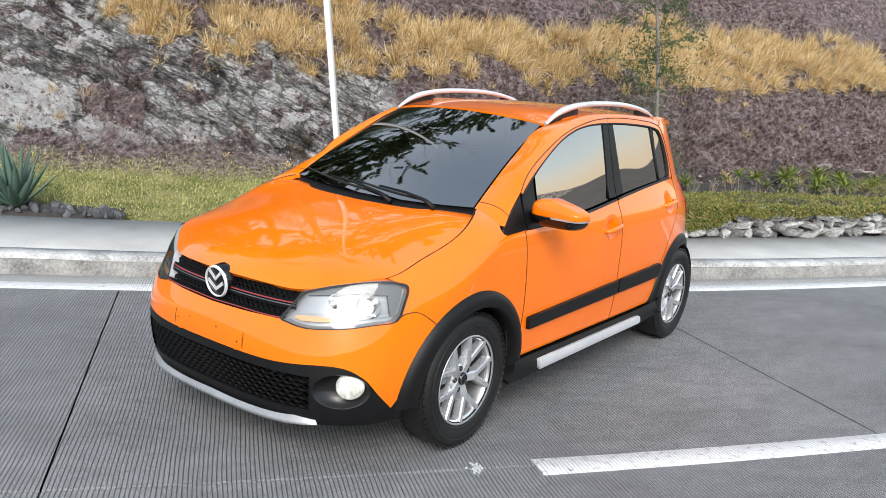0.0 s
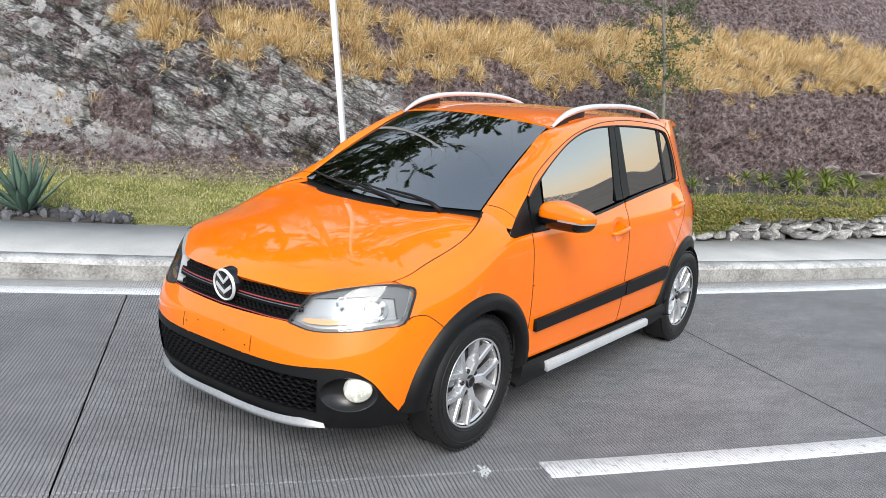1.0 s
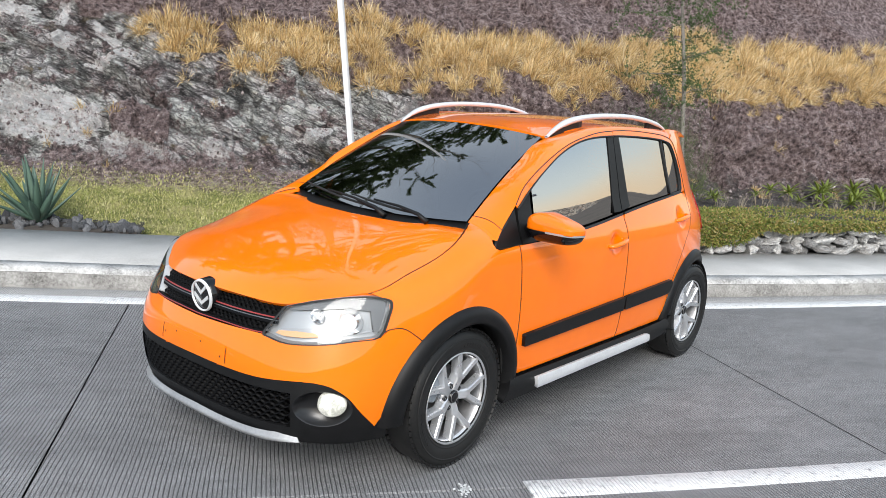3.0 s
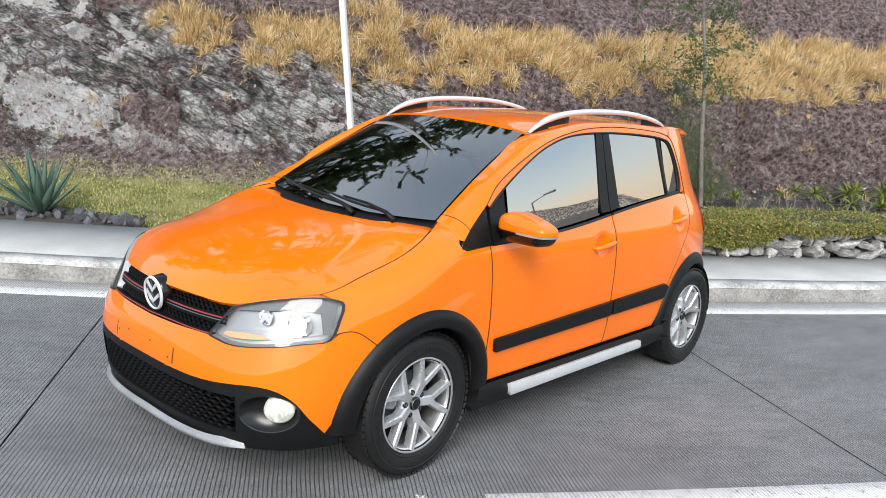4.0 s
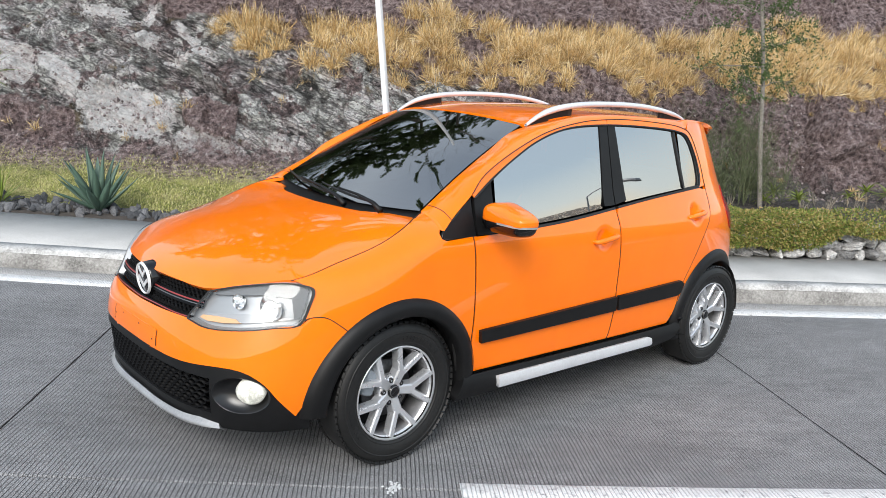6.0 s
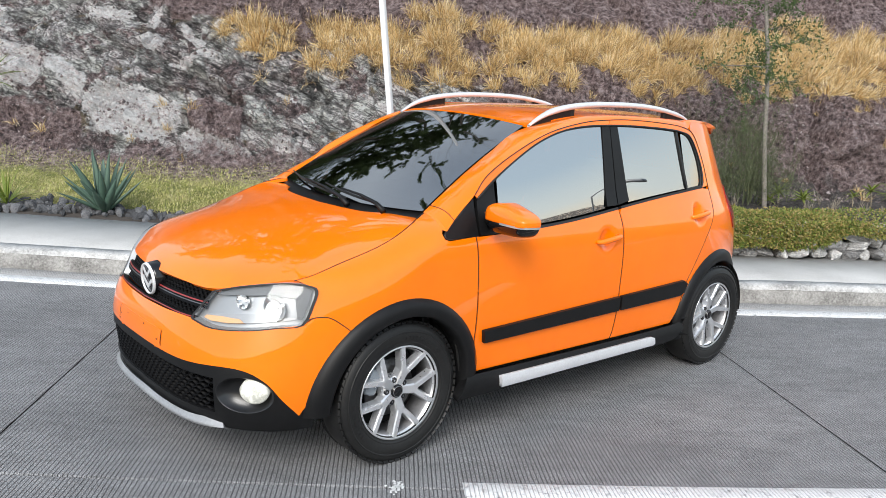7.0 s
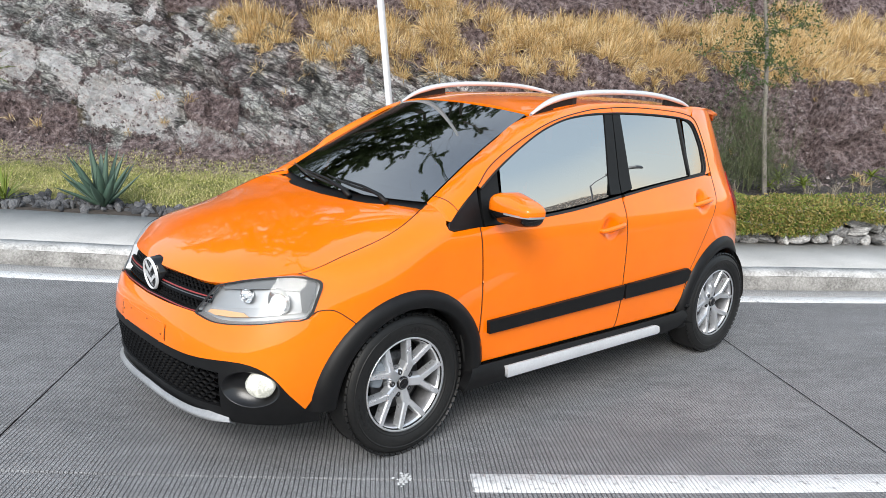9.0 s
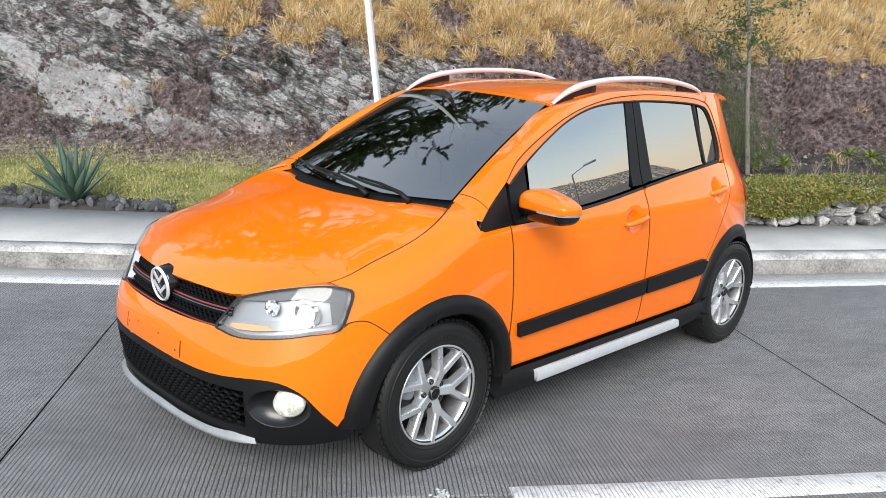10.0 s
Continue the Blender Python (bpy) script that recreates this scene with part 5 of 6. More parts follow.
# door mirrors
def superegg(rx, ry, rz, e1, e2, z_low, z_high, nu=28, nv=12):
    """Part of a rounded box-like egg, between two heights."""
    def sp(v, e):
        return math.copysign(abs(v) ** e, v)
    rows = []
    for j in range(nv + 1):
        z = z_low + (z_high - z_low) * j / nv
        t = max(-1, min(1, z / rz))
        k = (1 - abs(t) ** (2 / e1)) ** (e1 / 2)
        rows.append([(rx * k * sp(math.cos(2 * math.pi * i / nu), e2), ry * k * sp(math.sin(2 * math.pi * i / nu), e2), z) for i in range(nu + 1)])
    bm = loft(rows, (0, 0, 1))
    bmesh.ops.remove_doubles(bm, verts=bm.verts, dist=1e-5)
    bmesh.ops.holes_fill(bm, edges=[e for e in bm.edges if e.is_boundary])
    bmesh.ops.recalc_face_normals(bm, faces=bm.faces)
    return bm


def build_mirror(sign):
    m = thing("door_mirror", "", "", Matrix())
    m.parent = car
    m.matrix_basis = pose(-0.485, 0.937, 1.062, 0, 0, -12) if sign > 0 else pose(-0.66, -0.80, 1.03, 0, 0, 78)
    def shaped(bm):
        for v in bm.verts:
            t = (v.co.y * sign + 0.11) / 0.22
            v.co.z = v.co.z * (1.14 - 0.72 * max(0, t - 0.30)) if v.co.z > 0 else v.co.z * (1.04 - 0.12 * t)
            v.co.x *= 1.06 - 0.25 * t
            if v.co.x < 0:
                v.co.x *= 0.65
        return bm
    def outer_half(bm):
        bmesh.ops.delete(bm, geom=[v for v in bm.verts if v.co.y * sign < -0.045], context="VERTS")
        return bm
    part("cover", shaped(superegg(0.094, 0.140, 0.058, 0.62, 0.42, -0.016, 0.0575)), paint, m, "orange cover")
    part("repeater", outer_half(shaped(superegg(0.0965, 0.1425, 0.088, 0.80, 0.50, -0.022, -0.0125, nv=3))), lamp_white, m, "white repeater strip")
    part("base", shaped(superegg(0.093, 0.139, 0.080, 0.75, 0.50, -0.066, -0.0165)), gloss_black, m, "black lower shell")
    part("mirror_glass", rounded_box((0.004, 0.15, 0.055), (-0.046, 0, 0.0), 0.0015), chrome, m)
    bm = tube([(0.02, sign * -0.06, -0.044), (0.025, sign * -0.11, -0.040), (0.03, sign * -0.165, -0.030)], [0.026, 0.030, 0.036], 12)
    part("arm", bm, black_plastic, m)


build_mirror(1), build_mirror(-1)

# door handles
for sign in (1, -1):
    for hx, hz in ((-1.305, 0.893), (-2.195, 0.967)):
        y = half_width(hz) if hx > -1.7 else side_y(hx + 0.1, hz)
        pts = [(hx + 0.088, y - 0.004, hz - 0.010), (hx + 0.080, y + 0.020, hz - 0.009), (hx + 0.04, y + 0.030, hz - 0.003), (hx - 0.03, y + 0.030, hz + 0.006), (hx - 0.075, y + 0.021, hz + 0.011), (hx - 0.084, y - 0.004, hz + 0.012)]
        pts = [(x, sign * (v - 0.012 * (hx < -2)), z) for x, v, z in smooth_line(pts, 4)]
        bm = tube(pts, [0.011 + 0.003 * math.sin(math.pi * i / (len(pts) - 1)) for i in range(len(pts))], 10)
        part("door_handle", bm, paint, car)


# roof rails
rail_z = spline([-0.955, -1.03, -1.12, -1.24, -1.36, -1.65, -2.03, -2.22, -2.34, -2.40], [1.452, 1.494, 1.528, 1.553, 1.567, 1.580, 1.570, 1.545, 1.516, 1.492])
for sign in (1, -1):
    rows = []
    xs = np.linspace(-0.955, -2.40, 44)
    prof = [(-1, -1), (-1.1, 0), (-0.8, 0.8), (0, 1), (0.8, 0.8), (1.1, 0), (1, -1), (-1, -1)]
    for x in xs:
        t = min(1.0, min(-0.93 - x, x + 2.43) / 0.2)
        rows.append([(x, sign * 0.520 + a * (0.007 + 0.012 * t), rail_z(x) - 0.010 + b * (0.004 + 0.010 * t)) for a, b in prof])
    rail = part("roof_rail", loft(rows, (0, 0, 1)), silver_paint, car, "satin silver roof rail")
    for x0, x1 in ((-0.985, -1.285), (-2.10, -2.385)):
        bm = bmesh.new()
        xs2 = np.linspace(x0, x1, 9)
        for k, yy in enumerate((0.508, 0.532)):
            lo = [bm.verts.new((x, sign * yy, roof_z(x, 0.52) - 0.01)) for x in xs2]
            hi = [bm.verts.new((x, sign * yy, rail_z(x) - 0.018)) for x in xs2]
            for i in range(8):
                bm.faces.new((lo[i], lo[i + 1], hi[i + 1], hi[i]))
            if k == 0:
                first_lo, first_hi = lo, hi
        for i in (0, 8):
            bm.faces.new((first_lo[i], first_hi[i], hi[i], lo[i]))
        bmesh.ops.recalc_face_normals(bm, faces=bm.faces)
        part("rail_foot", bm, black_plastic, rail)

# wipers
for (u0, v0), (u1, v1), (pu, pv) in (((-0.90, 0.055), (0.25, -0.012), (0.32, -0.035)), ((-0.17, 0.06), (0.62, -0.015), (0.72, -0.045))):
    n_ = 12
    line_ = [screen(u0 + (u1 - u0) * i / n_, v0 + (v1 - v0) * i / n_) + Vector((0.014, 0, 0.022)) for i in range(n_ + 1)]
    blade = part("wiper", tube(line_, [0.004 + 0.003 * math.sin(math.pi * i / n_) for i in range(n_ + 1)], 8), rubber_and_gap, car)
    a, b = screen(u0 + (u1 - u0) * 0.38, v0 + (v1 - v0) * 0.38), screen(pu, pv)
    arm = [a + Vector((0.02, 0, 0.036)), a.lerp(b, 0.5) + Vector((0.03, 0, 0.044)), a.lerp(b, 0.85) + Vector((0.03, 0, 0.034)), b + Vector((0.025, 0, 0.008))]
    part("wiper_arm", tube(arm, [0.005, 0.007, 0.010, 0.015], 8), black_plastic, blade)

# tail lamps, roof spoiler
for sign in (1, -1):
    lampo = smooth_line([(-2.70, 1.06), (-2.67, 0.97), (-2.72, 0.85), (-2.86, 0.83), (-2.97, 0.86), (-2.94, 0.98), (-2.86, 1.08), (-2.76, 1.10), (-2.70, 1.06)], 3)[:-1]
    part("tail_lamp", panel([(float(a), float(b)) for a, b in lampo], on_side(sign, 0.006), (0, sign, 0), 0.03, 0.03), lamp_red, car, "red tail lamp")
bm = panel([(-2.70, -0.49), (-2.70, 0.49), (-2.80, 0.45), (-2.86, 0.28), (-2.88, 0.0), (-2.86, -0.28), (-2.80, -0.45)], lambda x, y: Vector((x, y, roof_z(max(x, -2.8), y) + 0.005 - 0.35 * max(0, -2.74 - x))), (0, 0, 1), 0.05, 0.03)
part("roof_spoiler", bm, paint, car)

# the cabin behind the dark glass
part("dashboard", rounded_box((0.42, 1.18, 0.22), (-0.45, 0, 0.90), 0.07, 3), interior, car)
part("cabin_floor", rounded_box((2.3, 1.36, 0.06), (-1.45, 0, 0.40), 0.02), interior, car)
part("bulkhead", rounded_box((0.05, 1.30, 0.5), (-0.26, 0, 0.68), 0.02), interior, car)
part("parcel_shelf", rounded_box((0.5, 1.2, 0.04), (-2.55, 0, 0.98), 0.015), interior, car)
for y in (0.34, -0.34):
    for nm, size, c in (("seat_cushion", (0.50, 0.48, 0.16), (-1.18, y, 0.56)), ("seat_back", (0.14, 0.46, 0.60), (-1.46, y, 0.90)), ("headrest", (0.09, 0.25, 0.17), (-1.50, y, 1.30))):
        part(nm, rounded_box(size, c, 0.04, 3), interior, car)
part("rear_bench", rounded_box((0.5, 1.24, 0.18), (-2.05, 0, 0.60), 0.05, 3), interior, car)
part("rear_backrest", rounded_box((0.14, 1.22, 0.55), (-2.32, 0, 0.92), 0.05, 3), interior, car)
ring = [(-0.78 + 0.06 * math.sin(t), 0.35 + 0.18 * math.cos(t), 0.98 + 0.165 * math.sin(t)) for t in np.linspace(0, 2 * math.pi, 33)]
wheel_ring = part("steering_wheel", tube(ring, 0.014, 8, False), interior, car)
part("wheel_boss", rounded_box((0.05, 0.30, 0.07), (-0.77, 0.35, 0.97), 0.02), interior, wheel_ring)
part("inner_mirror", rounded_box((0.03, 0.22, 0.06), (-0.80, 0.0, 1.40), 0.012), interior, car)

# ---------------------------------------------------------------- pole, trees, plants, stones
white_metal = speckled("white_painted_metal", (0.62, 0.62, 0.63), (0.78, 0.78, 0.78), 30, 0.45, 0.05, 0.001)
grey_metal = speckled("galvanised_metal", (0.25, 0.26, 0.27), (0.38, 0.39, 0.40), 30, 0.45, 0.05, 0.001, metal=0.6)
bark = speckled("grey_bark", (0.13, 0.115, 0.10), (0.34, 0.31, 0.27), 40, 0.9, 0.6, 0.006)
pale_bark = speckled("pale_palm_bark", (0.34, 0.32, 0.29), (0.62, 0.59, 0.54), 50, 0.9, 0.6, 0.006)


dry_stem = speckled("dry_plant_stem", (0.16, 0.13, 0.09), (0.36, 0.30, 0.21), 40, 0.9, 0.4, 0.003)


def leafy(name, colours, rough=0.55, translucent=0.25):
    """Leaves that differ from one to the next."""
    m = material(name, colours[0], rough)
    n = Nodes(m)
    g = n.add("NewGeometry")
    stops = [(i / (len(colours) - 1), c) for i, c in enumerate(colours)]
    n.color(n.mix(0.7, n.ramp(n.noise(9, 3), stops), n.ramp(g.outputs["Random Per Island"], stops)))
    thin, both = n.add("BsdfTranslucent"), n.add("MixShader")
    n.link(n.bsdf.inputs["Base Color"].links[0].from_socket, thin.inputs["Color"])
    both.inputs[0].default_value = translucent
    n.link(n.bsdf.outputs[0], both.inputs[1])
    n.link(thin.outputs[0], both.inputs[2])
    n.link(both.outputs[0], n.tree.nodes["Material Output"].inputs[0])
    return m


agave_leaf = leafy("blue_green_agave_leaf", [(0.035, 0.075, 0.055), (0.09, 0.15, 0.11), (0.17, 0.24, 0.19)], 0.5, 0.05)
yucca_leaf = leafy("yellow_green_yucca_leaf", [(0.10, 0.15, 0.02), (0.20, 0.27, 0.04), (0.34, 0.38, 0.08)])
bed_leaf = leafy("bed_plant_leaf", [(0.05, 0.09, 0.015), (0.13, 0.19, 0.03), (0.27, 0.32, 0.06), (0.42, 0.40, 0.10)])
hedge_leaf = leafy("creeper_leaf", [(0.025, 0.055, 0.012), (0.08, 0.14, 0.025), (0.17, 0.23, 0.04), (0.34, 0.32, 0.08), (0.40, 0.24, 0.11), (0.46, 0.36, 0.16)])
tree_leaf = leafy("dark_tree_leaf", [(0.03, 0.055, 0.016), (0.065, 0.11, 0.03), (0.13, 0.18, 0.055)])
dry_blade = leafy("dry_grass_blade", [(0.06, 0.036, 0.016), (0.34, 0.215, 0.085), (0.74, 0.51, 0.22), (0.95, 0.76, 0.43), (1.0, 0.94, 0.74)], 0.75, 0.25)
lawn_blade = leafy("lawn_blade", [(0.10, 0.15, 0.025), (0.28, 0.34, 0.06), (0.50, 0.50, 0.15), (0.78, 0.67, 0.34), (0.88, 0.80, 0.52)], 0.7)
dead_stalk = leafy("dead_stalk", [(0.24, 0.20, 0.15), (0.42, 0.37, 0.30)], 0.9)


def rocky(name, stops, scale=9, bump=0.7):
    m = material(name, stops[1], 0.9)
    n = Nodes(m)
    info = n.add("ObjectInfo")
    fine, wide = n.noise(scale * 6, 9, 0.75), n.noise(scale, 7, 0.65, distortion=0.7)
    f = n.math("ADD", n.math("MULTIPLY", fine, 0.4), n.math("MULTIPLY", wide, 0.6))
    f = n.math("ADD", f, n.math("MULTIPLY", n.math("SUBTRACT", info.outputs["Random"], 0.5), 0.22))
    n.color(n.ramp(f, [(0.33, stops[0]), (0.5, stops[1]), (0.68, stops[2])]))
    n.bump(n.math("ADD", fine, wide), bump, 0.02)
    return m


wall_stone = rocky("grey_wall_stone", [(0.10, 0.10, 0.102), (0.36, 0.355, 0.35), (0.86, 0.85, 0.83)], 3.2)
river_stone = rocky("dark_bed_stone", [(0.03, 0.031, 0.035), (0.095, 0.098, 0.106), (0.27, 0.27, 0.28)], 12)
pale_rock = rocky("pale_pink_rock", [(0.16, 0.125, 0.12), (0.40, 0.345, 0.33), (0.68, 0.63, 0.61)], 4, 1.0)

rng = random.Random(7)


def stone(rx, ry, rz, sub=2, rough=0.28, seed=0.0):
    """A broken stone: a ball cut by random planes, then roughened."""
    bm = bmesh.new()
    bmesh.ops.create_icosphere(bm, subdivisions=sub, radius=1.0)
    r = random.Random(seed)
    cuts = [(Vector((r.gauss(0, 1), r.gauss(0, 1), r.gauss(0, 1))).normalized(), r.uniform(0.42, 0.74)) for _ in range(11)]
    for v in bm.verts:
        d = v.co.normalized()
        k = 1.0
        for nrm, h in cuts:
            c = d.dot(nrm)
            if c > 0.05:
                k = min(k, h / c)
        k *= 1 + rough * 0.35 * noise.noise(d * 2.3 + Vector((seed * 3.1, 0, seed)))
        v.co = Vector((d.x * rx, d.y * ry, d.z * rz)) * k * 1.12
    return bm


def shared(name, me, parent, m):
    ob = new(name, me)
    ob.parent = parent
    ob.matrix_basis = m
    return ob


def mesh_of(bm, mat, smooth=False):
    for f in bm.faces:
        f.smooth = smooth
    me = bpy.data.meshes.new("piece")
    bm.to_mesh(me)
    bm.free()
    me.materials.append(mat)
    return me


# white square post on the pavement
post = thing("white_post", "white painted square metal post standing on the pavement", "post", upright(at(0.53, -0.93, 0.157)))
part("shaft", rounded_box((0.047, 0.047, 5.6), (0, 0, 2.8), 0.006), white_metal, post, m=pose(0, 0, 0, 0, 0, 20))
part("base_plate", rounded_box((0.2, 0.2, 0.014), (0, 0, 0.012), 0.004), white_metal, post, m=pose(0, 0, 0, 0, 0, 20))


# dry stone wall, creeper, planting bed
wall = thing("stone_wall", "low dry-laid wall of rough grey stones beside the pavement", "wall")
# near-black core: the shade between the stones is put into its colour
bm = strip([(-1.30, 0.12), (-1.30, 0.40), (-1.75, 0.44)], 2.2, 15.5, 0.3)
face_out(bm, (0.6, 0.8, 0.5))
part("core", bm, speckled("shaded_stone_gaps", (0.03, 0.028, 0.026), (0.075, 0.07, 0.065), 20, 0.95), wall)
stones = [mesh_of(stone(1, 1, 1, 3, 0.4, 11 + i), wall_stone) for i in range(12)]
row_z, heights = 0.162, (0.10, 0.088, 0.08, 0.07)
for h in heights:
    s = 2.2 + rng.uniform(0, 0.1)
    while s < 15.4:
        w = rng.choice((0.10, 0.14, 0.18, 0.23, 0.30)) * rng.uniform(0.85, 1.15)
        hh = h * rng.uniform(0.85, 1.25)
        p = at(s + w / 2, -1.235 + rng.uniform(-0.03, 0.03), row_z + h / 2 + rng.uniform(-0.012, 0.012))
        ang = math.degrees(START + s / RADIUS) + 90
        m = Matrix.Translation(p) @ pose(0, 0, 0, rng.uniform(-12, 12), rng.uniform(-16, 16), ang) @ Matrix.Diagonal((w * 0.64, 0.13, hh * 0.74, 1)) @ pose(0, 0, 0, 90 * rng.randrange(4), 90 * rng.randrange(4), 90 * rng.randrange(4))
        shared("stone", rng.choice(stones), wall, m)
        s += w
    row_z += h


def leaf_into(bm, p, d, up, length, width, fold=0.15):
    """A pointed leaf of four triangles."""
    side = d.cross(up)
    if side.length < 1e-4:
        side = d.orthogonal()
    side.normalize()
    nrm = side.cross(d)
    a, b = bm.verts.new(p), bm.verts.new(p + d * length)
    mid = p + d * length * 0.45
    l, r, c = bm.verts.new(mid + side * width / 2 + nrm * fold * width), bm.verts.new(mid - side * width / 2 + nrm * fold * width), bm.verts.new(mid)
    bm.faces.new((a, c, l)), bm.faces.new((a, r, c)), bm.faces.new((c, b, l)), bm.faces.new((r, b, c))


def from_arrays(name, verts, faces, mat, label, category, kind="stuff"):
    me = bpy.data.meshes.new(name)
    me.from_pydata(verts, [], faces)
    me.materials.append(mat)
    ob = new(name, me)
    ob.matrix_basis = LEVEL
    return tagged(ob, label, category, kind=kind)


def rand_dir(r, up=0.0):
    v = Vector((r.gauss(0, 1), r.gauss(0, 1), r.gauss(0, 1) + up))
    return v.normalized()


def scatter_leaves(places, size, r, up=0.4):
    verts, faces = [], []
    for p, bias in places:
        d = (rand_dir(r) + bias).normalized()
        side = d.cross(rand_dir(r)).normalized()
        nrm = side.cross(d)
        L, W = size * r.uniform(0.7, 1.35), size * r.uniform(0.4, 0.65)
        i = len(verts)
        mid = p + d * L * 0.45
        verts += [p, mid + side * W / 2 + nrm * W * 0.15, p + d * L, mid - side * W / 2 + nrm * W * 0.15]
        faces += [(i, i + 1, i + 2), (i, i + 2, i + 3)]
    return [tuple(v) for v in verts], faces


def creeper_top(s, d):
    """Height of the creeper's crest over the bed."""
    lump = noise.fractal(Vector((s * 1.3, d * 2.2, 3.0)), 1, 2, 4)
    return 0.55 + 0.07 * lump


places = []
while len(places) < 72000:
    s = rng.uniform(1.9, 15.5) if rng.random() < 0.7 else rng.uniform(2.6, 5.3)
    d = rng.uniform(-1.84, -1.06) if rng.random() < 0.42 else -1.1
    edge = 0.5 + 0.5 * noise.noise(Vector((s * 1.1, 0, 8)))
    if d > -1.16:
        low = 0.27 + 0.17 * clamp((s - 4.75) / 0.35) + 0.11 * noise.noise(Vector((s * 2.1, 5, 1))) - (0.12 if noise.noise(Vector((s * 1.3, 2, 2))) > 0.42 else 0)
        z = rng.uniform(min(low, 0.5), 0.56)
        out = at(s, d + 1) - at(s, d)
        places.append((at(s, -1.085 + rng.uniform(-0.05, 0.035) + 0.15 * (z - 0.42), z), out * 0.5 + Vector((0, 0, -0.2))))
    else:
        k = min(1, (-1.06 - d) / 0.12) * min(1, (d + 1.88 + 0.1 * edge) / 0.14)
        z = 0.46 + (creeper_top(s, d) - 0.46) * max(0, k) ** 0.4 + rng.uniform(-0.04, 0.02)
        places.append((at(s, d, z), Vector((0, 0, 0.6)) + (at(s, d + 1) - at(s, d)) * 0.4))
for _ in range(9000):
    s, d = rng.uniform(8.4, 14), rng.uniform(-3.1, -1.8)
    lump = clamp((s - 8.4 + 0.8 * noise.noise(Vector((s, d * 2, 4)))) / 1.2)
    if rng.random() < lump:
        places.append((at(s, d, bank_z(s, d) + rng.uniform(0.02, 0.16) * lump), Vector((0, 0, 0.5))))
v, f = scatter_leaves(places, 0.030, rng)
from_arrays("creeper", v, f, hedge_leaf, "dense green and rusty creeper hanging over the stone wall", "creeper")

# dark stones along the pavement
bed = thing("stone_bed", "bed of dark broken stones edging the lawn", "stone bed")
bm = strip([(-1.41, 0.12), (-1.42, 0.175), (-2.0, 0.20), (-2.05, 0.15)], -9, -1.5, 0.3)
face_out(bm, (0, 0, 1))
part("soil", bm, speckled("dark_bed_soil", (0.025, 0.022, 0.02), (0.06, 0.052, 0.046), 30, 0.95), bed)
pebbles = [mesh_of(stone(1, 1, 1, 2, 0.35, 41 + i), river_stone) for i in range(9)]
for i in range(298):
    s = rng.uniform(-4.7, -1.45)
    wide = 0.56 * min(1, max(0.12, (-1.35 - s) / 1.2))
    d = -1.418 - rng.uniform(0, 1) ** 1.2 * wide
    r = rng.choice((0.026, 0.034, 0.042, 0.055)) * rng.uniform(0.85, 1.15)
    m = Matrix.Translation(at(s, d, max(0.170, hill_z(s, d) - 0.045) + r * 0.35 + rng.uniform(0, 0.025))) @ pose(0, 0, 0, rng.uniform(0, 360), rng.uniform(0, 360), rng.uniform(0, 360)) @ Matrix.Diagonal((r * 1.25, r, r * 0.75, 1))
    shared("stone", rng.choice(pebbles), bed, m)


# agave: thick channelled leaves in a rosette
def sword_leaf(length, width, lean, curve, thick=0.25, seg=8, tip=0.02):
    rows = []
    for i in range(seg + 1):
        t = i / seg
        w = width * (0.55 + 0.9 * t - 1.45 * t * t) if t < 0.98 else width * tip
        w = max(w, width * tip)
        a = radians(lean + curve * t)
        x, z = 0, 0
        for k in range(i):
            aa = radians(lean + curve * (k + 0.5) / seg)
            x += math.sin(aa) * length / seg
            z += math.cos(aa) * length / seg
        nx, nz = -math.cos(a), math.sin(a)
        up = w * thick
        rows.append([(x + nx * up * 0.9, -w / 2, z + nz * up * 0.9), (x, -w * 0.22, z), (x, w * 0.22, z), (x + nx * up * 0.9, w / 2, z + nz * up * 0.9), (x - nx * up * 0.5, w * 0.15, z - nz * up * 0.5), (x - nx * up * 0.5, -w * 0.15, z - nz * up * 0.5), (x + nx * up * 0.9, -w / 2, z + nz * up * 0.9)])
    bm = loft(rows, (0, 0, 1))
    bmesh.ops.remove_doubles(bm, verts=bm.verts, dist=1e-6)
    bmesh.ops.recalc_face_normals(bm, faces=bm.faces)
    return bm


agave = thing("agave", "blue-green agave with broad pointed leaves in dark stones", "agave", upright(at(-2.42, -1.60, 0.20)))
for i in range(25):
    t = i / 24
    lean = 6 + 52 * t ** 0.8 + rng.uniform(-4, 4)
    part("leaf", sword_leaf(rng.uniform(0.55, 0.64) * (1 - 0.22 * t), rng.uniform(0.105, 0.135), lean, rng.uniform(-8, 6)), agave_leaf, agave, m=pose(0.02 * math.cos(i * 2.4), 0.02 * math.sin(i * 2.4), 0, 0, 0, i * 137.5))


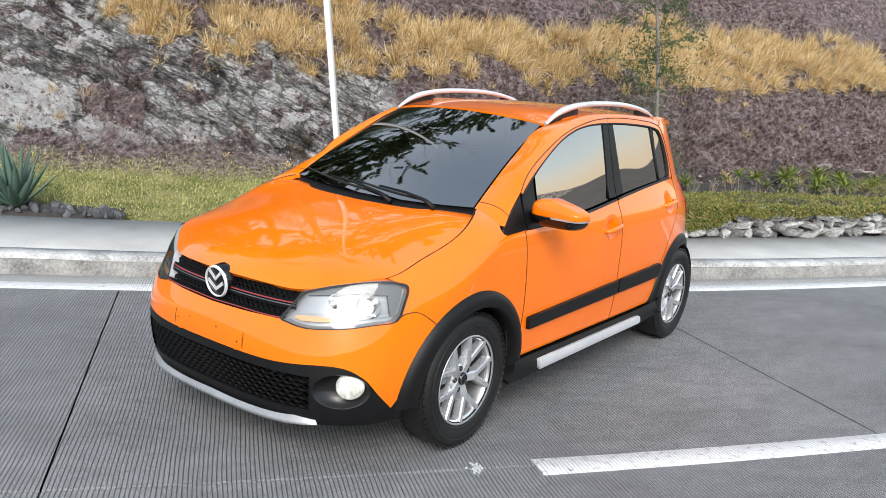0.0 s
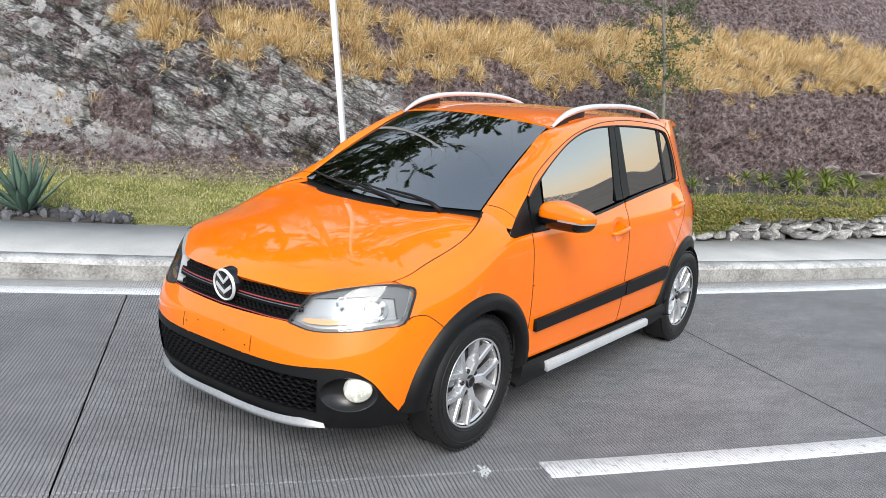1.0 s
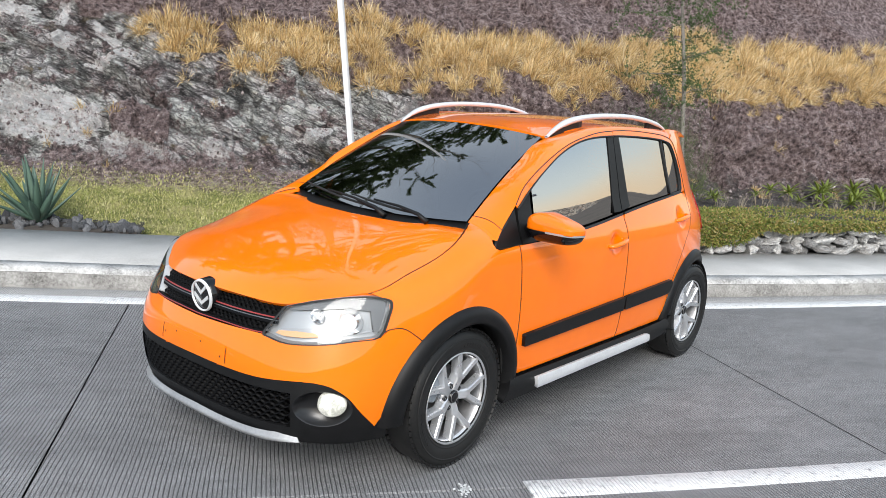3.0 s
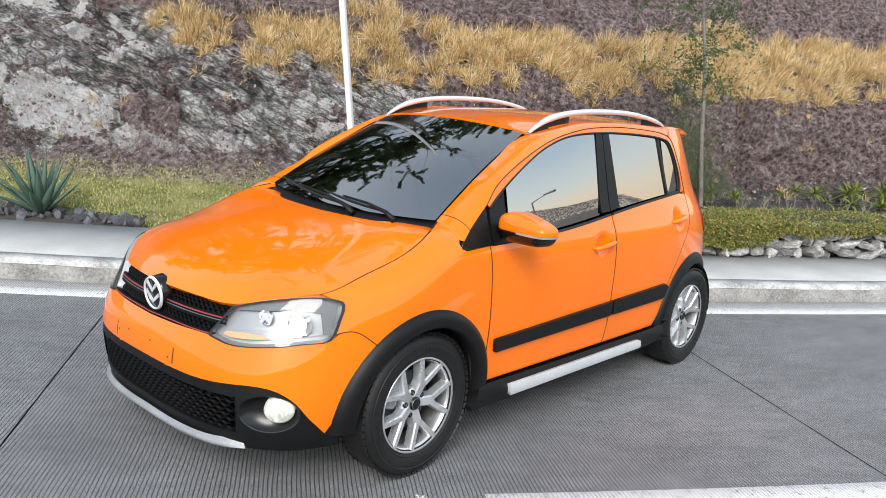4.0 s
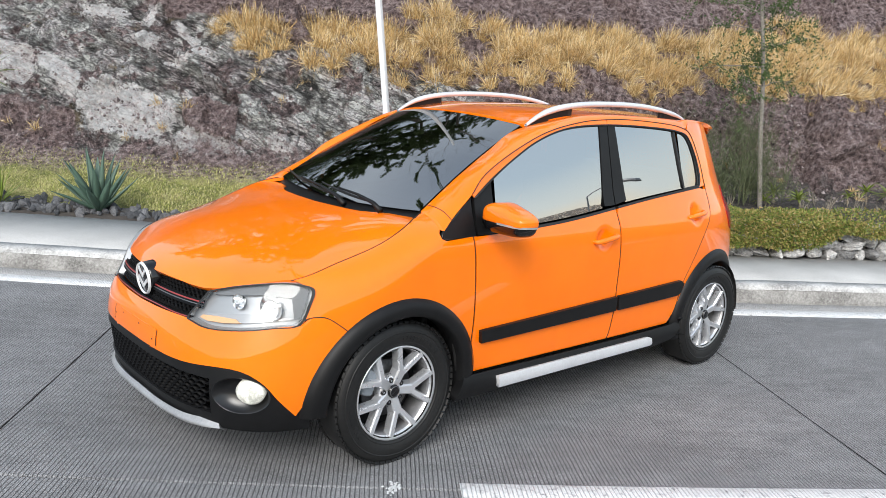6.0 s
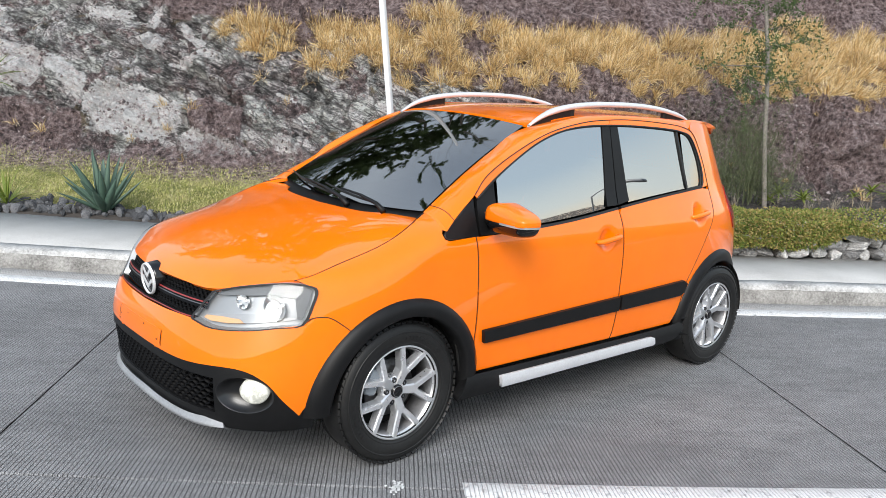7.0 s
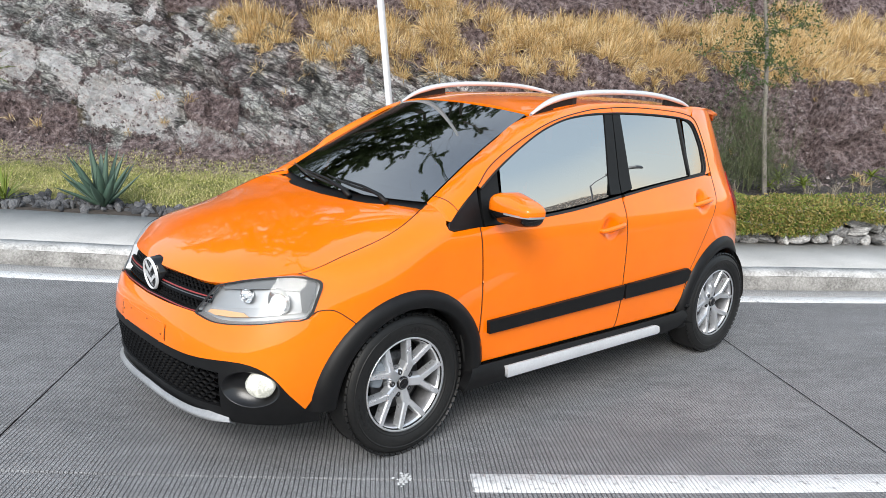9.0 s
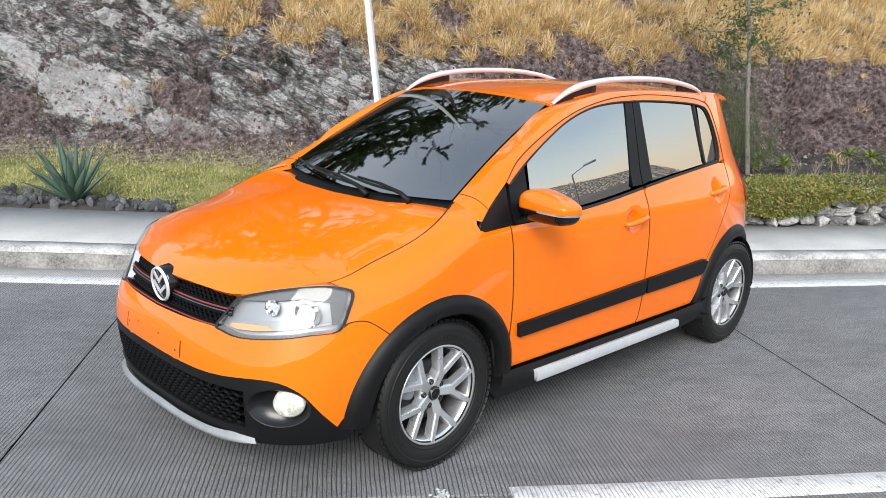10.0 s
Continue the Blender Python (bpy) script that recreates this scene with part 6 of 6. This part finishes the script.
def build_yucca(name, label, p, count, length, trunk=0.0, lean=0.0, leaf=None, width=0.03):
    ob = thing(name, label, name.replace("_", " "), upright(p))
    top = Vector((lean, 0, trunk))
    if trunk:
        line_ = [(0, 0, -0.05), (lean * 0.2 + 0.02, 0.01, trunk * 0.35), (lean * 0.6 - 0.015, -0.01, trunk * 0.7), (lean, 0, trunk)]
        part("trunk", tube([tuple(q) for q in smooth_line(line_, 4)], 0.004 + trunk * 0.014, 8), pale_bark if trunk > 1 else dry_stem, ob)
    for i in range(count):
        t = i / max(1, count - 1)
        b = sword_leaf(length * rng.uniform(0.75, 1.1), width, (8 + 75 * t if length > 0.35 else 34 + 66 * t) + rng.uniform(-8, 8), rng.uniform(5, 45), 0.12, 6)
        part("leaf", b, leaf or yucca_leaf, ob, m=Matrix.Translation(top) @ pose(0, 0, 0, 0, 0, i * 137.5 + rng.uniform(-15, 15)))
    return ob


build_yucca("yucca", "young palm-like yucca with pale trunk and yellow-green leaves", at(-3.62, -1.74, 0.2), 30, 0.42, 1.15, -0.06, None, 0.045)
build_yucca("yucca", "low clump of strappy bright green leaves in dark stones", at(-3.42, -1.62, 0.2), 26, 0.46, 0, 0, None, 0.032)
for s, d, n_, size, tall in ((5.15, -2.55, 12, 0.17, 0.10), (5.45, -2.85, 15, 0.20, 0.16), (5.62, -2.60, 14, 0.20, 0.12), (5.85, -2.95, 12, 0.16, 0.10), (6.35, -2.70, 9, 0.15, 0.16), (6.75, -2.85, 12, 0.20, 0.22), (7.05, -2.60, 10, 0.16, 0.10), (7.2, -2.95, 16, 0.24, 0.16), (7.45, -2.55, 14, 0.22, 0.08), (7.65, -2.85, 18, 0.26, 0.18), (7.85, -2.45, 15, 0.22, 0.08),
                           (8.0, -3.0, 18, 0.27, 0.20), (8.2, -2.65, 18, 0.26, 0.12), (8.45, -2.9, 18, 0.28, 0.20), (8.6, -2.5, 15, 0.24, 0.10), (8.85, -2.75, 18, 0.28, 0.16), (9.15, -3.0, 16, 0.25, 0.16), (9.4, -2.6, 15, 0.24, 0.10), (9.9, -2.85, 15, 0.24, 0.14)):
    build_yucca("bed_plant", "low plant with drooping yellow-green leaves in the planting bed", at(s + 0.12 * (s - 5), d - 0.05 * (s - 5), hill_z(s, d - 0.05 * (s - 5)) - 0.02), int(n_ * 1.3), size, tall * 0.8, rng.uniform(-0.06, 0.06), bed_leaf, size * 0.24)


# trees
def grow(r, p, d, length, radius, depth, limbs, tips, spread=0.55, kids=3):
    pts, rad = [p], [radius]
    n_ = 5
    for i in range(n_):
        d = (d + rand_dir(r) * 0.16 + Vector((0, 0, 0.04))).normalized()
        p = p + d * length / n_
        pts.append(p)
        rad.append(radius * (1 - 0.45 * (i + 1) / n_))
    limbs.append((pts, rad))
    if depth == 0:
        tips.append((p, d))
        return
    for k in range(kids):
        at_ = pts[-1] if k == 0 else pts[r.randrange(2, n_ + 1)]
        nd = (d + rand_dir(r) * spread * (0.6 if k == 0 else 1.4)).normalized()
        grow(r, at_, nd, length * r.uniform(0.62, 0.82), rad[-1] * (0.85 if k == 0 else 0.65), depth - 1, limbs, tips, spread, kids)


def build_tree(name, label, s, d, z, height, radius, depth, seed, leaves, leaf_size, spread=0.55, kids=3, trunk_part=0.45, lean=(0, 0, 1)):
    r = random.Random(seed)
    ob = thing(name, label, "tree", upright(at(s, d, z)))
    limbs, tips = [], []
    grow(r, Vector((0, 0, -0.15)), Vector(lean).normalized(), height * trunk_part, radius, depth, limbs, tips, spread, kids)
    trunk = tube(limbs[0][0], limbs[0][1], 10)
    part("trunk", trunk, bark, ob)
    bm = bmesh.new()
    for pts, rad in limbs[1:]:
        bm = join(bm, tube(pts, rad, 5, False)) if len(limbs) < 40 else bm
        if len(limbs) >= 40:
            rings, side = [], None
            for i, q in enumerate(pts):
                dd = (pts[min(i + 1, len(pts) - 1)] - pts[max(i - 1, 0)]).normalized()
                sd = dd.orthogonal().normalized()
                up = dd.cross(sd)
                rings.append([bm.verts.new(q + (sd * math.cos(k * 2.094) + up * math.sin(k * 2.094)) * rad[i]) for k in range(3)])
            for a, b in zip(rings, rings[1:]):
                for k in range(3):
                    bm.faces.new((a[k], a[(k + 1) % 3], b[(k + 1) % 3], b[k]))
    part("branchwork", bm, bark, ob)
    places = []
    for _ in range(leaves):
        pts = limbs[r.randrange(max(1, len(limbs) // 3), len(limbs))][0]
        places.append((pts[r.randrange(2, len(pts))] + rand_dir(r) * r.uniform(0, leaf_size * 1.6), Vector((0, 0, 0.1))))
    v, f = scatter_leaves(places, leaf_size, r)
    me = bpy.data.meshes.new("crown")
    me.from_pydata(v, [], f)
    me.materials.append(tree_leaf)
    crown = new("crown", me)
    crown.parent = ob
    return ob


def slim_tree():
    r = random.Random(5)
    ob = thing("sapling", "slender young tree with thin grey trunk and sparse leaves", "tree", upright(at(5.05, -2.5, hill_z(5.05, -2.5) - 0.05)))
    line_ = [(0, 0, -0.1), (0.01, 0, 0.8), (-0.015, 0.01, 1.6), (0.02, 0, 2.4), (0.0, 0.02, 3.2), (0.02, 0, 4.0)]
    line_ = [Vector(q) for q in smooth_line(line_, 4)]
    part("trunk", tube(line_, [0.030 - 0.020 * i / (len(line_) - 1) for i in range(len(line_))], 10), bark, ob)
    bm, places = bmesh.new(), []
    for k in range(34):
        z = 1.25 + 2.6 * (k / 33)
        base = min(line_, key=lambda q: abs(q.z - z))
        a = k * 2.4 + r.uniform(-0.5, 0.5)
        L = r.uniform(0.35, 0.75)
        d = Vector((math.cos(a), math.sin(a), r.uniform(-0.05, 0.55))).normalized()
        pts = [base + d * L * t + Vector((0, 0, -0.10 * t * t)) + rand_dir(r) * 0.015 for t in (0, 0.35, 0.7, 1.0)]
        bm = join(bm, tube(pts, [0.008, 0.006, 0.004, 0.002], 5, False))
        for _ in range(13):
            q = pts[r.randrange(1, 4)]
            tw = [q, q + rand_dir(r) * r.uniform(0.08, 0.2)]
            bm = join(bm, tube(tw, 0.002, 3, False))
            for i in range(20):
                places.append((tw[0].lerp(tw[1], i / 8) + rand_dir(r) * 0.012, rand_dir(r) * 0.3))
    part("branchwork", bm, bark, ob)
    v, f = scatter_leaves(places, 0.034, r)
    me = bpy.data.meshes.new("crown")
    me.from_pydata(v, [], f)
    me.materials.append(tree_leaf)
    crown = new("crown", me)
    crown.parent = ob


slim_tree()
for i, (s, d, h, seed) in enumerate(((-5.4, -8.2, 6.6, 21), (-3.2, -7.9, 6.4, 3), (-1.7, -8.9, 8.2, 31), (-0.4, -8.2, 9.6, 8), (1.1, -9.0, 11.0, 17), (2.6, -8.0, 10.4, 12))):
    build_tree("thorn_tree", "spreading half-bare tree on the crest of the bank", s, d, hill_z(s, d), h, 0.17, 5, seed, 60000, 0.072, 0.85, 3, 0.38, (-0.1, 0.1, 1))


# scrub along the crest, under the trees
places = []
while len(places) < 42000:
    s, d = rng.uniform(-8, 5), rng.uniform(-9.6, -7.4)
    tall = 1.1 + 2.4 * max(0.0, 0.35 + noise.fractal(Vector((s * 1.1, d * 0.8, 2.0)), 0.9, 2, 4))
    places.append((at(s, d, hill_z(s, d) + tall * rng.random() ** 0.7), Vector((0, 0, 0.2))))
v, f = scatter_leaves(places, 0.085, rng)
from_arrays("crest_scrub", v, f, tree_leaf, "dark green scrub along the crest of the bank", "scrub")


# dry grass in tufts over the bank
def blades(roots, r, mat, name, label, category, bend=0.5):
    """Roots are (place, height, lean, width)."""
    verts, faces = [], []
    for p, h, lean, w in roots:
        side = Vector((r.uniform(-1, 1), r.uniform(-1, 1), 0)).normalized() * w
        q1 = p + Vector((lean.x * 0.35, lean.y * 0.35, h * 0.55))
        q2 = p + Vector((lean.x, lean.y, h * (1 - 0.35 * bend)))
        i = len(verts)
        verts += [tuple(p - side), tuple(p + side), tuple(q1 + side * 0.7), tuple(q1 - side * 0.7), tuple(q2)]
        faces += [(i, i + 1, i + 2, i + 3), (i + 3, i + 2, i + 4)]
    from_arrays(name, verts, faces, mat, label, category)


def tussock(r, c, axis, count, size, verts, faces, wide=(0.0016, 0.0042), spread=1.15):
    """A tuft of arching blades that spray from its root round an axis."""
    side = axis.orthogonal().normalized()
    other = axis.cross(side)
    for _ in range(count):
        a, tilt = r.uniform(0, 6.283), min(1.45, abs(r.gauss(0, 0.62)) * spread)
        ray = side * math.cos(a) + other * math.sin(a)
        d = axis * math.cos(tilt) + ray * math.sin(tilt)
        long = size * r.uniform(0.45, 1.1) * (1 - 0.25 * tilt)
        p = c + ray * r.uniform(0, 0.30) * size
        sag = long * (0.05 + 0.5 * r.random() ** 2 + 0.2 * tilt)
        curl = rand_dir(r) * long * 0.22
        w = d.cross(rand_dir(r)).normalized() * r.uniform(*wide)
        q1, q2, q3 = p + d * long * 0.4 + curl * 0.3, p + d * long * 0.75 + curl - Vector((0, 0, sag * 0.45)), p + d * long + curl * 0.6 - Vector((0, 0, sag))
        i = len(verts)
        verts += [tuple(p - w), tuple(p + w), tuple(q1 + w), tuple(q1 - w), tuple(q2 + w * 0.8), tuple(q2 - w * 0.8), tuple(q3)]
        faces += [(i, i + 1, i + 2, i + 3), (i + 3, i + 2, i + 4, i + 5), (i + 5, i + 4, i + 6)]


# lower and upper edge of the dry grass: s, d, d
BAND = ((-2.1, -4.98, -5.2), (-1.5, -4.72, -5.25), (-0.9, -4.52, -5.3), (0, -4.52, -5.32), (1, -4.50, -5.5), (2.5, -4.50, -5.6), (4, -4.55, -5.62), (6, -4.62, -5.7), (7.2, -4.72, -6.0), (8.6, -4.86, -6.15), (10.2, -4.86, -6.05), (12, -4.75, -5.8), (14, -4.6, -5.4))
band_low = spline([b[0] for b in BAND], [b[1] for b in BAND])
band_high = spline([b[0] for b in BAND], [b[2] for b in BAND])

verts, faces, dead = [], [], []
s = -2.1
while s < 13.8:
    d, first_row = band_low(s), True
    while d > band_high(s):
        cs, cd = s + rng.uniform(-0.14, 0.14), d + rng.uniform(-0.10, 0.10)
        d -= 0.185
        edge_row, first_row = first_row, False
        if noise.noise(Vector((cs * 1.5, cd * 2.1, 6.0))) < (-0.32 if cs > 0.5 else -0.30):
            continue
        c = hill_point(cs, cd)[0] - Vector((0, 0, 0.03))
        out = at(cs, cd + 1) - at(cs, cd)
        axis = (Vector((0, 0, 1)) + out * rng.uniform(0.15, 0.55) + rand_dir(rng) * 0.18).normalized()
        size = rng.uniform(0.24, 0.44) if not edge_row else rng.uniform(0.20, 0.34)
        tussock(rng, c, axis, int(250 * (size / 0.35)), size, verts, faces)
        for _ in range(34 if edge_row or cs < 0.6 else 14):
            a = rng.uniform(0, 6.283)
            ray = Vector((math.cos(a), math.sin(a), 0))
            dead.append((c + (ray - Vector((0, 0, 0.75 * ray.dot(out)))) * rng.uniform(0.02, 0.16), rng.uniform(-0.10, 0.12), ray * rng.uniform(0.03, 0.16) + out * rng.uniform(0.02, 0.16), rng.uniform(0.0013, 0.003)))
    s += 0.20
blades(dead, rng, dead_stalk, "dead_grass", "grey dead stems under the dry grass tufts", "grass", 1.6)
for _ in range(48):
    s, d = rng.uniform(-6, 10), rng.uniform(-4.6, -3.3)
    tussock(rng, hill_point(s, d)[0], (Vector((0, 0, 1)) + (at(s, d + 1) - at(s, d)) * 0.6).normalized(), rng.randrange(12, 46), rng.uniform(0.10, 0.22), verts, faces)
from_arrays("dry_grass", verts, faces, dry_blade, "tall straw-coloured dry grass in tufts on the bank", "grass")

# lawn strip
roots = []
while len(roots) < 56000:
    s = rng.uniform(-6, 3.0)
    d = rng.uniform(-3.45, -1.42)
    if s < -1.6 and d > -1.46 - 0.56 * min(1, max(0.1, (-1.35 - s) / 1.2)):
        continue
    keep = 1.1 - max(0, (-d - 2.7) / 0.8) + 0.5 * noise.noise(Vector((s * 1.6, d * 1.6, 2)))
    if rng.random() > keep:
        continue
    a = rng.uniform(0, 6.283)
    h = rng.uniform(0.010, 0.030) + 0.03 * max(0.0, noise.noise(Vector((s * 2.3, d * 2.3, 5))))
    roots.append((at(s, d, hill_z(s, d) - 0.004), h, Vector((math.cos(a), math.sin(a), 0)) * rng.uniform(0.005, 0.035), rng.uniform(0.0016, 0.003)))
blades(roots, rng, lawn_blade, "lawn_grass", "patchy yellow-green lawn strip below the rock", "grass")

# bare bushes and stalks in the bed
roots = []
for _ in range(120):
    s = rng.uniform(3.2, 11)
    d = rng.uniform(-3.2, -2.0)
    c = at(s, d, hill_z(s, d) - 0.01)
    for _ in range(rng.randrange(4, 12)):
        a = rng.uniform(0, 6.283)
        roots.append((c, rng.uniform(0.05, 0.22), Vector((math.cos(a), math.sin(a), 0)) * rng.uniform(0.02, 0.15), rng.uniform(0.002, 0.004)))
blades(roots, rng, dead_stalk, "dead_stalks", "grey dead stalks in the planting bed", "stalks")
roots = []
for _ in range(24):
    s, d = rng.gauss(4.65, 0.42), rng.gauss(-2.75, 0.18)
    c = at(s, d, hill_z(s, d) - 0.01)
    for _ in range(9):
        a = rng.uniform(0, 6.283)
        h, lean = rng.uniform(0.5, 1.35), Vector((math.cos(a), math.sin(a), 0)) * rng.uniform(0.05, 0.35)
        roots.append((c, h, lean, rng.uniform(0.0015, 0.003)))
        for _ in range(16):
            t, b = rng.uniform(0.3, 1.0), rng.uniform(0, 6.283)
            roots.append((c + lean * t * t + Vector((0, 0, h * t * 0.95)), rng.uniform(-0.02, 0.10), Vector((math.cos(b), math.sin(b), 0)) * rng.uniform(0.03, 0.10), rng.uniform(0.0012, 0.0028)))
for _ in range(420):
    s, d = rng.gauss(4.72, 0.36), rng.gauss(-2.7, 0.22)
    c = at(s, d, hill_z(s, d) + 0.12 + 1.05 * rng.random() ** 1.2 * max(0.2, 1 - abs(s - 4.72) / 0.8))
    for _ in range(46):
        b = rng.uniform(0, 6.283)
        roots.append((c + rand_dir(rng) * rng.uniform(0, 0.11), rng.uniform(-0.03, 0.05), Vector((math.cos(b), math.sin(b), 0)) * rng.uniform(0.015, 0.05), rng.uniform(0.0015, 0.0034)))
blades(roots, rng, leafy("wispy_leaf", [(0.05, 0.065, 0.03), (0.11, 0.13, 0.06), (0.20, 0.22, 0.12)], 0.7), "wispy_bush", "wispy dark green bush of thin stems behind the wall", "bush", 0.2)

# pale boulders at the foot of the bank
for s, d, w, h in ((9.9, -3.62, 0.16, 0.07), (10.85, -3.5, 0.22, 0.10), (8.9, -3.5, 0.08, 0.05)):
    bm = stone(w * 0.75, 0.26, h * 0.9, 4, 0.6, s * 7.3 + d)
    for v in bm.verts:
        q = v.co * 3.2 + Vector((s * 5, d, 0))
        v.co *= 1 + 0.16 * (noise.hetero_terrain(q, 0.7, 2.1, 6, 0.6) - 0.6)
    ang = math.degrees(START + s / RADIUS) + 90
    ob = part("pale_rock", bm, pale_rock, None, smooth=False, m=LEVEL @ Matrix.Translation(at(s, d - 0.14, hill_z(s, d))) @ pose(0, 0, 0, -24, rng.uniform(-12, 12), ang))
    tagged(ob, "pale pinkish weathered boulder set in the bank", "rock", group="rocks of the bank")

# loose stones and clods on the slope
verts, faces = [], []
for _ in range(5200):
    s, d = rng.uniform(-6.5, 12), -3.15 - abs(rng.gauss(0, 1.0))
    if d < -6.2:
        continue
    c, r = hill_point(s, d)[0], min(0.05, 0.008 + abs(rng.gauss(0, 0.009)))
    i = len(verts)
    for k in range(6):
        v = Vector(((1, 0, 0), (-1, 0, 0), (0, 1, 0), (0, -1, 0), (0, 0, 1), (0, 0, -1))[k])
        verts.append(tuple(c + (v + rand_dir(rng) * 0.35) * r))
    faces += [(i, i + 2, i + 4), (i + 2, i + 1, i + 4), (i + 1, i + 3, i + 4), (i + 3, i, i + 4), (i + 2, i, i + 5), (i + 1, i + 2, i + 5), (i + 3, i + 1, i + 5), (i, i + 3, i + 5)]
from_arrays("rubble", verts, faces, leafy("rubble_stone", [(0.05, 0.038, 0.038), (0.12, 0.092, 0.09), (0.19, 0.15, 0.145), (0.32, 0.28, 0.27)], 0.95, 0.0), "loose stones and clods strewn on the bank", "rubble")

# a painted mark on the road
bm = bmesh.new()
for _ in range(60):
    c = Vector((rng.gauss(0, 0.019), rng.gauss(0, 0.014), 0))
    bmesh.ops.create_circle(bm, cap_ends=True, radius=rng.uniform(0.003, 0.007), segments=7, matrix=Matrix.Translation(c))
part("paint_mark", bm, white_line, road, "small worn white paint mark", m=Matrix.Translation(at(0.45, 3.19, 0.0045)) @ pose(0, 0, 0, 0, 0, 30) @ Matrix.Diagonal((1.3, 0.9, 1, 1)))


# ---------------------------------------------------------------- beyond the road: lamps and the town on the far hills
def build_lamp(s, d, h, reach=1.0):
    ob = thing("street_lamp", "tall grey street lamp with a curved arm beyond the road", "street lamp", upright(at(s, d, -0.05)), "street lamps")
    a = math.degrees(START + s / RADIUS)
    line_ = smooth_line([(0, 0, -7), (0, 0, 0), (0, 0, h * 0.5), (0, 0, h * 0.95), (-0.15 * reach, 0, h), (-1.5 * reach, 0, h + 0.25)], 5)
    m = pose(0, 0, 0, 0, 0, a)
    part("mast", tube([tuple(q) for q in line_], [0.055 - 0.03 * i / (len(line_) - 1) for i in range(len(line_))], 10), grey_metal, ob, m=m)
    part("lamp_head", rounded_box((0.6, 0.24, 0.12), (-1.7 * reach, 0, h + 0.25), 0.04), grey_metal, ob, m=m)


for s, d, h, reach in ((*plan((-21.8, 15.4)), 6.2, 0.6), (*plan((-31.4, 23.8)), 5.6, -1.0)):
    build_lamp(s, d, h, reach)

far_hill = speckled("hazy_far_hill", (0.14, 0.11, 0.085), (0.26, 0.21, 0.16), 0.05, 0.95, 0.1, 0.5, coarse=0.004)
town_wall = leafy("pale_town_walls", [(0.45, 0.37, 0.30), (0.62, 0.54, 0.45), (0.78, 0.70, 0.60), (0.50, 0.33, 0.24)], 0.9, 0.0)


def far_height(a, r):
    ridge = 0.55 + 0.28 * noise.fractal(Vector((math.cos(a) * 2.2, math.sin(a) * 2.2, 1.0)), 1, 2, 5)
    open_side = clamp((154 - math.degrees(a) % 360) / 9) if 100 < math.degrees(a) % 360 < 260 else 1.0
    t = clamp((r - 900) / 1900)
    return -22 + (8 + 215 * open_side) * ridge * t ** 1.2


bm = bmesh.new()
rings = []
for r in (850, 1100, 1350, 1650, 1950, 2250, 2550, 2850):
    rings.append([bm.verts.new((r * math.cos(2 * math.pi * k / 160), r * math.sin(2 * math.pi * k / 160), far_height(2 * math.pi * k / 160, r))) for k in range(160)])
for a, b in zip(rings, rings[1:]):
    for k in range(160):
        bm.faces.new((a[k], a[(k + 1) % 160], b[(k + 1) % 160], b[k]))
face_out(bm, (0, 0, 1))
tagged(part("far_hills", bm, far_hill), "hazy brown hills round the horizon", "hills", kind="structure")
verts, faces = [], []
for _ in range(9000):
    a, r = rng.uniform(radians(20), radians(200)), rng.uniform(1300, 2750)
    w, h = rng.uniform(3, 8), rng.uniform(2, 4)
    x, y, z = r * math.cos(a), r * math.sin(a), far_height(a, r) - 3
    i = len(verts)
    verts += [(x + sx * w, y + sy * w, z + sz * (h + 3)) for sz in (0, 1) for sx, sy in ((-0.5, -0.5), (0.5, -0.5), (0.5, 0.5), (-0.5, 0.5))]
    faces += [(i + 4, i + 5, i + 6, i + 7), (i, i + 1, i + 5, i + 4), (i + 1, i + 2, i + 6, i + 5), (i + 2, i + 3, i + 7, i + 6), (i + 3, i, i + 4, i + 7)]
town = from_arrays("far_town", verts, faces, town_wall, "pale houses of a town on the far hills", "town")
town.matrix_basis = Matrix()
